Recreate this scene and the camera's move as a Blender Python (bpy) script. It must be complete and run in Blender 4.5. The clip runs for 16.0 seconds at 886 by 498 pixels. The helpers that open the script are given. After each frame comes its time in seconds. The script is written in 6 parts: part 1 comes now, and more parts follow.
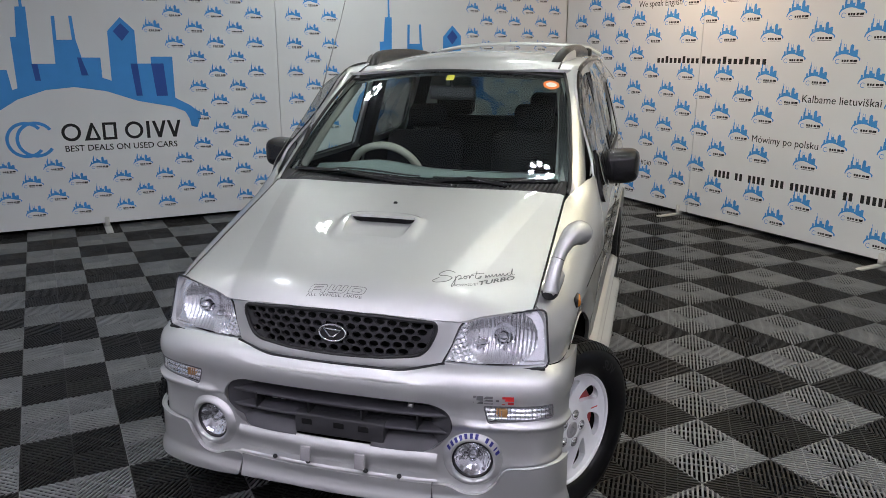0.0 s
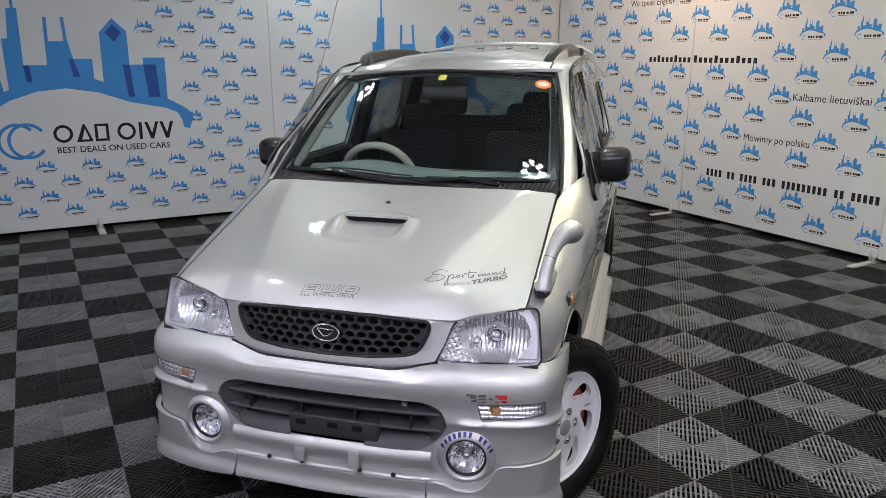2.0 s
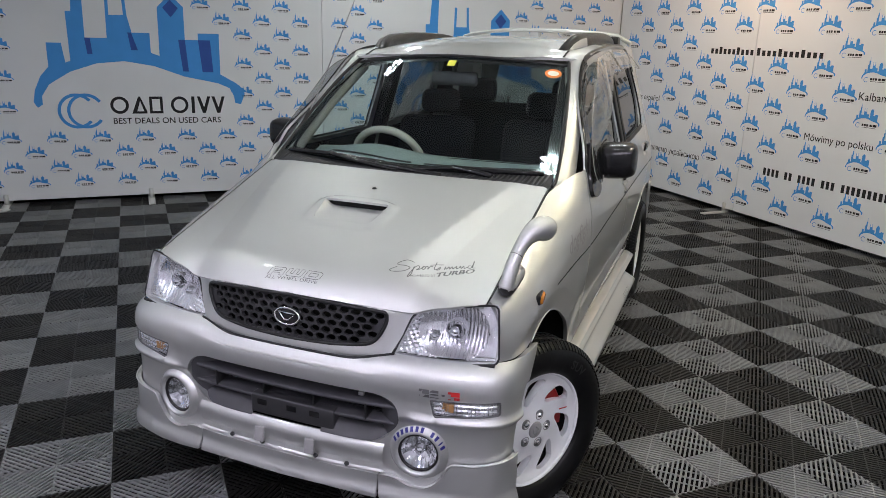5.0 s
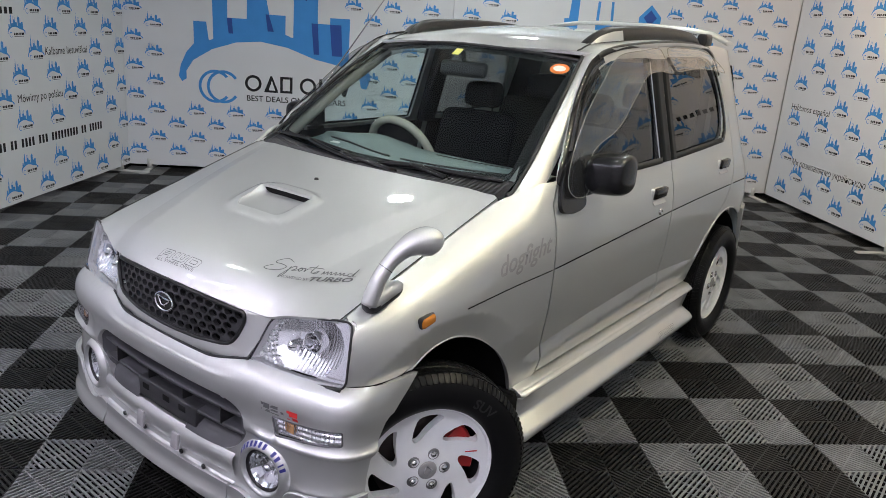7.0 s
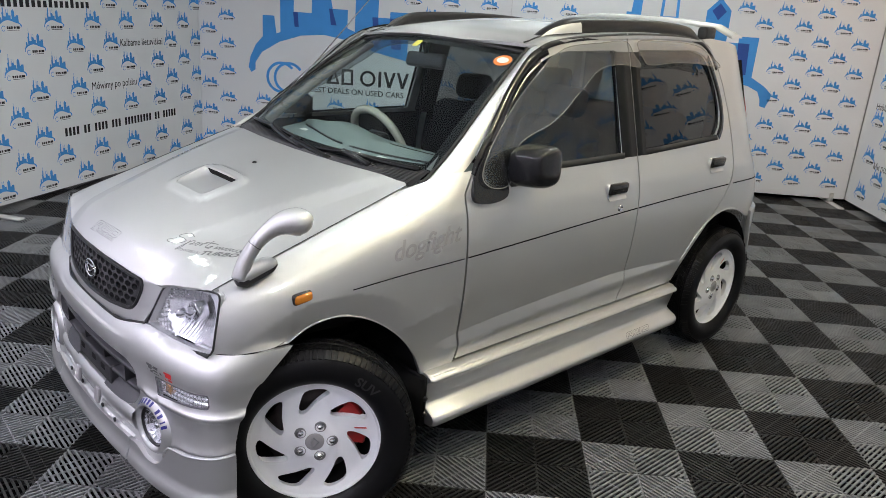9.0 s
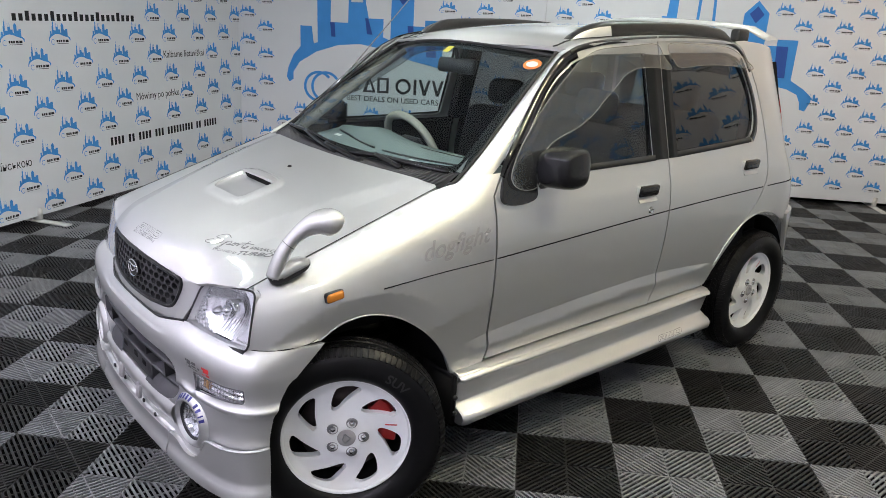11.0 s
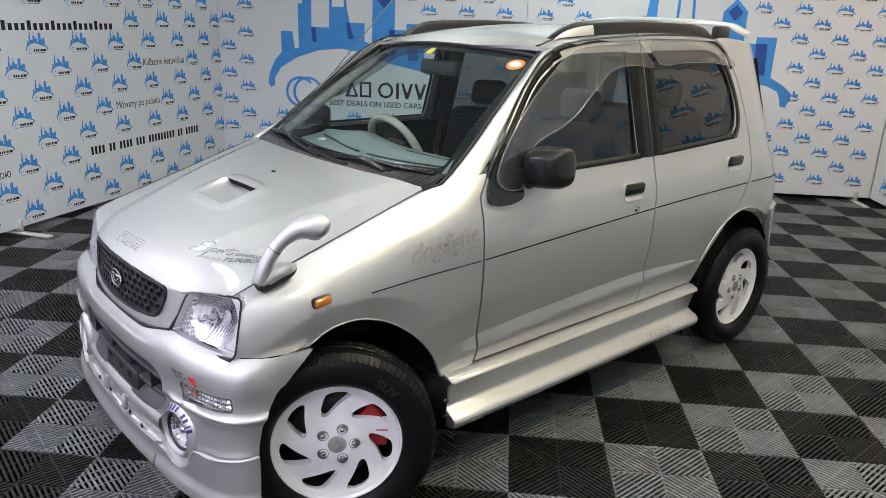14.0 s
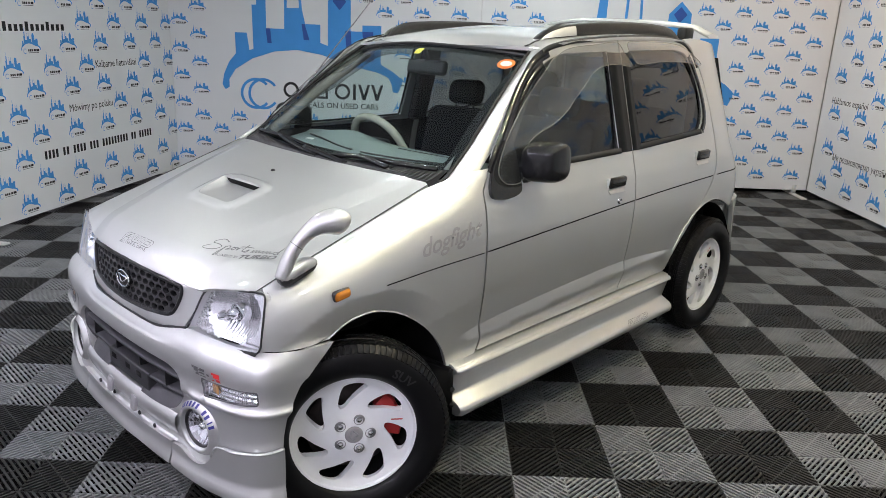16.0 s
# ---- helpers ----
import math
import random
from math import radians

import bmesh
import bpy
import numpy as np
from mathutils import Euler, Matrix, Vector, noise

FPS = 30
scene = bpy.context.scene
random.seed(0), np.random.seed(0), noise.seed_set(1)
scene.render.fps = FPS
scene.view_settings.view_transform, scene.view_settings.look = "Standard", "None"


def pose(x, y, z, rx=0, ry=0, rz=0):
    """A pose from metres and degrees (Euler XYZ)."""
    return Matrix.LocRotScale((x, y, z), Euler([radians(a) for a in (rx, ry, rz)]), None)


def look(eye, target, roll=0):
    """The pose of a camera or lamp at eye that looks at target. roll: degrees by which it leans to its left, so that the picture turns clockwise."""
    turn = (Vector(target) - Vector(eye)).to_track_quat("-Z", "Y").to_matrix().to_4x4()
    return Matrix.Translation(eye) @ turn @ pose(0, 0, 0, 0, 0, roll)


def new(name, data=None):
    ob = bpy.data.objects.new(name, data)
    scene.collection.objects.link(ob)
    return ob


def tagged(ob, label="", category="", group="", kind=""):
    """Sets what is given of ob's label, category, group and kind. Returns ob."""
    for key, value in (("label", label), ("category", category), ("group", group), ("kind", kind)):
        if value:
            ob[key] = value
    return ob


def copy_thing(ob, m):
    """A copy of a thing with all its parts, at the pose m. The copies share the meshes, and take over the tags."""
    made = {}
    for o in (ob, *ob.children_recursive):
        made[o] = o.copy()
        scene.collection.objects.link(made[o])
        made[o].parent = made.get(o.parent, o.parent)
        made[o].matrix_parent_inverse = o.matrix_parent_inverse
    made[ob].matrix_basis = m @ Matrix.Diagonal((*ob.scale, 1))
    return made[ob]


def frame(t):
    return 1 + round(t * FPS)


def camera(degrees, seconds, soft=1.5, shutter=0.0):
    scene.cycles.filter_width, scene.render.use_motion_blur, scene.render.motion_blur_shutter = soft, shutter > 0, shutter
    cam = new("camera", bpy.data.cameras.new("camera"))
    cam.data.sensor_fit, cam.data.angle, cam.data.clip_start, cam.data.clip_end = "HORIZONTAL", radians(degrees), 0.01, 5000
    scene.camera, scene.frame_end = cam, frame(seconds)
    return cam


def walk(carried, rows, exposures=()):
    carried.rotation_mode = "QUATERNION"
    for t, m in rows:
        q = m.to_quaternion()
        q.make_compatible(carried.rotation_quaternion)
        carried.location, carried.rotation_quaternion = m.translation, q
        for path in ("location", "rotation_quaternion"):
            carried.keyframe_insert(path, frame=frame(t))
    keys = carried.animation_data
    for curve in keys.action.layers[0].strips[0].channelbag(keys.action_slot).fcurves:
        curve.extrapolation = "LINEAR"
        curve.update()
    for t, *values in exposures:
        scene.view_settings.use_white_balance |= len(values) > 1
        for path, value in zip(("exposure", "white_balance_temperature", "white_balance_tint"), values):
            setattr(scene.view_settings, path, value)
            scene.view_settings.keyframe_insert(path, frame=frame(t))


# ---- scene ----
cam = camera(62.0, 16.0, soft=0.3)
PATH = [
    (0, (0.889, -2.316, 1.553), (0.365, -0.455, 1.039), 0.3),
    (0.5, (0.888, -2.322, 1.548), (0.37, -0.462, 1.027), 0.5),
    (1, (0.892, -2.323, 1.546), (0.38, -0.462, 1.022), 0.5),
    (1.5, (0.896, -2.32, 1.545), (0.385, -0.457, 1.025), 0.3),
    (2, (0.896, -2.323, 1.553), (0.387, -0.458, 1.039), 0.1),
    (2.5, (0.896, -2.32, 1.551), (0.388, -0.453, 1.047), -0.0),
    (3, (0.884, -2.322, 1.553), (0.373, -0.453, 1.054), -0.2),
    (3.5, (0.874, -2.329, 1.55), (0.367, -0.459, 1.052), 0.0),
    (4, (0.888, -2.323, 1.55), (0.376, -0.458, 1.038), 0.4),
    (4.5, (0.968, -2.264, 1.551), (0.408, -0.421, 1.012), 1.1),
    (5, (1.188, -2.168, 1.565), (0.495, -0.377, 1.007), 1.8),
    (5.2, (1.261, -2.143, 1.56), (0.515, -0.373, 1.003), 2.1),
    (7.3, (1.925, -1.403, 1.562), (0.73, 0.084, 0.961), 4.2),
    (7.5, (1.992, -1.37, 1.566), (0.776, 0.097, 0.959), 4.2),
    (8, (2.12, -1.31, 1.572), (0.853, 0.108, 0.952), 4.1),
    (8.5, (2.268, -1.177, 1.586), (0.934, 0.175, 0.959), 4.0),
    (9, (2.358, -1.081, 1.596), (0.975, 0.223, 0.971), 4.0),
    (11.5, (2.41, -1.093, 1.585), (0.951, 0.131, 0.974), 2.8),
    (12, (2.405, -1.092, 1.586), (0.946, 0.129, 0.97), 2.6),
    (12.5, (2.403, -1.089, 1.584), (0.949, 0.14, 0.97), 2.5),
    (13, (2.399, -1.076, 1.578), (0.953, 0.165, 0.972), 2.4),
    (13.5, (2.4, -1.079, 1.582), (0.956, 0.168, 0.982), 2.2),
    (14, (2.396, -1.087, 1.577), (0.964, 0.175, 0.979), 2.1),
    (14.5, (2.387, -1.076, 1.575), (0.976, 0.208, 0.974), 2.1),
    (15, (2.342, -1.119, 1.565), (0.959, 0.196, 0.966), 2.2),
    (15.5, (2.306, -1.234, 1.563), (0.961, 0.124, 0.972), 2.3),
    (16, (2.304, -1.31, 1.565), (0.987, 0.075, 0.978), 2.2),
]
walk(cam, [(t, look(eye, target, roll)) for t, eye, target, roll in PATH], [(0.0, -0.19), (4.5, -0.17), (8.0, 0.08), (8.5, 0.12), (9.2, 0.19), (12.0, 0.29), (16.0, 0.29)])


WALLTURN = 44.0          # degrees between the car's axes and the room's
RC, RS = math.cos(radians(WALLTURN)), math.sin(radians(WALLTURN))


def room(u, v, z=0.0):
    """A place in the room's own axes: u along the long wall, v towards it."""
    return Vector((u * RC - v * RS, u * RS + v * RC, z))


# ---- light ----
world = bpy.data.worlds.new("world")
scene.world = world
world.use_nodes = True
world.node_tree.nodes["Background"].inputs[0].default_value = (0.8, 0.85, 1.0, 1)
world.node_tree.nodes["Background"].inputs[1].default_value = 0.02
# first three show as reflections; the rest are unseen, added for car side and walls
LAMPS = [(0.60, 0.46), (-1.55, 1.9), (-1.74, -0.28), (0.35, 2.75), (2.6, -0.2), (-0.3, 4.3), (-1.9, 4.2)]
# added grid of unseen cool lamps that fills the car's front with light
COOL_FILL = [(x, y) for x in (1.02, -2.9, -1.75, -0.6, 1.9, 2.95) for y in (-2.1, -3.1, -4.1) if x * RC + y * RS > -4.0]
# two unseen warm lamps, added to tint the car's side and skirt
WARM_FILL = [(2.0, 0.9), (1.8, 1.7)]
warm = new("warm_flood_light", bpy.data.lights.new("warm_flood_light", "AREA"))
warm.data.shape, warm.data.size, warm.data.energy = "DISK", 0.22, 22
warm.data.color = (1.0, 0.68, 0.42)
warm.matrix_world = look(room(3.35, 2.75, 2.80), room(4.53, 2.8, 2.5))


# ---- materials ----
def material(name, base, rough=0.5, metal=0.0, vary=0.06, scale=8.0, grain=0.0, grain_scale=300.0, coat=0.0, rough_vary=0.0, per_object=0.0, spec=0.5):
    m = bpy.data.materials.new(name)
    m.use_nodes = True
    nt = m.node_tree
    n, l = nt.nodes, nt.links
    p = n["Principled BSDF"]
    p.inputs["Roughness"].default_value, p.inputs["Metallic"].default_value = rough, metal
    p.inputs["Specular IOR Level"].default_value = spec
    p.inputs["Coat Weight"].default_value, p.inputs["Coat Roughness"].default_value = coat, 0.03
    co = n.new("ShaderNodeTexCoord")
    big = n.new("ShaderNodeTexNoise")
    big.inputs["Scale"].default_value, big.inputs["Detail"].default_value = scale, 6
    l.new(co.outputs["Object"], big.inputs["Vector"])
    ramp = n.new("ShaderNodeMapRange")
    ramp.inputs["To Min"].default_value, ramp.inputs["To Max"].default_value = 1 - vary, 1 + vary
    ramp.inputs["From Min"].default_value, ramp.inputs["From Max"].default_value = 0.3, 0.7
    l.new(big.outputs["Fac"], ramp.inputs["Value"])
    mul = n.new("ShaderNodeVectorMath")
    mul.operation = "SCALE"
    mul.inputs[0].default_value = base[:3]
    last = ramp.outputs["Result"]
    if per_object:
        info = n.new("ShaderNodeObjectInfo")
        r2 = n.new("ShaderNodeMapRange")
        r2.inputs["To Min"].default_value, r2.inputs["To Max"].default_value = 1 - per_object, 1 + per_object
        l.new(info.outputs["Random"], r2.inputs["Value"])
        mm = n.new("ShaderNodeMath")
        mm.operation = "MULTIPLY"
        l.new(last, mm.inputs[0])
        l.new(r2.outputs["Result"], mm.inputs[1])
        last = mm.outputs[0]
    l.new(last, mul.inputs["Scale"])
    l.new(mul.outputs[0], p.inputs["Base Color"])
    if rough_vary:
        rr = n.new("ShaderNodeMapRange")
        rr.inputs["To Min"].default_value, rr.inputs["To Max"].default_value = max(0.02, rough - rough_vary), min(1, rough + rough_vary)
        fine = n.new("ShaderNodeTexNoise")
        fine.inputs["Scale"].default_value, fine.inputs["Detail"].default_value = scale * 3.7, 4
        l.new(co.outputs["Object"], fine.inputs["Vector"])
        l.new(fine.outputs["Fac"], rr.inputs["Value"])
        l.new(rr.outputs["Result"], p.inputs["Roughness"])
    if grain:
        g = n.new("ShaderNodeTexNoise")
        g.inputs["Scale"].default_value, g.inputs["Detail"].default_value = grain_scale, 3
        l.new(co.outputs["Object"], g.inputs["Vector"])
        b = n.new("ShaderNodeBump")
        b.inputs["Strength"].default_value, b.inputs["Distance"].default_value = grain, 0.002
        l.new(g.outputs["Fac"], b.inputs["Height"])
        l.new(b.outputs["Normal"], p.inputs["Normal"])
    return m


def glass(name, tint, rough=0.0, haze=0.0):
    """Thin tinted glass: clear transmission, a mirror gloss that grows at grazing angles, and some haze."""
    m = bpy.data.materials.new(name)
    m.use_nodes = True
    nt = m.node_tree
    n, l = nt.nodes, nt.links
    n.remove(n["Principled BSDF"])
    t, g, mix, lw = n.new("ShaderNodeBsdfTransparent"), n.new("ShaderNodeBsdfGlossy"), n.new("ShaderNodeMixShader"), n.new("ShaderNodeLayerWeight")
    t.inputs[0].default_value = (*tint, 1)
    g.inputs["Roughness"].default_value = rough
    g.inputs["Color"].default_value = (0.95, 0.97, 1, 1)
    lw.inputs["Blend"].default_value = 0.5
    power, grow = n.new("ShaderNodeMath"), n.new("ShaderNodeMath")
    power.operation, grow.operation = "POWER", "MULTIPLY_ADD"
    power.inputs[1].default_value = 4.0
    grow.inputs[1].default_value, grow.inputs[2].default_value = 0.60, 0.05
    l.new(lw.outputs["Facing"], power.inputs[0])
    l.new(power.outputs[0], grow.inputs[0])
    l.new(grow.outputs[0], mix.inputs[0])
    l.new(t.outputs[0], mix.inputs[1])
    l.new(g.outputs[0], mix.inputs[2])
    last = mix.outputs[0]
    if haze:
        d, mix2 = n.new("ShaderNodeBsdfGlossy"), n.new("ShaderNodeMixShader")
        d.inputs["Roughness"].default_value = 0.35
        d.inputs["Color"].default_value = (0.80, 0.86, 0.90, 1)
        mix2.inputs[0].default_value = haze
        l.new(last, mix2.inputs[1])
        l.new(d.outputs[0], mix2.inputs[2])
        last = mix2.outputs[0]
    l.new(last, n["Material Output"].inputs[0])
    return m


def glow(name, colour, strength):
    m = bpy.data.materials.new(name)
    m.use_nodes = True
    p = m.node_tree.nodes["Principled BSDF"]
    p.inputs["Emission Color"].default_value, p.inputs["Emission Strength"].default_value = (*colour, 1), strength
    return m


PAINT = material("silver_paint", (0.64, 0.645, 0.638), 0.535, 0.94, 0.012, 3, coat=1.0)
BLACK = material("black_plastic", (0.018, 0.018, 0.019), 0.36, 0, 0.1, 30, 0.15, 900, spec=0.35)
MIRRORBLACK = material("satin_black_plastic", (0.010, 0.010, 0.011), 0.20, 0, 0.05, 20, 0.03, 900, spec=0.45)
GLOSSBLACK = material("gloss_black_plastic", (0.012, 0.012, 0.013), 0.12, 0, 0.05, 20)
RUBBER = material("black_rubber", (0.016, 0.016, 0.017), 0.62, 0, 0.15, 20, 0.2, 500)
TYRE = material("tyre_rubber", (0.0045, 0.0045, 0.005), 0.40, 0, 0.2, 12, 0.1, 400, rough_vary=0.08, spec=0.22)
WHEELWHITE = material("white_wheel_paint", (0.84, 0.85, 0.86), 0.32, 0, 0.03, 14, coat=0.4)
CHROME = material("chrome", (0.82, 0.82, 0.84), 0.09, 1, 0.02, 20)
REFLECTOR = material("lamp_reflector", (0.97, 0.965, 0.97), 0.18, 0.9, 0.03, 20)


def facets(m, scale, depth):
    """Small dished facets in a mirror surface."""
    n, l = m.node_tree.nodes, m.node_tree.links
    co, vo, bu = n.new("ShaderNodeTexCoord"), n.new("ShaderNodeTexVoronoi"), n.new("ShaderNodeBump")
    sc = n.new("ShaderNodeMapping")
    sc.inputs["Scale"].default_value = (1.0, 0.4, 0.38)
    vo.inputs["Scale"].default_value = scale
    bu.inputs["Strength"].default_value, bu.inputs["Distance"].default_value = 1.0, depth
    l.new(co.outputs["Object"], sc.inputs["Vector"])
    l.new(sc.outputs["Vector"], vo.inputs["Vector"])
    l.new(vo.outputs["Distance"], bu.inputs["Height"])
    l.new(bu.outputs["Normal"], n["Principled BSDF"].inputs["Normal"])


facets(REFLECTOR, 60, 0.0006)
FOGBOWL = material("fog_reflector", (0.95, 0.95, 0.96), 0.06, 1.0, 0.03, 20)
facets(FOGBOWL, 70, 0.0022)
LENS = glass("clear_lens", (0.96, 0.97, 1.0))
WINDSCREEN = glass("windscreen_glass", (0.82, 0.95, 0.94))
DARKGLASS = glass("privacy_glass", (0.20, 0.195, 0.195))
SIDEGLASS = glass("side_glass", (0.86, 0.92, 0.90))
REARGLASS = glass("rear_glass", (0.42, 0.46, 0.46))
SMOKE = glass("smoked_acrylic", (0.66, 0.67, 0.68), 0.03, haze=0.12)
PILLAR = material("matt_black_trim", (0.008, 0.009, 0.010), 0.5, 0, 0.1, 30, 0.1, 600, spec=0.15)
ACRYLICEDGE = material("acrylic_edge", (0.24, 0.24, 0.22), 0.2, 0, 0.05, 30, coat=0.5)
BULB = material("amber_bulb", (0.45, 0.24, 0.09), 0.3, 0, 0.05, 30)
GRILLE = material("grille_plastic", (0.030, 0.030, 0.033), 0.42, 0, 0.08, 30, 0.1, 900)
AMBER = material("amber_lens", (0.55, 0.19, 0.02), 0.15, 0, 0.05, 30, coat=0.6)
RED = material("red_caliper", (0.30, 0.015, 0.015), 0.35, 0, 0.05, 20)
REDLENS = material("red_lens", (0.45, 0.03, 0.03), 0.15, 0, 0.05, 20, coat=0.6)
# near-black for the underbody, also for shade drawn in creases and slots
DARK = material("underbody_and_shade", (0.011, 0.011, 0.011), 0.85, 0, 0.2, 10, spec=0.1)
TRIM = material("dash_grey", (0.175, 0.215, 0.215), 0.7, 0, 0.06, 25, 0.2, 700)
BEIGE = material("wheel_beige", (0.40, 0.39, 0.32), 0.55, 0, 0.05, 20)
SEAT = material("seat_fabric", (0.009, 0.009, 0.0105), 0.9, 0, 0.2, 60, 0.3, 800, spec=0.06)
TILEDARK = material("tile_charcoal", (0.0185, 0.0176, 0.0172), 0.40, 0, 0.25, 9, 0.1, 300, rough_vary=0.1, per_object=0.15, spec=0.28)
TILEGREY = material("tile_grey", (0.185, 0.19, 0.192), 0.42, 0, 0.18, 9, 0.1, 300, rough_vary=0.1, per_object=0.12)
UNDER = material("subfloor", (0.006, 0.006, 0.006), 0.95, 0, 0.2, 4, spec=0.05)
FABRIC = material("backdrop_fabric", (0.74, 0.755, 0.77), 0.85, 0, 0.02, 2.0, 0.15, 1200)
INKBLUE = material("print_blue", (0.06, 0.30, 0.72), 0.8, 0, 0.03, 8)
INKNAVY = material("print_navy", (0.03, 0.09, 0.36), 0.8, 0, 0.03, 8)
INKBLACK = material("print_black", (0.012, 0.012, 0.014), 0.8, 0, 0.03, 8)
CEIL = material("ceiling_paint", (0.58, 0.58, 0.58), 0.9, 0, 0.08, 1.5, 0.1, 60)
PLAINWALL = material("plain_wall_paint", (0.60, 0.60, 0.61), 0.85, 0, 0.05, 2, 0.1, 80)
ALU = material("brushed_aluminium", (0.75, 0.75, 0.76), 0.35, 1, 0.04, 40)
DECAL = material("grey_decal", (0.12, 0.12, 0.125), 0.5, 0, 0.03, 30)
DECALLIGHT = material("light_grey_decal", (0.32, 0.312, 0.315), 0.45, 0, 0.03, 30)
DECALRED = material("red_decal", (0.62, 0.03, 0.03), 0.45, 0, 0.03, 30)
DECALBLUE = material("blue_decal", (0.02, 0.022, 0.19), 0.45, 0, 0.03, 30)
LAMPGLOW = glow("lamp_glow", (0.925, 0.985, 0.968), 232)
FILLWARM = glow("warm_fill_glow", (1.0, 0.90, 0.62), 390)
FILLCOOL = glow("cool_fill_glow", (0.875, 0.842, 1.0), 262)
ORANGE = material("orange_sticker", (0.75, 0.20, 0.04), 0.5, 0, 0.03, 30)
YELLOW = material("yellow_sticker", (0.62, 0.60, 0.08), 0.5, 0, 0.03, 30)
WHITE = material("white_sticker", (0.75, 0.74, 0.7), 0.5, 0, 0.03, 30)

SPOILPAINT = material("pale_wing_paint", (0.70, 0.71, 0.70), 0.3, 0.3, 0.02, 6, coat=0.8)
SLAT = material("grey_bumper_plastic", (0.05, 0.05, 0.056), 0.5, 0, 0.1, 20, 0.15, 600)
ALU2 = material("dull_steel", (0.32, 0.32, 0.33), 0.45, 1, 0.08, 30)
DISCDARK = material("dark_brake_disc", (0.05, 0.04, 0.038), 0.5, 0.6, 0.15, 30)
TYREGREY = material("tyre_letter_rubber", (0.016, 0.016, 0.017), 0.5, 0, 0.05, 30)
BEIGEDARK = material("pale_lining", (0.22, 0.22, 0.20), 0.8, 0, 0.06, 20, 0.2, 500)

# ---- mesh tools ----
def mesh_object(name, verts, faces, mat, parent=None, smooth=True, label="", kind=""):
    me = bpy.data.meshes.new(name)
    me.from_pydata([tuple(v) for v in verts], [], [tuple(f) for f in faces])
    me.materials.append(mat)
    if smooth:
        me.shade_smooth()
    ob = new(name, me)
    ob.parent = parent
    return tagged(ob, label, kind=kind)


def part(name, bm, mat, parent=None, label="", smooth=True):
    me = bpy.data.meshes.new(name)
    bm.to_mesh(me)
    bm.free()
    me.materials.append(mat)
    if smooth:
        me.shade_smooth()
    ob = new(name, me)
    ob.parent = parent
    return tagged(ob, label)


def thing(name, label, category, group="", kind="", at=None):
    ob = new(name)
    ob.empty_display_size = 0.1
    if at is not None:
        ob.matrix_basis = at
    return tagged(ob, label, category, group, kind)


def box(bm, x0, x1, y0, y1, z0, z1, m=None):
    vs = [bm.verts.new((x, y, z)) for x in (x0, x1) for y in (y0, y1) for z in (z0, z1)]
    for f in ((0, 1, 3, 2), (4, 6, 7, 5), (0, 4, 5, 1), (2, 3, 7, 6), (0, 2, 6, 4), (1, 5, 7, 3)):
        bm.faces.new([vs[i] for i in f])
    if m is not None:
        bmesh.ops.transform(bm, matrix=m, verts=vs)
    return vs


def rbox(name, size, mat, parent, m, r=0.01, seg=3, label=""):
    """A box with rounded edges, centred on the pose m."""
    bm = bmesh.new()
    bmesh.ops.create_cube(bm, size=1)
    bmesh.ops.scale(bm, vec=size, verts=bm.verts)
    bmesh.ops.bevel(bm, geom=bm.edges[:], offset=min(r, min(size) * 0.48), segments=seg, profile=0.5, affect="EDGES")
    bmesh.ops.transform(bm, matrix=m, verts=bm.verts)
    return part(name, bm, mat, parent, label)


def rounded(pts, n=5):
    """A closed outline from corners (a, b) or (a, b, radius)."""
    out = []
    k = len(pts)
    for i, p in enumerate(pts):
        p2 = Vector(p[:2])
        r = p[2] if len(p) > 2 else 0
        if r <= 0:
            out.append(p2)
            continue
        a, b = Vector(pts[i - 1][:2]) - p2, Vector(pts[(i + 1) % k][:2]) - p2
        a, b = a.normalized() * min(r, a.length * 0.49), b.normalized() * min(r, b.length * 0.49)
        for j in range(n + 1):
            t = j / n
            out.append((p2 + a) * (1 - t) ** 2 + p2 * 2 * t * (1 - t) + (p2 + b) * t ** 2)
    return out


def spline(pts, n=8, closed=False):
    """A Catmull-Rom curve through points of any dimension."""
    p = [Vector(q) for q in pts]
    k = len(p)
    out = []
    for i in range(k if closed else k - 1):
        p1, p2 = p[i], p[(i + 1) % k]
        p0 = p[i - 1] if (closed or i > 0) else p1 * 2 - p2
        p3 = p[(i + 2) % k] if (closed or i + 2 < k) else p2 * 2 - p1
        for j in range(n):
            t = j / n
            out.append(0.5 * (2 * p1 + (p2 - p0) * t + (2 * p0 - 5 * p1 + 4 * p2 - p3) * t * t + (3 * p1 - p0 - 3 * p2 + p3) * t ** 3))
    if not closed:
        out.append(p[-1])
    return out


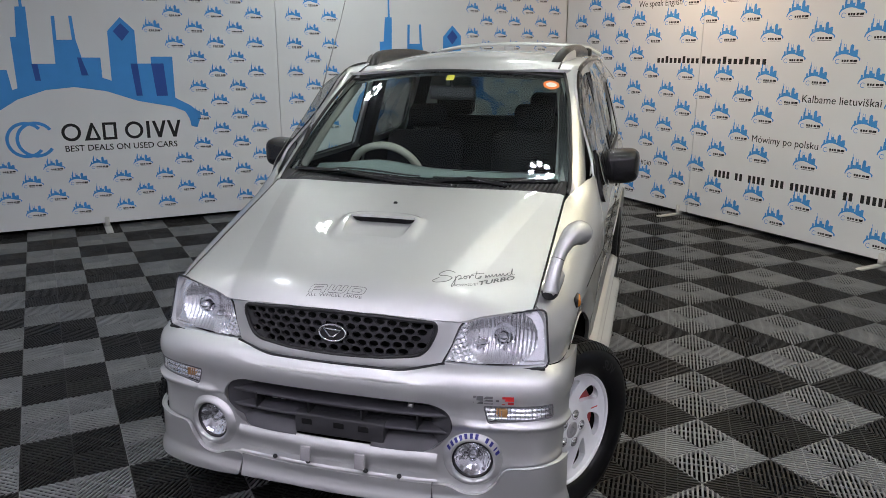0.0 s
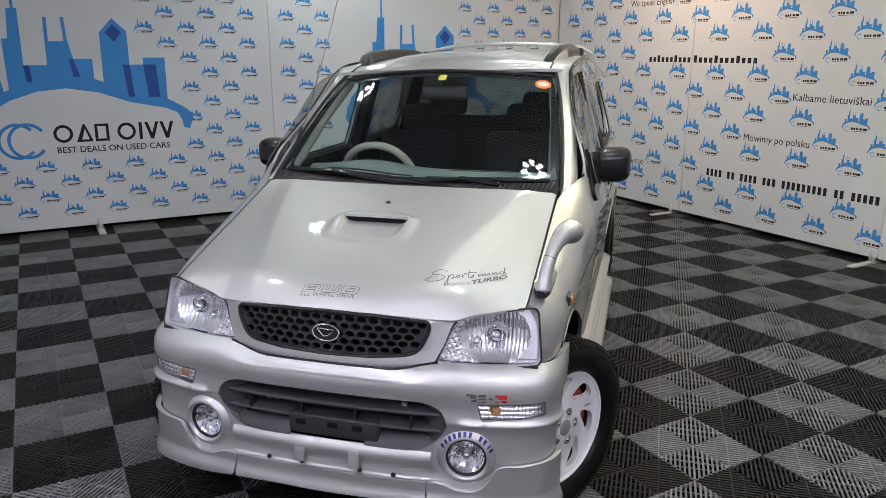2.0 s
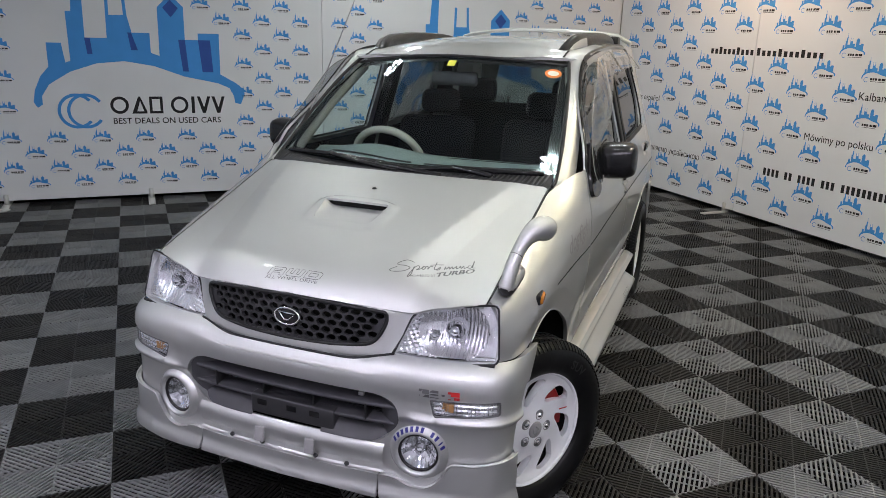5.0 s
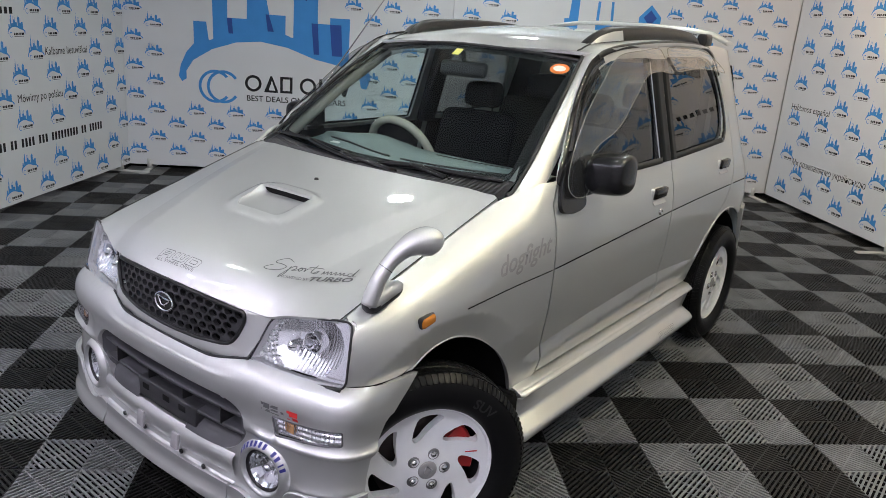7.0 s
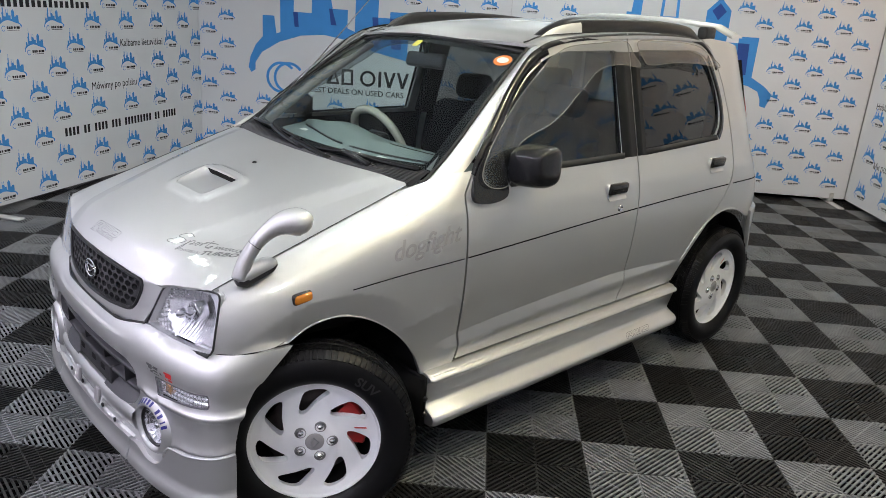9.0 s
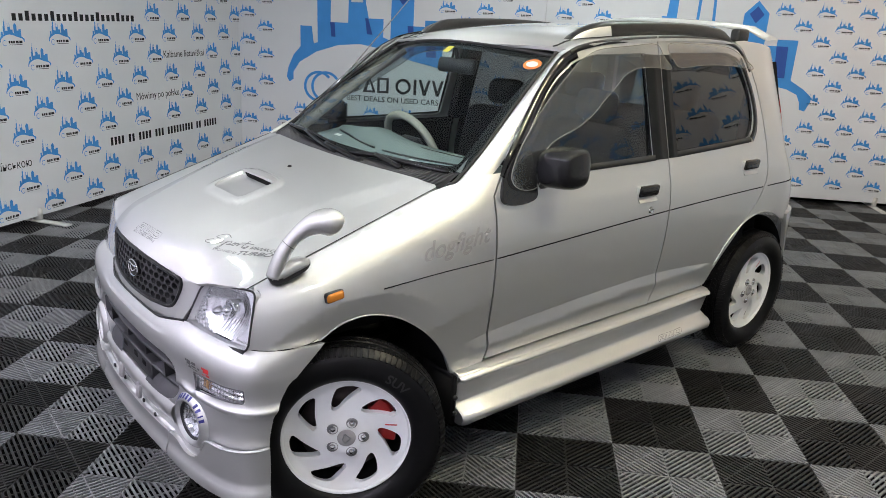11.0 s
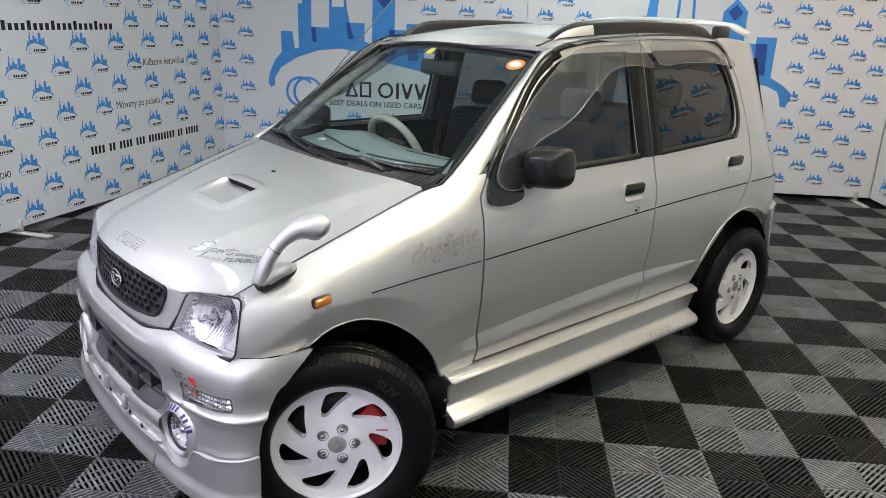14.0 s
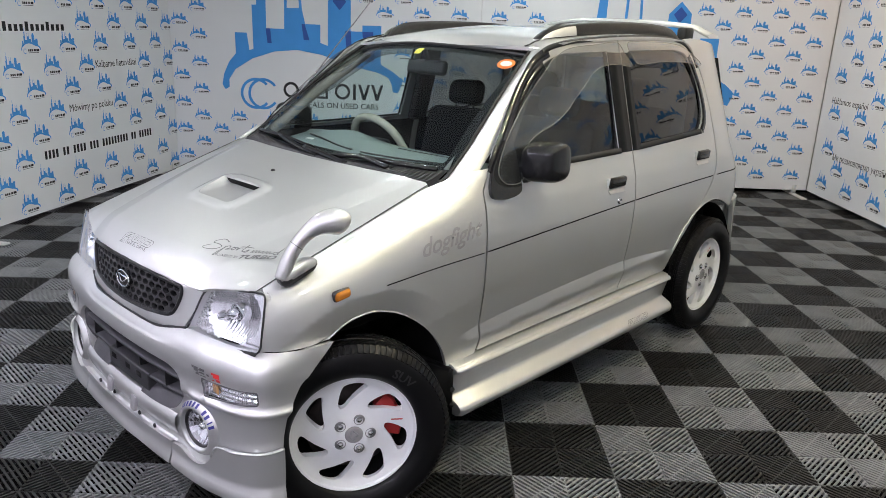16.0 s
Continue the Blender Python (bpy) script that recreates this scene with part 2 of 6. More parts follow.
def lerp_table(table, x):
    """Smooth interpolation in a small table of (x, value)."""
    xs, ys = [t[0] for t in table], [t[1] for t in table]
    if x <= xs[0]:
        return ys[0]
    if x >= xs[-1]:
        return ys[-1]
    i = max(j for j in range(len(xs)) if xs[j] <= x)
    i = min(i, len(xs) - 2)

    def slope(j):
        if j == 0 or j == len(xs) - 1:
            a, b = (0, 1) if j == 0 else (j - 1, j)
            return (ys[b] - ys[a]) / (xs[b] - xs[a])
        return (ys[j + 1] - ys[j - 1]) / (xs[j + 1] - xs[j - 1])
    h = xs[i + 1] - xs[i]
    t = (x - xs[i]) / h
    return ((2 * t ** 3 - 3 * t * t + 1) * ys[i] + (t ** 3 - 2 * t * t + t) * h * slope(i)
            + (3 * t * t - 2 * t ** 3) * ys[i + 1] + (t ** 3 - t * t) * h * slope(i + 1))


def dense(poly, step):
    out = []
    for i, p in enumerate(poly):
        q = poly[(i + 1) % len(poly)]
        k = max(1, math.ceil((q - p).length / step))
        out += [p + (q - p) * j / k for j in range(k)]
    return out


def inside(poly, pts):
    x, y = pts[:, 0], pts[:, 1]
    res = np.zeros(len(pts), bool)
    a = np.array([tuple(p) for p in poly])
    b = np.roll(a, -1, 0)
    for (x0, y0), (x1, y1) in zip(a, b):
        if y0 == y1:
            continue
        res ^= ((y0 > y) != (y1 > y)) & (x < (x1 - x0) * (y - y0) / (y1 - y0) + x0)
    return res


from mathutils.geometry import delaunay_2d_cdt


def skin(name, outline, mapping, mat, parent, step=0.03, holes=(), thick=0.004, flip=False, label="", kind="", creases=()):
    """A sheet with an edge of its own: a flat outline, filled with small triangles, bent by mapping(a, b), and turned in at its rims."""
    loops = [dense([Vector(p) for p in o], step * 0.7) for o in (outline, *holes)]
    pts, edges = [], []
    for lp in loops:
        k = len(pts)
        pts += lp
        edges += [(k + i, k + (i + 1) % len(lp)) for i in range(len(lp))]
    for line_pts in creases:
        for off in (-0.0016, 0.0016):
            row = []
            for j, p in enumerate(line_pts):
                q, r = line_pts[max(0, j - 1)], line_pts[min(len(line_pts) - 1, j + 1)]
                across = Vector((q[1] - r[1], r[0] - q[0])).normalized()
                row.append(Vector((p[0], p[1])) + across * off)
            row = [p.lerp(q, j / 4) for p, q in zip(row, row[1:]) for j in range(4)] + row[-1:]
            held = inside(loops[0], np.array([tuple(p) for p in row]))
            row = [p for p, k in zip(row, held) if k]
            k = len(pts)
            pts += row
            edges += [(k + i, k + i + 1) for i in range(len(row) - 1)]
    arr = np.array([tuple(p) for p in pts])
    lo, hi = arr.min(0), arr.max(0)
    gx, gy = np.meshgrid(np.arange(lo[0] + step / 2, hi[0], step), np.arange(lo[1] + step / 2, hi[1], step))
    grid = np.stack([gx.ravel(), gy.ravel()], 1)
    ok = inside(loops[0], grid)
    for h in loops[1:]:
        ok &= ~inside(h, grid)
    grid = grid[ok]
    if len(grid):
        near = np.sqrt(((grid[:, None, :] - arr[None, :, :]) ** 2).sum(2)).min(1)
        grid = grid[near > step * 0.45]
    allp = pts + [Vector(g) for g in grid]
    vs, _, fs, *_ = delaunay_2d_cdt(allp, edges, [], 0, 1e-6)
    vs = [Vector(v) for v in vs]
    mid = np.array([tuple(sum((vs[i] for i in f), Vector((0, 0))) / len(f)) for f in fs])
    keep = inside(loops[0], mid)
    for h in loops[1:]:
        keep &= ~inside(h, mid)
    def flat_area(f):
        return abs(sum(vs[f[i]].x * vs[f[(i + 1) % len(f)]].y - vs[f[(i + 1) % len(f)]].x * vs[f[i]].y for i in range(len(f)))) / 2
    faces = [tuple(f) for f, k in zip(fs, keep) if k and flat_area(f) > min(step, 0.012) ** 2 * 0.004]
    if flip:
        faces = [f[::-1] for f in faces]
    verts = [Vector(mapping(v[0], v[1])) for v in vs]
    if thick:
        e = 1e-3
        count = {}
        for f in faces:
            for i in range(len(f)):
                count[(f[i], f[(i + 1) % len(f)])] = 1
        rim = [(a, b) for a, b in count if (b, a) not in count]
        normal = {}
        for i in {i for ab in rim for i in ab}:
            a, b = vs[i]
            na = Vector(mapping(a + e, b)) - Vector(mapping(a - e, b))
            nb = Vector(mapping(a, b + e)) - Vector(mapping(a, b - e))
            nn = na.cross(nb).normalized()
            normal[i] = -nn if flip else nn
        base, inner = {}, {}
        for i, nn in normal.items():
            base[i] = len(verts)
            verts.append(verts[i].copy())
            inner[i] = len(verts)
            verts.append(verts[i] - nn * thick)
        faces += [(base[b], base[a], inner[a], inner[b]) for a, b in rim]
    used = sorted({i for f in faces for i in f})
    new_i = {o: i for i, o in enumerate(used)}
    ob = mesh_object(name, [verts[i] for i in used], [[new_i[i] for i in f] for f in faces], mat, parent, label=label, kind=kind)
    # true surface normals on the sheet, flat ones on the turned-in rim
    e, slope = 5e-4, {}
    for i in range(len(vs)):
        a, b = vs[i]
        na = Vector(mapping(a + e, b)) - Vector(mapping(a - e, b))
        nb = Vector(mapping(a, b + e)) - Vector(mapping(a, b - e))
        nn = na.cross(nb)
        slope[i] = (-nn if flip else nn).normalized() if nn.length > 1e-12 else Vector((0, 0, 0))
    loops_n = []
    for f, poly in zip(faces, ob.data.polygons):
        rim_face = any(i >= len(vs) for i in f)
        loops_n += [poly.normal if rim_face or slope[i].dot(poly.normal) < 0.3 else slope[i] for i in f]
    ob.data.normals_split_custom_set(loops_n)
    return ob


def loft(name, lines, mat, parent, flip=False, thick=0.0, label="", close=False):
    """A sheet through lines of equally many points."""
    k = len(lines[0])
    verts = [v for ln in lines for v in ln]
    faces = []
    for i in range(len(lines) - 1):
        for j in range(k if close else k - 1):
            a, b = i * k + j, i * k + (j + 1) % k
            f = (a, b, b + k, a + k)
            faces.append(f[::-1] if flip else f)
    ob = mesh_object(name, verts, faces, mat, parent, label=label)
    if thick:
        mod = ob.modifiers.new("thickness", "SOLIDIFY")
        mod.thickness, mod.offset = thick, -1
    return ob


def tube(name, pts, radius, mat, parent, seg=10, label="", closed=False, caps=True):
    """A round bar along points; radius may be a list."""
    p = [Vector(q) for q in pts]
    k = len(p)
    rad = radius if isinstance(radius, (list, tuple)) else [radius] * k
    rings = []
    up = Vector((0, 0, 1))
    for i in range(k):
        d = (p[(i + 1) % k] - p[i - 1]) if closed else (p[min(i + 1, k - 1)] - p[max(i - 1, 0)])
        d.normalize()
        s = d.cross(up)
        if s.length < 0.05:
            s = d.cross(Vector((1, 0, 0)))
        s.normalize()
        t = s.cross(d)
        rings.append([p[i] + (s * math.cos(a) + t * math.sin(a)) * rad[i] for a in (2 * math.pi * j / seg for j in range(seg))])
    verts = [v for r in rings for v in r]
    faces = []
    for i in range(k if closed else k - 1):
        for j in range(seg):
            a, b = i * seg + j, i * seg + (j + 1) % seg
            c = ((i + 1) % k) * seg
            faces.append((a, b, c + (j + 1) % seg, c + j))
    if caps and not closed:
        faces += [tuple(range(seg))[::-1], tuple((k - 1) * seg + j for j in range(seg))]
    return mesh_object(name, verts, faces, mat, parent, label=label)


def lathe(name, profile, mat, parent, m=None, seg=48, label="", smooth=True):
    """A turned form: profile of (radius, height) about the local x axis."""
    verts, faces = [], []
    k = len(profile)
    for i in range(seg):
        a = 2 * math.pi * i / seg
        for r, h in profile:
            verts.append(Vector((h, r * math.cos(a), r * math.sin(a))))
    for i in range(seg):
        for j in range(k - 1):
            a, b = i * k + j, ((i + 1) % seg) * k + j
            faces.append((a, a + 1, b + 1, b))
    if m is not None:
        verts = [m @ v for v in verts]
    return mesh_object(name, verts, faces, mat, parent, smooth=smooth, label=label)


def writing(name, text, size, mat, parent, m, label="", slant=0.0, weight=0.0, bend=None, width=0.0):
    """Letters from the built-in font, made into a thin mesh."""
    cu = bpy.data.curves.new(name, "FONT")
    cu.body, cu.size, cu.shear, cu.offset, cu.resolution_u = text, size, slant, weight, 3
    cu.align_x = "LEFT"
    tmp = new("tmp_writing", cu)
    me = bpy.data.meshes.new_from_object(tmp)
    me.name = name
    bpy.data.objects.remove(tmp)
    me.materials.clear()
    me.materials.append(mat)
    if width and me.vertices:
        xs = [v.co.x for v in me.vertices]
        f, x0 = width / max(1e-6, max(xs) - min(xs)), min(xs)
        for v in me.vertices:
            v.co.x = (v.co.x - x0) * f
    if bend:
        fine = bmesh.new()
        fine.from_mesh(me)
        for go in range(3):
            bmesh.ops.triangulate(fine, faces=fine.faces[:])
            bmesh.ops.subdivide_edges(fine, edges=[e for e in fine.edges if e.calc_length() > 0.012], cuts=1)
        bmesh.ops.triangulate(fine, faces=fine.faces[:])
        fine.to_mesh(me)
        fine.free()
    for v in me.vertices:
        v.co = bend(v.co) if bend else m @ v.co
    ob = new(name, me)
    ob.parent = parent
    return tagged(ob, label)


# ---- the room ----
def wall_frame(u, v, ru, rv):
    """A wall's own axes: x to the right along it, y up, z out into the room."""
    right = room(ru, rv).normalized()
    up = Vector((0, 0, 1))
    out = right.cross(up)
    o = room(u, v)
    return Matrix(((right.x, up.x, out.x, o.x), (right.y, up.y, out.y, o.y), (right.z, up.z, out.z, o.z), (0, 0, 0, 1)))


WALL_A = wall_frame(0, 4.93, 1, 0)
WALL_B = wall_frame(4.53, 0, 0, -1)
WALL_C = wall_frame(-1.93, 4.93, 0.2, 1)
HEM = 0.045
TOP = 2.85


def backdrop(name, frame_m, a0, a1, label):
    """One stretched fabric panel with a soft edge, a little waved."""
    w = thing(name, label, "backdrop wall", kind="structure", at=frame_m)
    outline = rounded([(a0, HEM, 0.012), (a1, HEM, 0.012), (a1, TOP, 0.012), (a0, TOP, 0.012)], 3)

    def wave(a, b):
        return (a, b, 0.0)
    skin("fabric", outline, wave, FABRIC, w, 0.25, thick=0.035)
    bm = bmesh.new()
    box(bm, a0 + 0.02, a1 - 0.02, HEM + 0.02, TOP - 0.02, -0.06, -0.036)
    part("frame", bm, ALU, w, "aluminium tube frame behind the fabric", smooth=False)
    return w


wall_a1 = backdrop("wall_1", WALL_A, -2.02, 1.088, "white printed fabric backdrop with a large blue skyline emblem")
wall_a2 = backdrop("wall_2", WALL_A, 1.094, 4.525, "white printed fabric backdrop with a second blue skyline emblem")
wall_b1 = backdrop("wall_3", WALL_B, -4.92, -2.868, "white printed fabric backdrop with black lettering, lit warm")
wall_b2 = backdrop("wall_4", WALL_B, -2.862, -0.862, "white printed fabric backdrop with black lettering in rows")
wall_b3 = backdrop("wall_5", WALL_B, -0.856, 3.4, "white printed fabric backdrop with small blue emblems")
wall_c = backdrop("wall_6", WALL_C, -4.6, -0.01, "white printed fabric backdrop with black lettering, set askew")

SKY = [(0.297, 0.872), (0.336, 0.971), (0.315, 1.02), (0.252, 1.073), (0.122, 1.146), (0.125, 1.509), (-0.059, 1.508), (-0.06, 1.449), (-0.173, 1.449),
       (-0.172, 1.731), (-0.281, 1.839), (-0.392, 1.721), (-0.397, 1.303), (-0.469, 1.33), (-0.468, 1.50), (-0.615, 1.50), (-0.645, 1.645), (-0.655, 1.84),
       (-0.68, 1.84), (-0.672, 1.645), (-0.79, 1.643), (-0.785, 1.836), (-0.812, 1.836), (-0.82, 1.448), (-0.995, 1.448), (-0.99, 1.903), (-1.012, 1.903),
       (-1.018, 2.12), (-1.034, 2.12), (-1.034, 1.903), (-1.067, 1.901), (-1.085, 1.663), (-1.129, 1.662), (-1.125, 1.25), (-1.165, 1.236), (-1.185, 1.40),
       (-1.30, 1.40), (-1.30, 1.20), (-1.37, 1.12), (-1.425, 1.0), (-1.445, 0.90), (-1.417, 0.851), (-1.375, 0.88), (-1.375, 0.95), (-1.31, 1.05),
       (-1.136, 1.159), (-0.92, 1.232), (-0.696, 1.254), (-0.45, 1.215), (-0.198, 1.125), (0.10, 1.065), (0.20, 1.02), (0.235, 0.95), (0.245, 0.885)]
NAVY = [[(-0.23, 1.449), (-0.173, 1.449), (-0.155, 1.17), (-0.205, 1.17)], [(-0.06, 1.449), (0.045, 1.449), (0.06, 1.165), (-0.035, 1.165)],
        [(-0.65, 1.50), (-0.62, 1.50), (-0.575, 1.35), (-0.63, 1.35)], [(-1.0, 1.448), (-0.955, 1.448), (-0.945, 1.31), (-0.985, 1.31)],
        [(-0.281, 1.79), (-0.215, 1.72), (-0.281, 1.64), (-0.347, 1.72)]]


def arc_ring(cx, cz, r0, r1, a0, a1, n=26):
    out = [(cx + r1 * math.cos(radians(a0 + (a1 - a0) * i / n)), cz + r1 * math.sin(radians(a0 + (a1 - a0) * i / n))) for i in range(n + 1)]
    return out + [(cx + r0 * math.cos(radians(a1 - (a1 - a0) * i / n)), cz + r0 * math.sin(radians(a1 - (a1 - a0) * i / n))) for i in range(n + 1)]


def bar(a0, a1, z0, z1):
    return [(a0, z0), (a1, z0), (a1, z1), (a0, z1)]


def wedge(a):
    return [(a - 0.06, 0.945), (a - 0.014, 0.793), (a + 0.014, 0.793), (a + 0.06, 0.945), (a + 0.033, 0.945), (a, 0.845), (a - 0.033, 0.945)]


RINGS = [arc_ring(-1.115, 0.82, 0.127, 0.153, 40, 320), arc_ring(-1.04, 0.82, 0.127, 0.153, 35, 325)]
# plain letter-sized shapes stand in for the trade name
NAME = [arc_ring(-0.765, 0.869, 0.052, 0.077, 0, 359.9), [(-0.665, 0.793), (-0.537, 0.793), (-0.537, 0.813), (-0.622, 0.813), (-0.592, 0.905), (-0.562, 0.813), (-0.537, 0.813), (-0.590, 0.945), (-0.606, 0.945)],
        bar(-0.515, -0.40, 0.793, 0.815), bar(-0.515, -0.491, 0.8155, 0.945), bar(-0.424, -0.40, 0.8155, 0.945), bar(-0.4905, -0.4245, 0.923, 0.945),
        arc_ring(-0.255, 0.869, 0.052, 0.077, 0, 359.9), bar(-0.15, -0.122, 0.793, 0.945), wedge(-0.040), wedge(0.090)]


def printed(name, polys, mat, parent, lift=0.0015, label="", kind=""):
    """Flat printed shapes, all in one ink, on a wall."""
    verts, faces = [], []
    from mathutils.geometry import tessellate_polygon
    for poly in polys:
        k = len(verts)
        p3 = [Vector((a, b, lift)) for a, b in poly]
        verts += p3
        for tri in tessellate_polygon([p3]):
            a, b, c = tri
            n = (p3[b] - p3[a]).cross(p3[c] - p3[a])
            faces.append((k + a, k + b, k + c) if n.z > 0 else (k + a, k + c, k + b))
    return mesh_object(name, verts, faces, mat, parent, smooth=False, label=label, kind=kind)


def placed(poly, da=0.0, dz=0.0, sa=1.0, sz=1.0, ca=-0.56, cz=0.72):
    return [((a - ca) * sa + da, (b - cz) * sz + dz) for a, b in poly]


for wall, da in ((wall_a1, -0.56), (wall_a2, 2.73)):
    printed("emblem_print", [placed(SKY, da, 0.72)], INKBLUE, wall, label="large blue skyline print")
    printed("emblem_shade", [placed(p, da, 0.72) for p in NAVY], INKNAVY, wall, 0.003, label="dark blue window blocks")
    printed("ring_print", [placed(p, da, 0.72) for p in RINGS[:1]], INKBLUE, wall, 0.0015, label="interlocking blue rings")
    printed("ring_print", [placed(p, da, 0.72) for p in RINGS[1:]], INKBLUE, wall, 0.003, label="interlocking blue rings")
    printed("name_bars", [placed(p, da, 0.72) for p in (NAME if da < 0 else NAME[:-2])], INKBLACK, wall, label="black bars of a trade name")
    writing("slogan", "BEST DEALS ON USED CARS", 0.075, INKBLACK, wall, pose(da + 0.56 - 0.825, 0.704, 0.0015), "small black slogan", weight=0.0006, width=0.93)

SMALL_SKY = [SKY[i] for i in range(len(SKY))]


def small_prints(wall, spots, sa, sz):
    """The many little emblems of one panel."""
    printed("small_emblems", [placed(SMALL_SKY, a, z, sa, sz) for a, z in spots], INKBLUE, wall, label="rows of small blue emblems", kind="stuff")
    printed("small_rings", [placed(r, a, z, sa, sz) for a, z in spots for r in (arc_ring(-1.115, 0.82, 0.12, 0.153, 40, 320, 10),)], INKBLUE, wall, kind="stuff")
    bars = []
    for a, z in spots:
        for x in (-0.84, -0.68, -0.52, -0.31, -0.18, -0.09, 0.03):
            bars.append(placed(bar(x, x + (0.12 if x != -0.18 else 0.05), 0.80, 0.93), a, z, sa, sz))
        bars.append(placed(bar(-0.82, 0.12, 0.715, 0.74), a, z, sa, sz))
    printed("small_name_bars", bars, INKBLACK, wall, kind="stuff")


def lattice(a_even, pitch, z0, dz, lo, hi, skip):
    out = []
    for k in range(-1, 21):
        z = z0 + dz * k
        first = a_even + (pitch / 2 if k % 2 else 0)
        m = math.ceil((lo - first) / pitch)
        while first + m * pitch < hi:
            a = first + m * pitch
            if 0.06 < z < 2.75 and not skip(a, z):
                out.append((a, z))
            m += 1
    return out


def skip_a(a, z):
    return (-1.55 < a < 0.27 and 0.64 < z < 1.57) or (-1.55 < a < -0.1 and 1.5 < z < 2.15)


small_prints(wall_a1, lattice(-0.387, 0.3625, 0.153, 0.1308, -1.92, 1.06, skip_a), 0.096, 0.09)
small_prints(wall_a2, lattice(-0.393 + 3.29, 0.3625, 0.150, 0.1308, 1.2, 4.45, lambda a, z: skip_a(a - 3.29, z)), 0.096, 0.09)


def between(a, z, spans):
    return any(lo - 0.11 < a < hi + 0.11 and z0 - 0.02 < z + 0.05 < z1 + 0.09 for lo, hi, z0, z1 in spans)


TEXT_B1 = [(-4.742, -4.112, 0.97, 1.02), (-4.538, -3.404, 0.43, 0.49), (-3.742, -3.152, 2.0, 2.06), (-3.434, -2.124, 1.45, 1.53)]
TEXT_B2 = [(-3.434, -2.124, 1.45, 1.53), (-1.745, -1.079, 1.16, 1.24), (-2.19, -1.545, 0.79, 0.86), (-2.578, -0.901, 0.43, 0.53)]
small_prints(wall_b1, lattice(-2.338, 0.464, 0.122, 0.1712, -4.86, -2.93, lambda a, z: between(a, z, TEXT_B1)), 0.128, 0.13)
small_prints(wall_b2, lattice(-2.338, 0.464, 0.122, 0.1712, -2.82, -0.9, lambda a, z: between(a, z, TEXT_B2)), 0.128, 0.13)
TEXT_B3 = [(-0.3, 0.35, 0.97, 1.02), (0.9, 2.2, 1.45, 1.53), (2.4, 3.05, 1.16, 1.24), (1.9, 3.3, 0.43, 0.53)]
small_prints(wall_b3, lattice(-2.338, 0.464, 0.122, 0.1712, -0.75, 3.3, lambda a, z: between(a, z, TEXT_B3)), 0.128, 0.13)
TEXT_C = [(-2.697, -1.505, 1.38, 1.45), (-1.174, -0.604, 1.09, 1.16), (-1.548, -0.996, 0.76, 0.83), (-1.892, -0.447, 0.43, 0.50), (-3.6, -2.66, 0.40, 0.46)]
small_prints(wall_c, lattice(-2.095, 0.405, 0.073, 0.1665, -4.5, -0.06, lambda a, z: between(a, z, TEXT_C)), 0.112, 0.127)


def line(wall, text, a0, a1, z, h):
    writing("lettering", text, h * 1.38, INKBLACK, wall, pose(a0, z, 0.0015), "black lettering", weight=0.0, width=a1 - a0)


def bars_for(wall, words, a0, a1, z, h, low=False):
    """Plain bars in place of a line that is not lettered."""
    total = sum(words) + len(words) - 1
    unit = (a1 - a0) / total
    x, polys = a0, []
    for n in words:
        for i in range(n):
            polys.append(bar(x + unit * 0.2, x + unit * 0.82, z, z + h * (0.72 if low and (i + n) % 4 else 1.0)))
            x += unit
        x += unit
    printed("line_bars", polys, INKBLACK, wall, label="black bars of one line")


line(wall_b1, "Hablamos español", -4.742, -4.112, 0.955, 0.062)
line(wall_b1, "Ми розмовляємо українською", -4.538, -3.404, 0.435, 0.062)
line(wall_b1, "We speak English", -3.742, -3.152, 2.012, 0.062)
bars_for(wall_b1, [10], -3.434, -2.875, 1.470, 0.065, True)
bars_for(wall_b2, [12], -2.855, -2.124, 1.470, 0.065, True)
line(wall_b2, "Kalbame lietuviškai", -1.745, -1.079, 1.178, 0.062)
line(wall_b2, "Mówimy po polsku", -2.19, -1.545, 0.81, 0.062)
bars_for(wall_b2, [4, 2, 4, 3, 9, 2, 5], -2.578, -0.901, 0.445, 0.065)
line(wall_b3, "Hablamos español", -0.3, 0.35, 0.955, 0.062)
bars_for(wall_b3, [22], 0.9, 2.2, 1.470, 0.065, True)
line(wall_b3, "Kalbame lietuviškai", 2.4, 3.05, 1.178, 0.062)
line(wall_c, "Kalbame lietuviškai", -1.174, -0.604, 1.098, 0.062)
line(wall_c, "Mówimy po polsku", -1.548, -0.996, 0.77, 0.062)
bars_for(wall_c, [22], -2.697, -1.505, 1.395, 0.065, True)
bars_for(wall_c, [4, 2, 4, 3, 9, 2, 5], -1.892, -0.447, 0.44, 0.065)
line(wall_c, "Ми розмовляємо українською", -3.66, -2.665, 0.415, 0.058)


def foot(frame_m, a):
    """A backdrop's foot: a flat aluminium bar with an upright clamp."""
    f = thing("backdrop_foot", "white metal foot under the fabric backdrop", "stand foot", "backdrop feet", at=frame_m @ pose(a, 0, 0))
    bm = bmesh.new()
    box(bm, -0.03, 0.03, 0.0, 0.012, -0.30, 0.26)
    bmesh.ops.bevel(bm, geom=bm.edges[:], offset=0.004, segments=2, affect="EDGES")
    part("base_bar", bm, FOOTWHITE, f)
    bm = bmesh.new()
    box(bm, -0.02, 0.02, 0.012, 0.10, -0.05, 0.012)
    bmesh.ops.bevel(bm, geom=bm.edges[:], offset=0.004, segments=2, affect="EDGES")
    part("clamp", bm, FOOTWHITE, f)
    return f


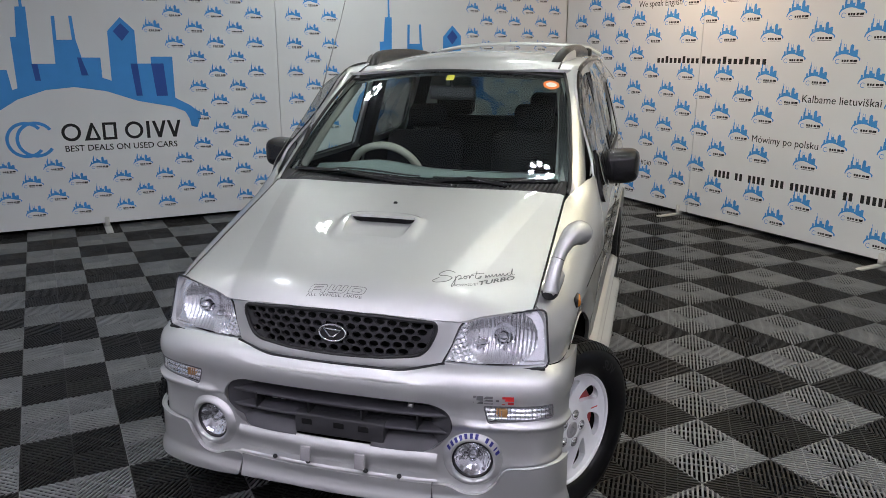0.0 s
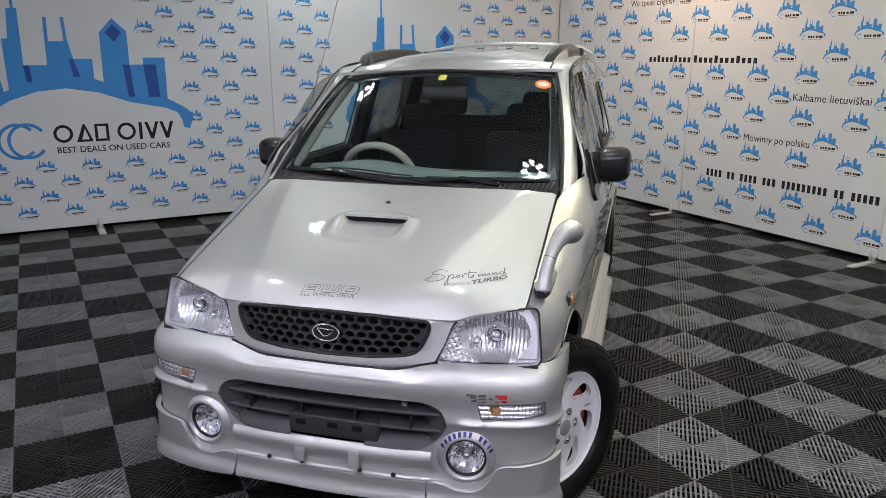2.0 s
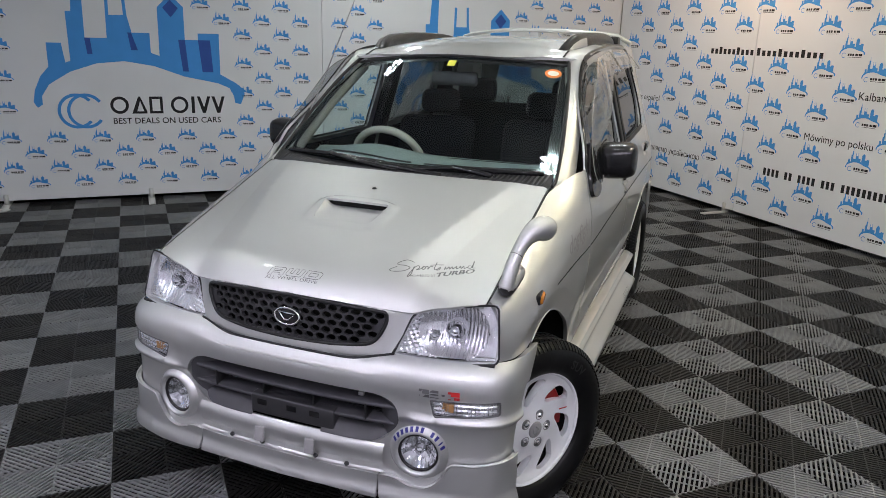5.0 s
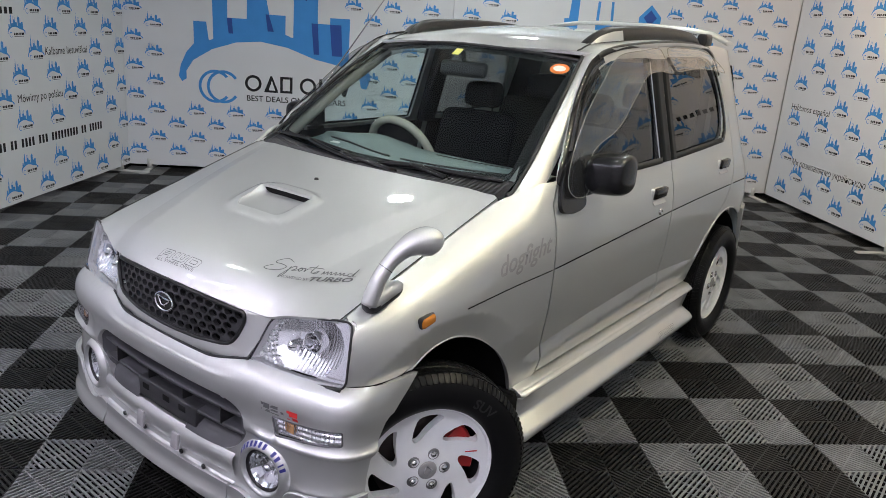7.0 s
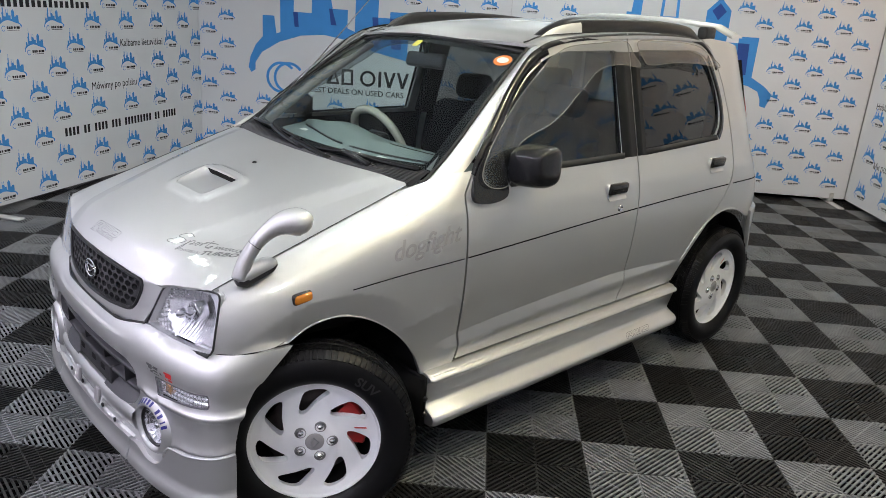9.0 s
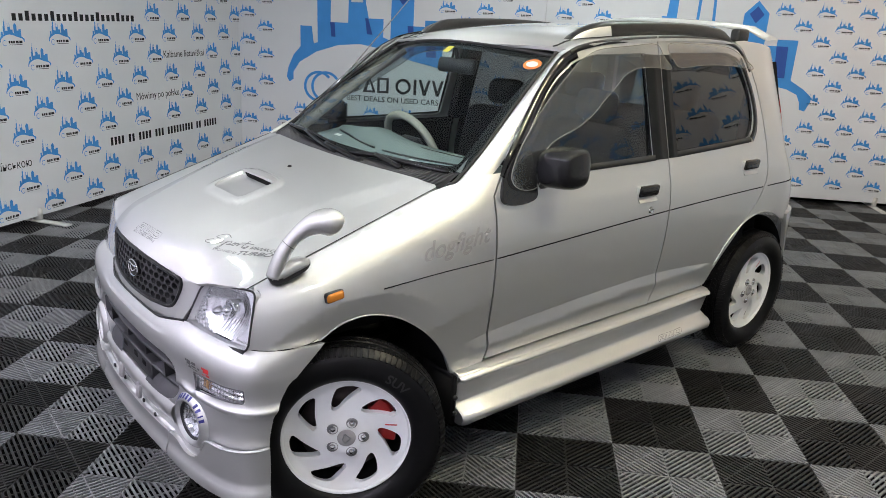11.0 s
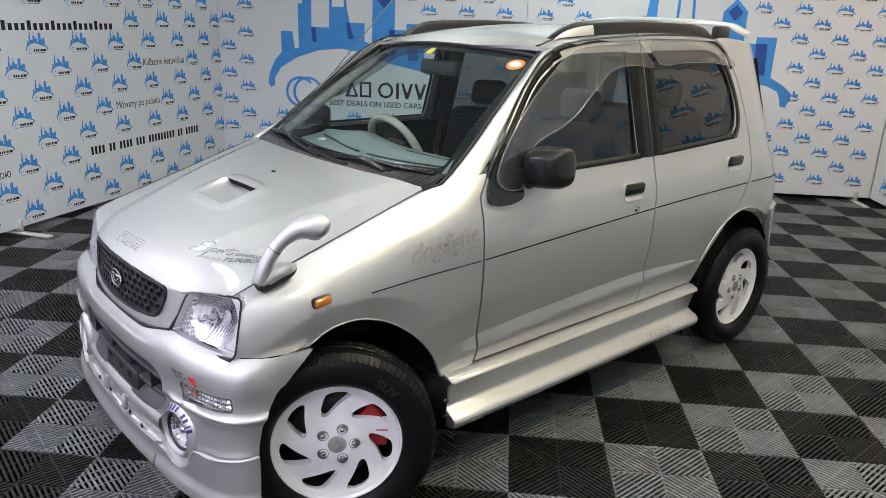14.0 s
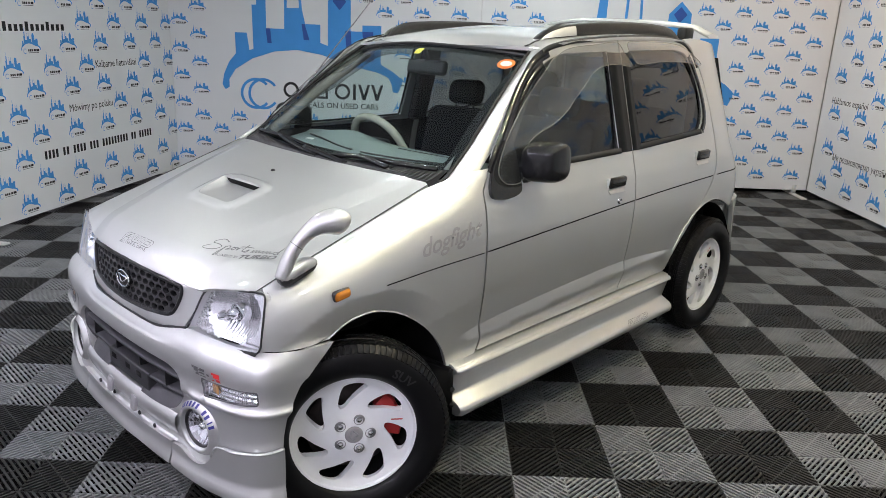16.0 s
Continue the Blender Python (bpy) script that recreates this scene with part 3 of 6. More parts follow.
FOOTWHITE = material("foot_paint", (0.62, 0.62, 0.6), 0.45, 0.1, 0.08, 20)
foot(WALL_A, -0.56), foot(WALL_A, 2.7), foot(WALL_A, 4.4), foot(WALL_A, -1.75)
foot(WALL_B, -2.98), foot(WALL_B, -0.9)
foot(WALL_C, -0.15), foot(WALL_C, -2.65)

# ceiling, outer walls and ground
LO_U, HI_U, LO_V, HI_V = -4.2, 4.75, -5.4, 5.15
ROOM = Matrix(((RC, -RS, 0, 0), (RS, RC, 0, 0), (0, 0, 1, 0), (0, 0, 0, 1)))


def slab(name, u0, u1, v0, v1, z0, z1, mat, label, category):
    bm = bmesh.new()
    box(bm, u0, u1, v0, v1, z0, z1)
    ob = part(name, bm, mat, None, label, smooth=False)
    ob.matrix_basis = ROOM
    return tagged(ob, label, category, kind="structure")


slab("ceiling", LO_U, HI_U, LO_V, HI_V, 3.2, 3.35, CEIL, "plain white painted showroom ceiling", "ceiling")
slab("wall_7", LO_U - 0.15, LO_U, LO_V, HI_V, 0, 3.2, PLAINWALL, "plain grey painted outer wall", "wall")
slab("wall_8", HI_U, HI_U + 0.15, LO_V, HI_V, 0, 3.2, PLAINWALL, "plain grey painted outer wall", "wall")
slab("wall_9", LO_U - 0.15, HI_U + 0.15, LO_V - 0.15, LO_V, 0, 3.2, PLAINWALL, "plain grey painted outer wall", "wall")
slab("wall_10", LO_U - 0.15, HI_U + 0.15, HI_V, HI_V + 0.15, 0, 3.2, PLAINWALL, "plain grey painted outer wall", "wall")
ground = slab("floor", LO_U - 0.15, HI_U + 0.15, LO_V - 0.15, HI_V + 0.15, -0.15, -0.022, UNDER, "dark and grey checkered ribbed plastic tiles", "floor")


# ---- ceiling lamps: five folding panels round a hub ----
def petal_lamp(light, label):
    t = thing("ceiling_lamp", label, "ceiling lamp", "ceiling lamps")
    lathe("hub", [(0.0, -0.075), (0.024, -0.075), (0.030, -0.05), (0.03, 0.02), (0.02, 0.03), (0.0, 0.03)], FOOTWHITE, t, pose(0, 0, 0, 0, -90, 0), 20)
    bm = bmesh.new()
    box(bm, -0.012, 0.012, -0.012, 0.012, 0.02, 0.16)
    part("stem", bm, FOOTWHITE, t)
    for i in range(7):
        m = pose(0, 0, 0, 0, 0, 360 / 7 * i) @ pose(0.085, 0, -0.05, 0, 14, 0)
        p = rbox("panel", (0.062, 0.046, 0.016), FOOTWHITE, t, m, 0.006, 2)
        bm = bmesh.new()
        box(bm, -0.029, 0.029, -0.0195, 0.0195, -0.0115, -0.0085, m)
        part("diffuser", bm, light, p, "glowing white diffuser")
    return t


# the warm and cool sets are added fill, built like the white lamps
for spots, light, label in ((LAMPS, LAMPGLOW, "white ceiling lamp with seven glowing folding panels"), (WARM_FILL, FILLWARM, "added warm fill lamp with seven glowing folding panels"), (COOL_FILL, FILLCOOL, "added cool fill lamp with seven glowing folding panels")):
    first = petal_lamp(light, label)
    first.matrix_basis = pose(*spots[0], 3.04)
    for i, (lx, ly) in enumerate(spots[1:]):
        copy_thing(first, pose(lx, ly, 3.04, 0, 0, 31 * i))
flood = thing("flood_lamp", "small dark flood lamp under the ceiling, warm light", "flood lamp", at=look(room(3.31, 2.75, 2.83), room(4.53, 2.8, 2.38)))
rbox("housing", (0.24, 0.18, 0.06), BLACK, flood, pose(0, 0, 0.06), 0.012)
tube("bracket", [(0, 0, 0.08), (0, 0.16, 0.22), (0, 0.34, 0.42)], 0.010, BLACK, flood, 8)


# ---- the car: front axle at the origin, nose towards -y, width along x ----
car = thing("car", "silver five-door compact car with white wheels, parked on checkered tiles", "car")

SD = [(0.15, 0.67), (0.4, 0.691), (0.55, 0.711), (0.7, 0.730), (0.85, 0.735), (0.95, 0.726), (1.0, 0.713), (1.06, 0.697), (1.2, 0.657), (1.35, 0.615), (1.5, 0.573), (1.6, 0.54)]
AMP = [(-0.35, 0.108), (-0.05, 0.119), (0.3, 0.131), (0.6, 0.139)]
TAPER = [(-0.36, 0.105), (-0.30, 0.066), (-0.25, 0.040), (-0.2, 0.021), (-0.15, 0.009), (-0.08, 0.0)]
LOWCREASE = [(0.42, 0.508), (0.6, 0.533), (0.926, 0.554), (1.25, 0.567), (1.527, 0.571), (1.942, 0.543), (2.1, 0.52)]
LOWBAND = [(0.45, 0.008), (0.56, 0.046), (0.94, 0.050), (1.525, 0.044), (1.75, 0.036), (1.942, 0.008), (2.1, 0.004)]


def hood_edge_z(y):
    return 0.9117 + 0.3259 * y - 0.02 * max(0.0, -0.18 - y)


def smooth01(t):
    t = min(1.0, max(0.0, t))
    return t * t * (3 - 2 * t)


def half_width(y, z):
    """Half the body's width at a place along the side."""
    body = lerp_table(SD, z)
    if y < 0.65:
        d = max(0.0, hood_edge_z(y) - z)
        k = 1 - math.exp(-d / 0.052)
        front = 0.592 + lerp_table(AMP, y) * k - lerp_table(TAPER, y) * k
        front = min(front, body + 0.004)
        w = smooth01((y - 0.35) / 0.3)
        body = front * (1 - w) + body * w
    if z > 1.12 and y < 1.35:
        body -= 0.030 * smooth01((z - 1.12) / 0.24) * (1 - smooth01((y - 0.90) / 0.40))
    r = math.hypot(y - 0.06, z - 0.33)
    if r < 0.445 and y < 0.5:
        body -= 0.016 * (0.445 - r) / 0.065 * (1 - smooth01((y - 0.10) / 0.32))
    if 0.42 < y < 2.1 and z < 0.65:
        top, band = lerp_table(LOWCREASE, y), lerp_table(LOWBAND, y)
        u = (top - z) / band
        if u > 0:
            body += (0.003 + 0.23 * band) * min(1.0, u) * (1 - 0.9 * smooth01((top - band - z) / 0.09)) * smooth01((y - 0.45) / 0.08) * smooth01((2.02 - y) / 0.12)
    return body


REAR_START, REAR_R = 2.45, 0.28


def side(sign):
    def f(s, z):
        start = REAR_START + 0.09 * smooth01((1.05 - z) / 0.30)
        w = half_width(min(s, start), z)
        lean = 0.17 * max(0.0, z - 0.92) ** 1.25 * smooth01((s - 1.9) / 0.5) - 0.012 * smooth01((s - 2.45) / 0.3) * smooth01((z - 0.9) / 0.25)
        if s <= start:
            return (sign * w, s - lean, z)
        a = (s - start) / REAR_R
        if a < math.pi / 2:
            return (sign * (w - REAR_R * (1 - math.cos(a)) * 0.8), start + REAR_R * math.sin(a) - lean, z)
        return (sign * max(0.0, w - REAR_R * 0.8 - (a - math.pi / 2) * REAR_R), start + REAR_R + 0.03 * smooth01((a - 1.57) / 3) - lean, z)
    return f


ARCH_F = [(-0.088, 0.657), (-0.03, 0.69), (0.021, 0.703), (0.075, 0.705), (0.123, 0.695), (0.18, 0.675), (0.233, 0.645), (0.29, 0.60), (0.342, 0.545), (0.385, 0.485), (0.415, 0.423), (0.432, 0.385)]
ARCH_R = [(1.985, 0.420), (2.02, 0.52), (2.065, 0.60), (2.115, 0.66), (2.18, 0.705), (2.26, 0.735), (2.36, 0.745), (2.46, 0.725), (2.54, 0.69), (2.6, 0.645), (2.645, 0.585), (2.675, 0.52)]
DOOR_SPLIT = 1.545
PANE_LOW, PANE_HIGH = half_width(1.4, 1.08), half_width(1.4, 1.47)
R_DOOR_EDGE = [(1.985, 0.428), (2.02, 0.49), (2.10, 0.60), (2.19, 0.712), (2.29, 0.815), (2.335, 0.90), (2.355, 1.0), (2.362, 1.08), (2.365, 1.2), (2.35, 1.33), (2.32, 1.425), (2.27, 1.495), (2.20, 1.53)]
GUTTER = [(1.05, 1.478), (1.108, 1.50), (1.2, 1.512), (1.347, 1.523), (1.55, 1.533), (1.75, 1.537), (1.95, 1.535), (2.1, 1.525), (2.2, 1.508)]


def gutter_z(y):
    return lerp_table(GUTTER, y)


for sign in (1, -1):
    S = side(sign)
    fl = sign < 0
    low_line = [(y, lerp_table(LOWCREASE, y)) for y in [0.46 + 0.03 * i for i in range(52)]]
    # front fender
    edge = [(y, hood_edge_z(y) - 0.002) for y in (-0.245, -0.2, -0.12, -0.02, 0.1, 0.2, 0.3, 0.4, 0.48, 0.54)]
    out = [(-0.288, 0.663), (-0.272, 0.74)] + edge + [(0.608, 1.092), (0.592, 1.074), (0.556, 1.022), (0.5545, 0.99), (0.566, 0.44), (0.566, 0.414), (0.50, 0.403)] + ARCH_F[::-1] + [(-0.15, 0.652), (-0.22, 0.654)]
    fender = skin("front_fender", [Vector(p) for p in out], S, PAINT, car, 0.011, thick=0.012, flip=fl, creases=(low_line,))
    arch_line = [Vector(S(y, z)) + Vector((sign * 0.001, 0, 0)) for y, z in spline(ARCH_F, 3)]
    tube("arch_lip", arch_line, 0.0022, PAINT, fender, 6)
    tube("hood_seam", [(sign * 0.5907, y, hood_edge_z(y) - 0.0008) for y in [-0.262 + 0.672 * i / 24 for i in range(25)]], 0.0014, RUBBER, fender, 5)
    # side marker
    mk = Vector(S(-0.042, 0.790))
    rbox("side_marker", (0.020, 0.060, 0.028), AMBER, fender, Matrix.Translation(mk + Vector((sign * 0.002, 0, 0))) @ pose(0, 0, 0, 5, 0, sign * 5), 0.0095, 4, "amber side marker lens")
    rbox("marker_rim", (0.022, 0.066, 0.034), BLACK, fender, Matrix.Translation(mk - Vector((sign * 0.004, 0, 0))) @ pose(0, 0, 0, 5, 0, sign * 5), 0.0105, 4)
    # front door with window opening
    pillar = [(0.60, 1.075), (0.642, 1.145), (0.70, 1.20), (0.768, 1.262), (0.87, 1.36), (0.976, 1.452), (1.05, 1.487)]
    top = [(y, gutter_z(y) - 0.008) for y in (1.15, 1.25, 1.347, 1.45, 1.541)]
    door_out = [(0.576, 0.424), (0.561, 0.99), (0.562, 1.02)] + pillar + top + [(DOOR_SPLIT - 0.003, 1.0), (DOOR_SPLIT - 0.003, 0.424)]
    win_f = rounded([(0.70, 1.072, 0.02), (0.80, 1.235, 0.05), (1.01, 1.425, 0.06), (1.13, 1.468, 0.06), (1.462, 1.475, 0.02), (1.452, 1.078, 0.015)], 5)
    door = skin("front_door", [Vector(p) for p in door_out], S, PAINT, car, 0.015, holes=(win_f,), thick=0.012, flip=fl, creases=(low_line,))
    # rear door
    edge_r = [(a - 0.005, b) for a, b in R_DOOR_EDGE[1:]]
    top_r = [(y, gutter_z(y) - 0.008) for y in (2.1, 1.95, 1.8, 1.66, DOOR_SPLIT + 0.003)]
    rear_out = [(DOOR_SPLIT + 0.003, 0.424), (1.975, 0.424)] + edge_r[:-1] + top_r
    win_r = rounded([(1.605, 1.078, 0.015), (2.225, 1.102, 0.05), (2.292, 1.19, 0.06), (2.285, 1.32, 0.06), (2.225, 1.455, 0.06), (2.08, 1.482, 0.05), (1.612, 1.478, 0.02)], 5)
    rear = skin("rear_door", [Vector(p) for p in rear_out], S, PAINT, car, 0.015, holes=(win_r,), thick=0.012, flip=fl, creases=(low_line,))
    # panes

    def pane(a, b, d=0.0):
        u, t = (b - 1.08) / 0.39, max(0.0, (1.3 - a) / 0.6)
        x = PANE_LOW + (PANE_HIGH - PANE_LOW) * u + 0.005 * math.sin(math.pi * min(1.0, max(0.0, u))) - 0.036 * t * t * u
        return (sign * (x - 0.016 + d), S(a, b)[1], b)
    skin("window_pane", win_f, pane, SIDEGLASS, door, 0.08, thick=0.0, flip=fl, label="clear door glass").visible_shadow = False
    skin("window_pane", win_r, pane, DARKGLASS, rear, 0.08, thick=0.0, flip=fl, label="dark privacy glass").visible_shadow = False

    def strip(name, pts, lift, width, mat, parent, label=""):
        """A flat band that follows the side of the body."""
        pp = spline(pts, 5)
        lines = [[], [], [], []]
        for i, p in enumerate(pp):
            q0, q1 = pp[max(0, i - 1)], pp[min(len(pp) - 1, i + 1)]
            t = (q1 - q0).normalized()
            nn = Vector((-t.y, t.x))
            for k, (d, l) in enumerate(((-width / 2, -0.002), (-width / 2, lift), (width / 2, lift), (width / 2, -0.002))):
                c = p + nn * d
                v = Vector(S(c.x, c.y))
                v.x += sign * l
                lines[k].append(v)
        return loft(name, lines, mat, parent, flip=not fl, label=label)

    # black frames round the windows
    strip("window_rubber", [(0.715, 1.074), (1.0, 1.072), (1.25, 1.073), (1.452, 1.075)], 0.004, 0.022, RUBBER, door)
    strip("window_rubber", [(1.605, 1.077), (1.9, 1.087), (2.215, 1.099)], 0.004, 0.022, RUBBER, rear)
    strip("pillar_trim", [(1.492, 1.066), (1.494, 1.25), (1.497, 1.470)], 0.003, 0.098, PILLAR, door, "matt black pillar trim")
    strip("pillar_trim", [(1.578, 1.066), (1.580, 1.25), (1.582, 1.470)], 0.003, 0.058, PILLAR, rear, "matt black pillar trim")
    strip("window_rubber", [(2.225, 1.099), (2.268, 1.14), (2.293, 1.20), (2.295, 1.27), (2.283, 1.33), (2.256, 1.40), (2.22, 1.455)], 0.004, 0.026, GLOSSBLACK, rear)
    strip("frame_trim", [(0.612, 1.072), (0.648, 1.128), (0.72, 1.2), (0.80, 1.275), (0.90, 1.368), (0.985, 1.438), (1.06, 1.472)], 0.004, 0.036, GLOSSBLACK, door, "gloss black frame edge")
    strip("frame_trim", [(0.655, 1.072), (0.694, 1.128), (0.768, 1.205), (0.855, 1.285), (0.945, 1.365), (1.03, 1.420)], 0.003, 0.044, GLOSSBLACK, door, "gloss black inner frame edge")
    strip("gutter_trim", [(1.03, 1.472), (1.09, 1.492), (1.2, 1.511), (1.347, 1.522), (1.54, 1.532)], 0.005, 0.018, BLACK, door)
    strip("gutter_trim", [(1.55, 1.533), (1.75, 1.537), (1.95, 1.534), (2.1, 1.523), (2.2, 1.505), (2.27, 1.46), (2.305, 1.40)], 0.005, 0.016, BLACK, rear)
    # swage line: the shadow under the crease, laid on as thin near-black strips
    strip("swage_line", [(0.12, 0.785), (0.2, 0.791), (0.3, 0.798), (0.42, 0.804), (0.55, 0.810)], 0.0012, 0.0032, DARK, fender)
    strip("swage_line", [(0.566, 0.811), (0.9, 0.826), (1.2, 0.840), (1.54, 0.854)], 0.0012, 0.0045, DARK, door)
    strip("swage_line", [(1.55, 0.854), (1.8, 0.862), (2.1, 0.869), (2.31, 0.873)], 0.0012, 0.0045, DARK, rear)
    # handles
    for (hy, hz), owner in (((1.383, 0.940), door), ((2.180, 0.976), rear)):
        c = Vector(S(hy, hz))
        tilt = pose(0, 0, 0, 0, sign * 6, 0)
        rbox("handle_cup", (0.018, 0.134, 0.078), PAINT, owner, Matrix.Translation(c - Vector((sign * 0.004, 0, 0.002))) @ tilt, 0.008, 3, "silver handle recess")
        rbox("handle", (0.026, 0.122, 0.044), GLOSSBLACK, owner, Matrix.Translation(c + Vector((sign * 0.004, 0, 0.014))) @ tilt, 0.009, 3, "black pull handle")
        rbox("handle_scoop", (0.004, 0.118, 0.030), PAINT, owner, Matrix.Translation(c + Vector((sign * 0.005, 0, -0.020))) @ pose(0, 0, 0, 0, sign * -38, 0), 0.0018, 2, "bright finger scoop")
    c = Vector(S(1.413, 0.871))
    lathe("keyhole", [(0.0, 0.005), (0.008, 0.005), (0.0085, 0.008), (0.013, 0.006), (0.015, -0.003)], CHROME, door, Matrix.Translation(c) @ pose(0, 0, 0, 0, 0, 0 if sign > 0 else 180), 16, "chrome key cylinder")
    # smoked wind deflectors
    deflect_f = [(0.62, 1.075), (0.655, 1.135), (0.74, 1.225), (0.86, 1.335), (0.985, 1.43), (1.06, 1.462), (1.16, 1.488), (1.347, 1.502), (1.515, 1.51), (1.535, 1.46), (1.542, 1.418),
                 (1.43, 1.426), (1.32, 1.420), (1.24, 1.397), (1.17, 1.352), (1.10, 1.31), (1.03, 1.262), (0.95, 1.222), (0.87, 1.195), (0.81, 1.165), (0.775, 1.12), (0.76, 1.065), (0.72, 1.035), (0.65, 1.04)]
    deflect_r = [(1.60, 1.512), (1.75, 1.516), (1.95, 1.513), (2.1, 1.50), (2.17, 1.478), (2.225, 1.446), (2.248, 1.415), (2.17, 1.418), (2.0, 1.430), (1.8, 1.432), (1.625, 1.424), (1.594, 1.45)]

    for pts, d, owner in ((deflect_f, 0.040, door), (deflect_r, 0.034, rear)):
        def lifted(a, b, d=d):
            return pane(a, b, 0.030 + d * smooth01((1.52 - b) / 0.12) * (0.3 + 0.7 * smooth01((a - 0.70) / 0.4)))
        edge = spline(pts, 4, True)
        shade = skin("wind_deflector", edge, lifted, SMOKE, owner, 0.03, thick=0.0, flip=fl, label="smoked acrylic wind deflector")
        shade.visible_shadow = False
        rim = tube("acrylic_rim", [Vector(lifted(p.x, p.y)) for p in edge], 0.0013, ACRYLICEDGE, shade, 5, closed=True)
    # rear quarter with the corner, down to the bumper
    q_edge = [(a + 0.002, b) for a, b in R_DOOR_EDGE]
    q_out = q_edge[::-1] + ARCH_R[1:-3] + [(2.62, 0.665), (2.62, 0.715), (2.80, 0.72), (2.95, 0.72), (2.95, 1.40), (2.80, 1.46), (2.62, 1.50), (2.45, 1.525), (2.3, 1.535)]
    quarter = skin("rear_quarter_panel", [Vector(p) for p in q_out], S, PAINT, car, 0.024, thick=0.012, flip=fl)
    tube("arch_lip", [Vector(S(y, z)) + Vector((sign * 0.001, 0, 0)) for y, z in spline(ARCH_R[1:-2], 3)], 0.004, PAINT, quarter, 6)
    # the crease's shadow continued as a near-black strip
    strip("swage_line", [(2.35, 0.874), (2.5, 0.876), (2.6, 0.876), (2.72, 0.876)], 0.0012, 0.005, DARK, quarter)
    # tall tail lamp on the rear corner
    lamp_out = [(2.67, 1.41), (2.76, 1.40), (2.76, 1.08), (2.72, 1.08), (2.685, 1.22)]
    skin("tail_lamp", rounded([(a, b, 0.02) for a, b in lamp_out], 4), lambda a, b: (S(a, b)[0] + sign * 0.008, S(a, b)[1] + 0.008, b), REDLENS, quarter, 0.03, thick=0.008, flip=fl, label="tall red tail lamp")
    # rear bumper corner
    rb = [(2.60, 0.70), (2.66, 0.712), (2.95, 0.712), (2.95, 0.30), (2.72, 0.30), (2.69, 0.40), (2.668, 0.52), (2.64, 0.60)]
    skin("rear_bumper", [Vector(p) for p in rb], lambda a, b: (sign * (0.738 - 0.11 * ((a - 2.60) / 0.35) ** 2 - 0.03 * smooth01((0.50 - b) / 0.2)), 2.605 + 0.20 * (a - 2.60) / 0.35 + 0.02 * smooth01((0.60 - b) / 0.2), b), PAINT, car, 0.02, thick=0.02, flip=fl)
    # side skirt
    prof = [(0.685, 0.414), (0.718, 0.411), (0.728, 0.4085), (0.7315, 0.405), (0.732, 0.4025), (0.742, 0.400), (0.747, 0.395), (0.7455, 0.390), (0.739, 0.385), (0.732, 0.380), (0.727, 0.365), (0.717, 0.325), (0.710, 0.299), (0.712, 0.291), (0.722, 0.285), (0.760, 0.266), (0.769, 0.256), (0.770, 0.249), (0.764, 0.231), (0.752, 0.223), (0.70, 0.221)]
    lines = []
    for y in (0.436, 0.446, 0.6, 1.0, 1.4, 1.8, 1.9, 1.965, 1.985):
        sh = 0.985 if y in (0.436, 1.985) else 1.0
        lines.append([Vector((sign * (x * sh), y, z + (0.003 * (y - 0.44)))) for x, z in prof])
    sk = loft("side_skirt", lines, PAINT, car, flip=fl, label="silver side skirt with a stepped ledge")
    for y, name in ((0.436, 0), (1.985, 1)):
        end = lines[0] if name == 0 else lines[-1]
        f = list(range(len(end)))
        mesh_object("skirt_end", end, [f if (name == 1) != fl else f[::-1]], PAINT, sk, smooth=False)
    bm = bmesh.new()
    box(bm, min(0.685 * sign, 0.5 * sign), max(0.685 * sign, 0.5 * sign), 0.46, 1.97, 0.235, 0.43)
    part("sill_core", bm, DARK, car)
    # mud flap behind the front wheel
    bm = bmesh.new()
    box(bm, min(sign * 0.55, sign * 0.728), max(sign * 0.55, sign * 0.728), 0.405, 0.437, 0.215, 0.41)
    bmesh.ops.bevel(bm, geom=bm.edges[:], offset=0.012, segments=2, affect="EDGES")
    flap = part("wheel_well_end", bm, DARK, car)
    for bz in (0.27, 0.33):
        lathe("bolt", [(0, 0.008), (0.008, 0.007), (0.010, 0.0)], BLACK, flap, Matrix.Translation((sign * 0.728, 0.42, bz)) @ pose(0, 0, 0, 0, 0, 0 if sign > 0 else 180), 10)
    # A pillar
    inner = spline([(0.598, 0.452, 1.040), (0.602, 0.490, 1.060), (0.590, 0.605, 1.148), (0.566, 0.748, 1.268), (0.539, 0.880, 1.370), (0.507, 1.005, 1.452), (0.488, 1.065, 1.482)], 5)
    outer = spline([(0.610, 0.42, 1.035), (0.647, 0.56, 1.060), (0.641, 0.652, 1.122), (0.614, 0.785, 1.247), (0.584, 0.895, 1.352), (0.560, 1.02, 1.452), (0.548, 1.10, 1.502)], 5)
    outer = [Vector((min(v.x, half_width(v.y, v.z) + 0.001), v.y, v.z)) for v in outer]
    rows = []
    for k in range(7):
        t = k / 6
        rows.append([Vector((sign * (a.x + (b.x - a.x) * t), a.y + (b.y - a.y) * t, a.z + (b.z - a.z) * t)) + Vector((sign * 0.005, -0.006, 0.006)) * math.sin(math.pi * t) for a, b in zip(inner, outer)])
    loft("a_pillar", rows, PAINT, car, flip=fl)
    tube("windscreen_seal", [Vector((sign * (v.x - 0.003), v.y - 0.002, v.z + 0.003)) for v in inner], 0.007, RUBBER, car, 6)
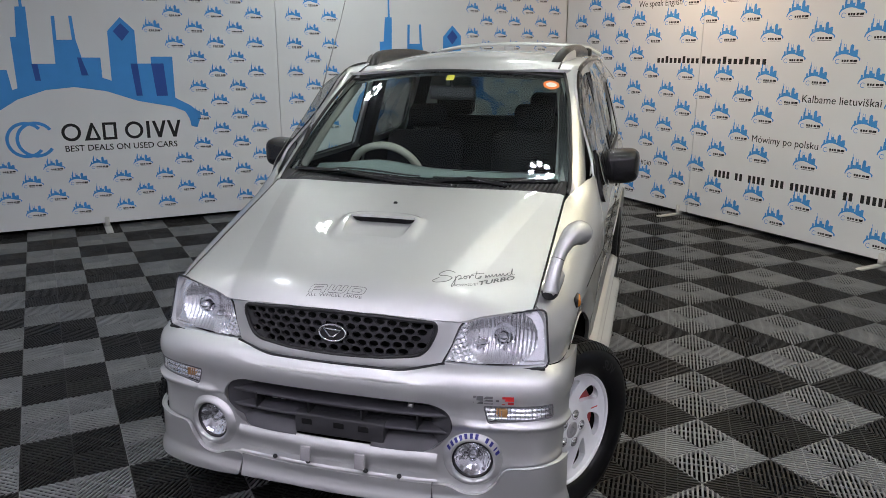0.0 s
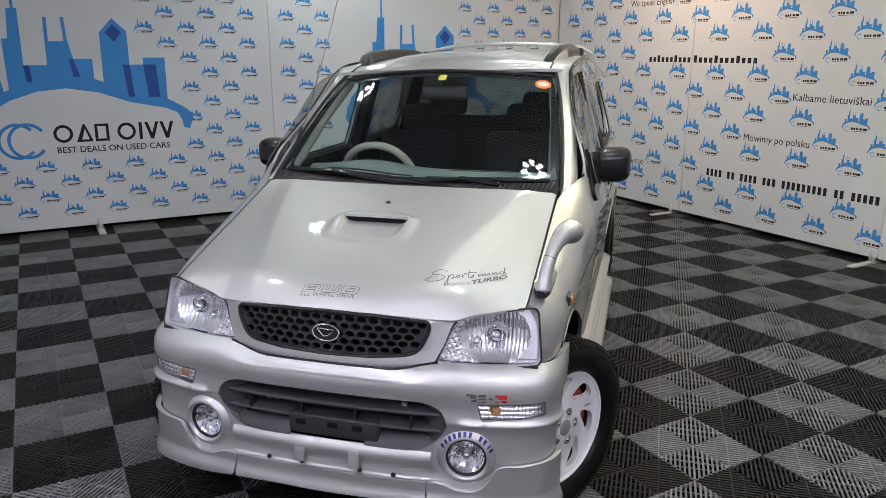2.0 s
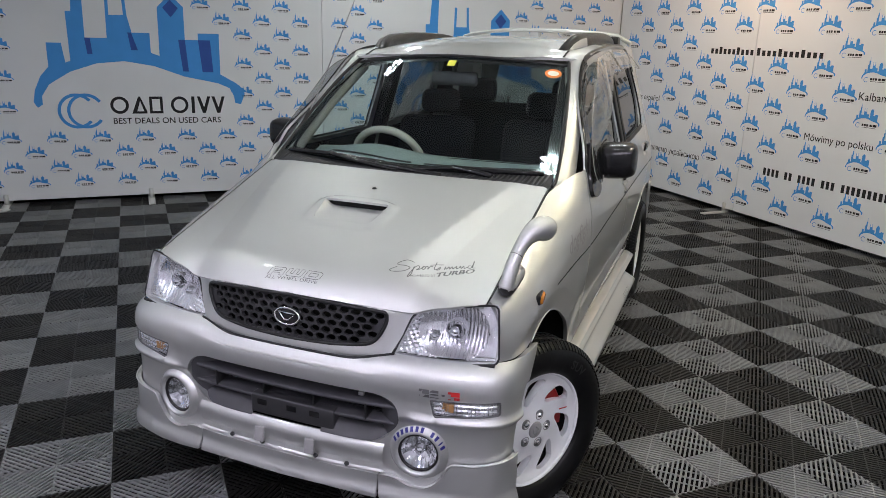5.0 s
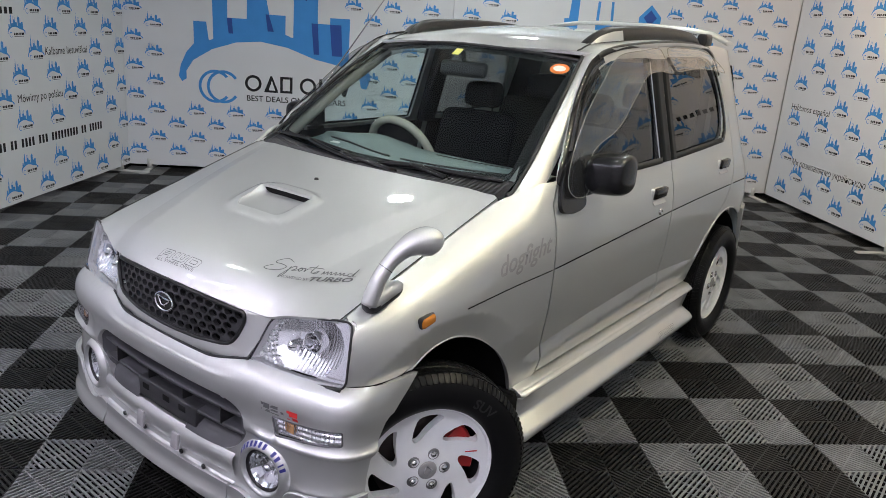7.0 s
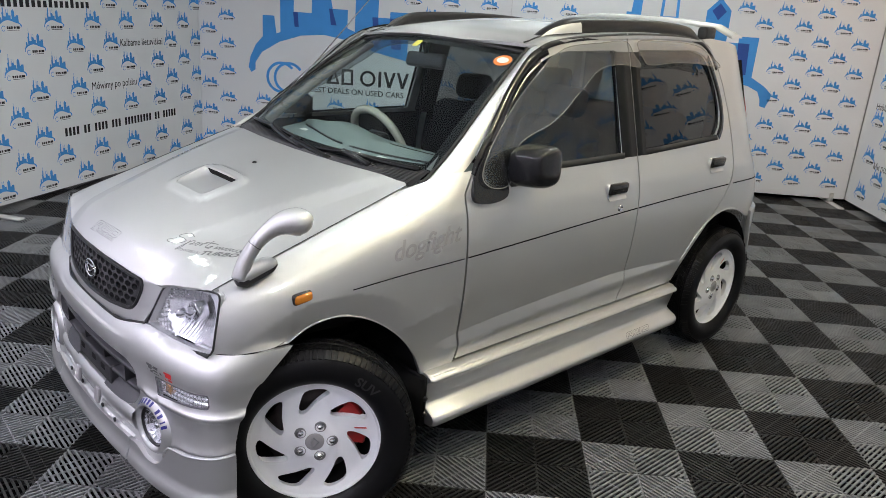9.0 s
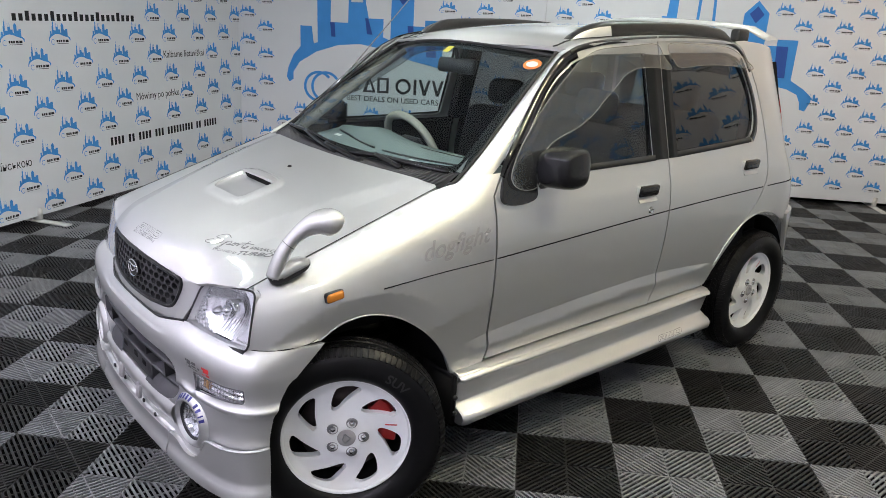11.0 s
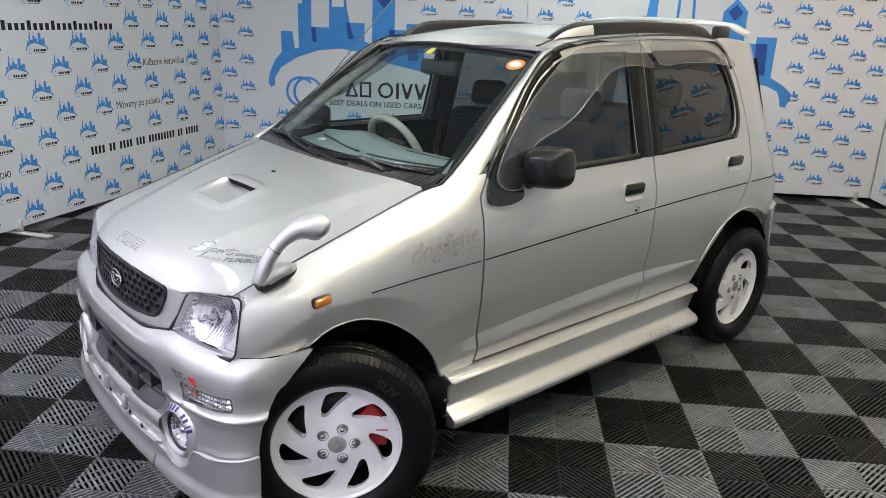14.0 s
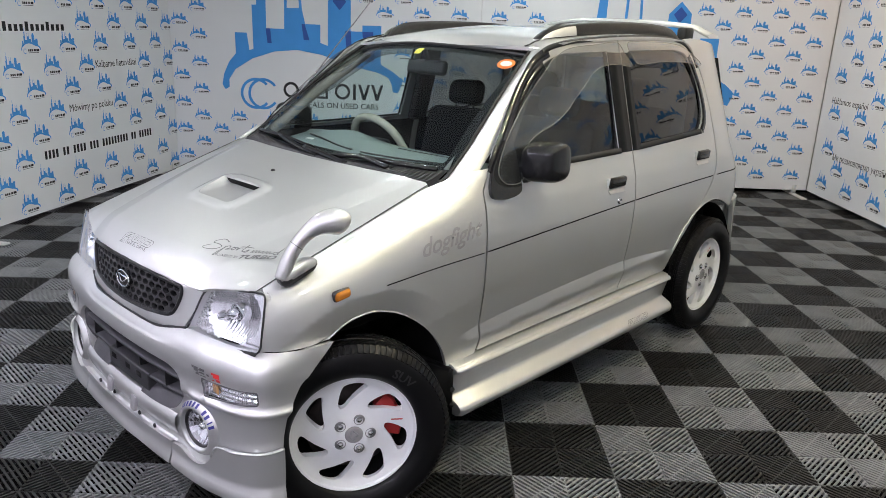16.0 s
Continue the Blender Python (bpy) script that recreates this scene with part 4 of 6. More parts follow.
    # door mirror: shell, glass, foot
    foot_out = [(0.585, 1.005), (0.60, 1.075), (0.64, 1.128), (0.70, 1.175), (0.735, 1.165), (0.745, 1.06), (0.74, 1.0), (0.65, 0.985)]
    mf = skin("mirror_foot", spline(foot_out, 4, True), lambda a, b: (S(a, b)[0] + sign * 0.016, S(a, b)[1], b), GLOSSBLACK, door, 0.03, thick=0.02, flip=fl, label="black mirror foot")
    bm = bmesh.new()
    bmesh.ops.create_cube(bm, size=1)
    bmesh.ops.subdivide_edges(bm, edges=bm.edges[:], cuts=9, use_grid_fill=True)
    for v in bm.verts:
        x, y, z = (2 * c for c in v.co)
        n = (abs(x) ** 4.0 + abs(y) ** 4.0 + abs(z) ** 4.0) ** (1 / 4.0)
        x, y, z = x / n, y / n, z / n
        back = 1 - 0.14 * max(0.0, -y)
        v.co = (x * 0.081 * back, y * 0.074, z * 0.0725 * back + 0.006 * x)
    bmesh.ops.transform(bm, matrix=Matrix.Diagonal((sign, 1, 1, 1)), verts=bm.verts)
    if sign < 0:
        bmesh.ops.reverse_faces(bm, faces=bm.faces[:])
    bmesh.ops.transform(bm, matrix=Matrix.Translation((sign * 0.766, 0.815, 1.103)) @ pose(0, 0, 0, 0, 0, sign * 6), verts=bm.verts)
    sh = part("mirror_shell", bm, MIRRORBLACK, door, "satin black mirror shell")
    tube("mirror_arm", [(sign * 0.69, 0.79, 1.055), (sign * 0.715, 0.80, 1.065), (sign * 0.74, 0.81, 1.075)], [0.04, 0.036, 0.034], GLOSSBLACK, door, 12)
    rbox("mirror_glass", (0.106, 0.006, 0.092), CHROME, door, Matrix.Translation((sign * 0.766, 0.886, 1.103)), 0.02, 3, "silvered mirror glass")
    # roof rail: two feet and a long bar
    rail = spline([(0.436, 1.118, 1.497), (0.445, 1.16, 1.532), (0.458, 1.22, 1.562), (0.468, 1.30, 1.581), (0.475, 1.5, 1.592), (0.476, 1.75, 1.596), (0.474, 2.0, 1.590), (0.468, 2.16, 1.575), (0.462, 2.24, 1.545), (0.458, 2.27, 1.525)], 5)
    rail_rows = []
    for v in rail:
        t = smooth01((v.z - 1.50) / 0.06)
        zb = v.z - 0.012 - 0.042 * t
        ring = [(-0.018, zb), (-0.022, v.z - 0.006), (-0.012, v.z + 0.002), (0.010, v.z + 0.002), (0.024, v.z - 0.010), (0.030, zb)]
        rail_rows.append([Vector((sign * (v.x + dx), v.y, z)) for dx, z in ring])
    loft("roof_rail", rail_rows, BLACK, car, flip=not fl, close=True, label="black roof rail with silver front foot")


# ---- hood, roof, glass ----
def band_inner(y):
    return lerp_table([(-0.36, 0.274), (-0.155, 0.318), (0.067, 0.386), (0.22, 0.428), (0.42, 0.482)], y)


def band_outer(y):
    return 0.376 + 0.2212 * (y + 0.33)


def hood_z(x, y):
    c = 0.970 + 0.297 * y - 0.13 * y * y
    # a gently crowned middle, a steeper band that widens rearwards, and a flatter flank beyond a crease
    x = abs(x)
    xi, xo = band_inner(y), band_outer(y)
    z0, edge = c - 0.013, hood_edge_z(y) - 0.002
    steep = (z0 - edge) / (xo - xi + 0.62 * (0.59 - xo))
    if x < xi:
        k = max(0.0, x - xi + 0.02)
        return c - 0.013 * (x / xi) ** 2 - 0.25 * (steep - 0.026 / xi) * k * k / 0.04
    k = max(0.0, xi + 0.02 - x)
    z = z0 - steep * (min(x, xo) - xi) - 0.25 * (steep - 0.026 / xi) * k * k / 0.04
    return z - 0.62 * steep * max(0.0, x - xo)


def scoop_swell(x, y):
    d = ((x / 0.168) ** 4 + ((y - 0.005) / 0.105) ** 4) ** 0.25
    return (0.004 + 0.010 * max(0.0, (y + 0.09) / 0.18)) * smooth01((1 - d) / 0.22) if d < 1 else 0.0


def hood_map(x, y):
    z = hood_z(x, y)
    drop = max(0.0, hood_z(x, hood_front(x)) - (0.801 - 0.125 * x * x if abs(x) < 0.345 else lerp_table([(0.345, 0.7861), (0.388, 0.786), (0.44, 0.801), (0.497, 0.811), (0.583, 0.825)], abs(x))))
    z += scoop_swell(x, y)
    k = min(1.0, max(0.0, (hood_front(x) + 0.10 - y) / 0.10))
    return (x, y + 0.008 * k * k, z - drop * k ** 2.0)


def hood_front(x):
    return -0.384 + 0.32 * x * x


hood_out = [(x, hood_front(x)) for x in (-0.585, -0.5, -0.4, -0.3, -0.2, -0.1, 0, 0.1, 0.2, 0.3, 0.4, 0.5, 0.585)]
hood_out += [(0.590, -0.2), (0.590, 0.0), (0.591, 0.2), (0.5915, 0.405), (0.57, 0.416), (0.45, 0.394), (0.3, 0.371), (0.15, 0.357), (0, 0.352)]
hood_out += [(-0.15, 0.357), (-0.3, 0.371), (-0.45, 0.394), (-0.57, 0.416), (-0.5915, 0.405), (-0.591, 0.2), (-0.590, 0.0), (-0.590, -0.2)]
SCOOP = rounded([(-0.123, 0.064, 0.014), (0.123, 0.064, 0.014), (0.108, -0.062, 0.03), (-0.108, -0.062, 0.03)], 5)
hood = skin("hood", [Vector(p) for p in hood_out], hood_map, PAINT, car, 0.015, holes=(SCOOP,), thick=0.010,
            creases=[[(sg * band_outer(y), y) for y in [-0.37 + 0.03 * i for i in range(27)]] for sg in (1, -1)])


# air scoop: a sunken ramp that runs back into a dark slot under the swollen bonnet skin
rows = []
for k in range(13):
    t = k / 12
    y = -0.066 + 0.16 * t
    w = 0.112 + 0.014 * t
    row = []
    for i in range(25):
        u = -1 + 2 * i / 24
        x = w * u
        top_z = hood_map(x, y)[2]
        row.append(Vector((x, y, top_z - 0.0004 - (0.027 * min(1.0, t * 1.2) ** 0.9) * (1 - abs(u) ** 10))))
    rows.append(row)
loft("scoop_ramp", rows[:11], PAINT, hood, label="silver ramp of the bonnet scoop", flip=True)
# a near-black sheet closes the slot and stands for its shade
bm = bmesh.new()
xs = [-0.126 + 0.252 * i / 16 for i in range(17)]
lower = [bm.verts.new((x, 0.069, hood_map(x, 0.069)[2] - 0.042)) for x in xs]
upper = [bm.verts.new((x, 0.067, hood_map(x, 0.067)[2] - 0.002)) for x in xs]
for i in range(16):
    bm.faces.new((lower[i], lower[i + 1], upper[i + 1], upper[i]))
part("scoop_mouth", bm, DARK, hood, "near-black sheet for the shade in the scoop slot")
lathe("washer_nozzle", [(0, 0.007), (0.006, 0.006), (0.009, 0.0)], BLACK, hood, Matrix.Translation((0.003, 0.187, hood_z(0, 0.187))) @ pose(0, 0, 0, 0, -90, 0), 12)

# cowl between hood and windscreen
def ws_bottom(x):
    return Vector((x, 0.392 + 0.26 * x * x, 1.030 + 0.02 * (x / 0.57) ** 2))


def ws_top(x):
    return Vector((x, 0.955 + 0.26 * x * x, 1.474 - 0.10 * x * x))


def screen(a, b):
    """Windscreen: a across, -1 to 1; b up it, 0 to 1."""
    p, q = ws_bottom(a * 0.600), ws_top(a * 0.506)
    v = p.lerp(q, b)
    n = Vector((0, -0.62, 0.78))
    return v + n * 0.022 * math.sin(math.pi * b)


ws_out = rounded([(-1, 0, 0.06), (1, 0, 0.06), (1, 1, 0.06), (-1, 1, 0.06)], 4)
ws = skin("windscreen", ws_out, screen, WINDSCREEN, car, 0.08, thick=0.0, label="large clear windscreen with a black border")
ws.visible_shadow = False
band = rounded([(-0.93, 0.10, 0.05), (0.93, 0.10, 0.05), (0.945, 0.955, 0.06), (-0.945, 0.955, 0.06)], 5)
skin("windscreen_border", ws_out, lambda a, b: screen(a, b) + Vector((0, 0.004, -0.003)), GLOSSBLACK, ws, 0.05, holes=(band,), thick=0.0)
tube("windscreen_seal", [screen(-1 + 2 * i / 24, 1) + Vector((0, 0.003, 0.004)) for i in range(25)], 0.007, RUBBER, car, 6)
rows = []
for k in range(6):
    t = k / 5
    row = []
    for i in range(41):
        x = -0.592 + 1.184 * i / 40
        hy = 0.352 + 0.20 * x * x + 0.004
        h = Vector((x, hy, hood_z(x, min(hy, 0.42)) - 0.010))
        g = screen(x / 0.600, 0.052) + Vector((0, -0.004, 0.005))
        row.append(h.lerp(g, t))
    rows.append(row)
cowl = loft("cowl", rows, BLACK, car, label="black slatted plastic cowl")
for i in range(64):
    x = -0.56 + 1.12 * i / 63
    hy = 0.360 + 0.20 * x * x
    p0 = Vector((x, hy, hood_z(x, min(0.42, hy)) - 0.006))
    p1 = screen((x + 0.014) / 0.600, 0.040) + Vector((0, -0.004, 0.007))
    tube("cowl_slat", [p0, p0.lerp(p1, 0.5), p1], 0.0044, SLAT, cowl, 4)

# wipers
def on_screen(a, b, lift=0.012):
    return screen(a, b) + Vector((0, -0.62, 0.78)) * lift


for px, path_a, blade in ((-0.02, [(0.0, 0.02), (-0.28, 0.045), (-0.55, 0.075)], [(-0.92, 0.055), (-0.55, 0.082), (-0.12, 0.070)]),
                          (0.47, [(0.62, 0.015), (0.48, 0.045), (0.36, 0.064)], [(0.10, 0.050), (0.40, 0.072), (0.93, 0.045)])):
    w = tube("wiper_arm", [on_screen(a, b, 0.026) for a, b in spline(path_a, 5)], 0.0105, GLOSSBLACK, car, 8, "black wiper arm")
    tube("wiper_blade", [on_screen(a, b, 0.014) for a, b in spline(blade, 8)], 0.0095, GLOSSBLACK, w, 8)
    tube("wiper_rubber", [on_screen(a, b, 0.004) for a, b in spline(blade, 8)], 0.004, RUBBER, w, 4)
    lathe("wiper_pivot", [(0, 0.03), (0.016, 0.026), (0.02, 0.0)], GLOSSBLACK, w, Matrix.Translation(on_screen(*path_a[0], -0.01)) @ pose(0, 0, 0, 0, -70, 0), 14)
tube("wiper_arm", [on_screen(a, b, 0.030) for a, b in spline([(0.30, 0.0), (0.05, 0.03), (-0.16, 0.045)], 6)], 0.011, GLOSSBLACK, car, 8, "black wiper arm")


# roof
def roof_z(x, y):
    c = lerp_table([(0.95, 1.474), (1.0, 1.492), (1.1, 1.518), (1.25, 1.542), (1.5, 1.563), (1.8, 1.570), (2.1, 1.562), (2.35, 1.54), (2.5, 1.51), (2.6, 1.47)], y)
    g = gutter_z(max(1.05, y)) if y < 2.2 else 1.508 - 0.25 * (y - 2.2) ** 1.3
    g = min(g, c - 0.012)
    t = min(1.0, abs(x) / 0.572)
    return c + (g - c) * t ** 2.6


def roof_front(x):
    return ws_top(min(0.505, abs(x))).y + 0.004


roof_out = [(x, roof_front(x) + 1.0 * max(0.0, abs(x) - 0.505)) for x in [-0.555 + 1.11 * i / 22 for i in range(23)]]
roof_out += [(0.570, 1.15), (0.574, 1.35), (0.573, 1.6), (0.573, 1.9), (0.572, 2.15), (0.566, 2.35), (0.54, 2.48), (0.45, 2.535), (0.2, 2.56), (-0.2, 2.56), (-0.45, 2.535), (-0.54, 2.48), (-0.566, 2.35), (-0.572, 2.15), (-0.573, 1.9), (-0.573, 1.6), (-0.574, 1.35), (-0.570, 1.15)]
roof = skin("roof", [Vector(p) for p in roof_out], lambda a, b: (a, b, roof_z(a, b)), PAINT, car, 0.026, thick=0.012)
for sx in (1, -1):
    tube("roof_ditch", [(sx * 0.470, y, roof_z(0.47, y) + 0.001) for y in (1.035, 1.06, 1.09, 1.12, 1.15)], 0.004, RUBBER, roof, 5)
    foot_pts = spline([(0.438, 1.12, 1.508), (0.452, 1.17, 1.543), (0.468, 1.24, 1.564), (0.478, 1.31, 1.573)], 4)
    rows = [[Vector((sx * (v.x + 0.030), v.y, v.z - 0.002)), Vector((sx * (v.x + 0.034), v.y, v.z - 0.010)), Vector((sx * (v.x + 0.038), v.y + 0.004, roof_z(v.x, v.y) + 0.003))] for v in foot_pts]
    loft("rail_foot_cover", rows, PAINT, roof, flip=sx > 0, label="silver cover of the rail's front foot")
# tailgate, with its window
bm = bmesh.new()
box(bm, -0.47, 0.47, 2.60, 2.66, 0.45, 0.98)
box(bm, -0.47, -0.42, 2.56, 2.64, 0.98, 1.44)
box(bm, 0.42, 0.47, 2.56, 2.64, 0.98, 1.44)
box(bm, -0.47, 0.47, 2.52, 2.60, 1.42, 1.50)
tail = part("tailgate", bm, PAINT, car, "silver tailgate with a wide window", smooth=False)
bm = bmesh.new()
box(bm, -0.42, 0.42, 2.59, 2.594, 0.98, 1.42)
part("rear_window", bm, REARGLASS, tail, "tinted rear window").visible_shadow = False
bm = bmesh.new()
box(bm, -0.55, 0.55, 2.58, 2.70, 0.30, 0.70)
part("rear_bumper_beam", bm, PAINT, car, smooth=False)

# roof spoiler: a wing on two ends and a middle foot
rows = []
for i in range(33):
    t = -1 + 2 * i / 32
    x = 0.548 * t
    drop = 0.030 * abs(t) ** 3 + 0.030 * smooth01((abs(t) - 0.86) / 0.14)
    y0, z0 = 2.285 + 0.15 * abs(t) ** 3, 1.605 - drop
    depth = 0.13 - 0.02 * abs(t)
    ring = [(0, 0), (0.02, 0.012), (depth * 0.55, 0.016), (depth, 0.006), (depth, -0.003), (depth * 0.5, -0.004), (0.02, -0.010)]
    rows.append([Vector((x, y0 + dy, z0 + dz)) for dy, dz in ring])
spoil = loft("spoiler", rows, SPOILPAINT, car, close=True, flip=True, label="pale roof spoiler wing")
for e in (0, -1):
    mesh_object("wing_tip", rows[e], [range(7) if e else range(6, -1, -1)], SPOILPAINT, spoil, smooth=False)
rbox("spoiler_foot", (0.06, 0.05, 0.05), SPOILPAINT, spoil, Matrix.Translation((0, 2.33, 1.585)), 0.012)
for sx in (1, -1):
    rbox("spoiler_foot", (0.05, 0.10, 0.06), BLACK, spoil, Matrix.Translation((sx * 0.475, 2.33, 1.555)), 0.015)
# antenna on the far pillar
ant = tube("antenna", [(-0.575, 0.70, 1.232), (-0.60, 0.85, 1.36), (-0.66, 1.26, 1.72), (-0.70, 1.50, 1.95)], [0.004, 0.003, 0.0022, 0.0018], CHROME, car, 6, "thin telescopic aerial")
tube("antenna_foot", [(-0.582, 0.66, 1.185), (-0.588, 0.72, 1.245)], [0.011, 0.008], BLACK, ant, 8)

# fender mirror: a curved stalk with an egg-shaped head
stalk = spline([(0.629, -0.200, 0.858), (0.632, -0.190, 0.892), (0.637, -0.174, 0.928), (0.646, -0.149, 0.965), (0.659, -0.119, 0.995), (0.674, -0.090, 1.012), (0.690, -0.063, 1.016), (0.703, -0.042, 1.010), (0.713, -0.027, 1.001)], 5)
girth = [0.0225, 0.0215, 0.0205, 0.0200, 0.0245, 0.0330, 0.0385, 0.0385, 0.0385]
radii = [lerp_table([(i, g) for i, g in enumerate(girth)], i / 5) * math.sqrt(max(0.01, 1 - (max(0, i - len(stalk) + 11) / 10) ** 2.4)) for i in range(len(stalk))]
fm = tube("fender_mirror", stalk, radii, PAINT, car, 20, "silver parking mirror on a curved stalk")
tube("stalk_seam", [stalk[13], stalk[13].lerp(stalk[14], 0.18)], radii[13] + 0.0005, RUBBER, fm, 20)
tube("stalk_foot", spline([(0.624, -0.208, 0.855), (0.629, -0.172, 0.870), (0.638, -0.13, 0.886), (0.646, -0.095, 0.894)], 4), [0.015, 0.022, 0.026, 0.027, 0.0265, 0.026, 0.025, 0.024, 0.023, 0.0215, 0.019, 0.014, 0.005], PAINT, fm, 16)
tube("stalk_gasket", spline([(0.6235, -0.209, 0.849), (0.6275, -0.173, 0.862), (0.6365, -0.13, 0.878), (0.6445, -0.094, 0.887)], 4), [0.013, 0.022, 0.026, 0.027, 0.0265, 0.026, 0.025, 0.024, 0.023, 0.0215, 0.019, 0.014, 0.005], RUBBER, fm, 14)


# ---- nose ----
def lamp_y(x, z):
    x = abs(x)
    return -0.348 + 0.051 * max(0.0, (x - 0.34) / 0.297) ** 1.6 + 0.27 * (z - 0.656)


LAMP = [(0.335, 0.653, 0.006), (0.362, 0.718), (0.386, 0.780, 0.025), (0.435, 0.795), (0.497, 0.806), (0.583, 0.820), (0.626, 0.823, 0.02), (0.644, 0.675), (0.638, 0.657, 0.012), (0.50, 0.649)]
for sx in (1, -1):
    o = rounded([(sx * p[0], *p[1:]) for p in LAMP], 5)
    body = skin("headlamp", o, lambda a, b: (a, lamp_y(a, b) + 0.001, b), PAINT, car, 0.03, thick=0.03, label="clear multi-reflector headlamp",
                holes=(rounded([(sx * (0.488 + (p[0] - 0.488) * 0.980), 0.739 + (p[1] - 0.737) * 0.955, *p[2:]) for p in LAMP], 5),))
    tube("lamp_seal", [Vector((p.x, lamp_y(p.x, p.y) + 0.001, p.y)) for p in dense(o, 0.02)], 0.0032, RUBBER, body, 6, closed=True)
    tube("lamp_gap", [Vector((sx * x, lamp_y(x, 0.651) - 0.002, 0.649 + 0.006 * max(0, (x - 0.5) / 0.14))) for x in (0.333, 0.37, 0.42, 0.47, 0.52, 0.57, 0.61, 0.636)], 0.0055, RUBBER, body, 6)
    inner = rounded([(sx * (0.488 + (p[0] - 0.488) * 0.990), 0.738 + (p[1] - 0.737) * 0.975, *p[2:]) for p in LAMP], 5)

    def bowl(a, b):
        x = abs(a)
        d = math.hypot((x - 0.500) / 0.105, (b - 0.733) / 0.086)
        y = lamp_y(a, b) + 0.016
        if d < 1:
            # a deep dish of upright flutes
            t = (x - 0.395) / 0.0125
            y += 0.010 + 0.045 * (1 - d * d) + 0.0022 * (2 * (t - math.floor(t)) - 1) ** 2
        elif x > 0.56:
            # a bright outer column of stacked steps
            t = (b - 0.65) / 0.0165
            y += 0.004 + 0.0016 * (t - math.floor(t))
        else:
            t, w = (x + b * 0.6) / 0.017, (b - x * 0.4) / 0.014
            y += 0.005 + 0.0035 * abs(math.sin(math.pi * t) * math.sin(math.pi * w))
        return (a, y, b)
    skin("reflector", inner, bowl, REFLECTOR, body, 0.0042, thick=0.0, label="fluted mirror reflector")
    c = Vector((sx * 0.505, lamp_y(0.505, 0.735) + 0.03, 0.735))
    lathe("bulb_cap", [(0, -0.022), (0.012, -0.020), (0.016, -0.008), (0.016, 0.03)], CHROME, body, Matrix.Translation(c) @ pose(0, 0, 0, 0, 0, 90), 18)
    lathe("low_ring", [(0.026, 0.000), (0.028, -0.003), (0.031, 0.002), (0.031, 0.03)], CHROME, body, Matrix.Translation(c) @ pose(0, 0, 0, 0, 0, 90), 24)
    c2 = Vector((sx * 0.445, lamp_y(0.445, 0.715) + 0.022, 0.712))
    lathe("position_lamp", [(0, -0.004), (0.008, -0.004), (0.010, 0.002), (0.014, 0.004), (0.015, 0.02)], CHROME, body, Matrix.Translation(c2) @ pose(0, 0, 0, 0, 0, 90), 18)
    skin("lens", o, lambda a, b: (a, lamp_y(a, b) - 0.004 - 0.004 * math.sin(math.pi * min(1, max(0, (abs(a) - 0.33) / 0.31))), b), LENS, body, 0.03, thick=0.0, label="clear lens").visible_shadow = False


def grille_y(x, z):
    return -0.388 + 0.033 * (x / 0.31) ** 2 + 0.12 * (z - 0.72)


GR = [(-0.312, 0.780, 0.012), (-0.15, 0.792), (0, 0.797), (0.15, 0.792), (0.312, 0.780, 0.012), (0.316, 0.755, 0.02), (0.292, 0.700, 0.04), (0.262, 0.679, 0.03), (0.15, 0.668), (0, 0.665), (-0.15, 0.668), (-0.262, 0.679, 0.03), (-0.292, 0.700, 0.04), (-0.316, 0.755, 0.02)]
gr_out = rounded(GR, 5)
SUR = [(-0.392, 0.802), (-0.345, 0.802), (-0.15, 0.800), (0, 0.804), (0.15, 0.800), (0.345, 0.802), (0.392, 0.802), (0.384, 0.776), (0.361, 0.716), (0.332, 0.656), (0.232, 0.640), (0.11, 0.630), (0, 0.628), (-0.11, 0.630), (-0.232, 0.640), (-0.332, 0.656), (-0.361, 0.716), (-0.384, 0.776)]


def nose_y(x, z):
    w = smooth01((abs(x) - 0.305) / 0.085)
    top = 0.801 - 0.125 * min(0.345, abs(x)) ** 2
    tuck = 0.016 * smooth01((z - top + 0.004) / 0.010) + 0.005 * smooth01((0.645 - z) / 0.012) * (1 - w)
    return (grille_y(x, z) - 0.004 * smooth01((0.70 - z) / 0.05)) * (1 - w) + (lamp_y(x, z) + 0.002) * w + tuck


surround = skin("nose_panel", [Vector(p) for p in SUR], lambda a, b: (a, nose_y(a, b), b), PAINT, car, 0.014, holes=(gr_out,), thick=0.02, label="silver grille surround")
holes = []
row_z = [0.777, 0.7535, 0.730, 0.7065, 0.684]
for r, z in enumerate(row_z):
    for i in range(-8, 9):
        x = 0.0365 * (i + (0.5 if r % 2 else 0))
        lim = 0.297 if z > 0.745 else (0.286 if z > 0.72 else (0.275 if z > 0.69 else 0.250))
        zz = z - 0.010 * (x / 0.3) ** 2 * (z - 0.722) / 0.055
        if abs(x) < lim:
            k = [(x + 0.0150 * math.cos(2 * math.pi * j / 16), zz + 0.0100 * math.sin(2 * math.pi * j / 16)) for j in range(16)]
            holes.append([Vector(p) for p in k])
gin = rounded([(p[0] * 0.985, 0.73 + (p[1] - 0.73) * 0.95, *p[2:]) for p in GR], 5)
grille = skin("grille", gin, lambda a, b: (a, grille_y(a, b) + 0.004, b), GRILLE, car, 0.05, holes=holes, thick=0.014, label="black grille with rows of oval holes")
tube("grille_rim", [(p.x, grille_y(p.x, p.y) + 0.001, p.y) for p in dense(gr_out, 0.02)], 0.0065, BLACK, grille, 6, closed=True)
bm = bmesh.new()
box(bm, -0.33, 0.33, -0.322, -0.312, 0.655, 0.785)
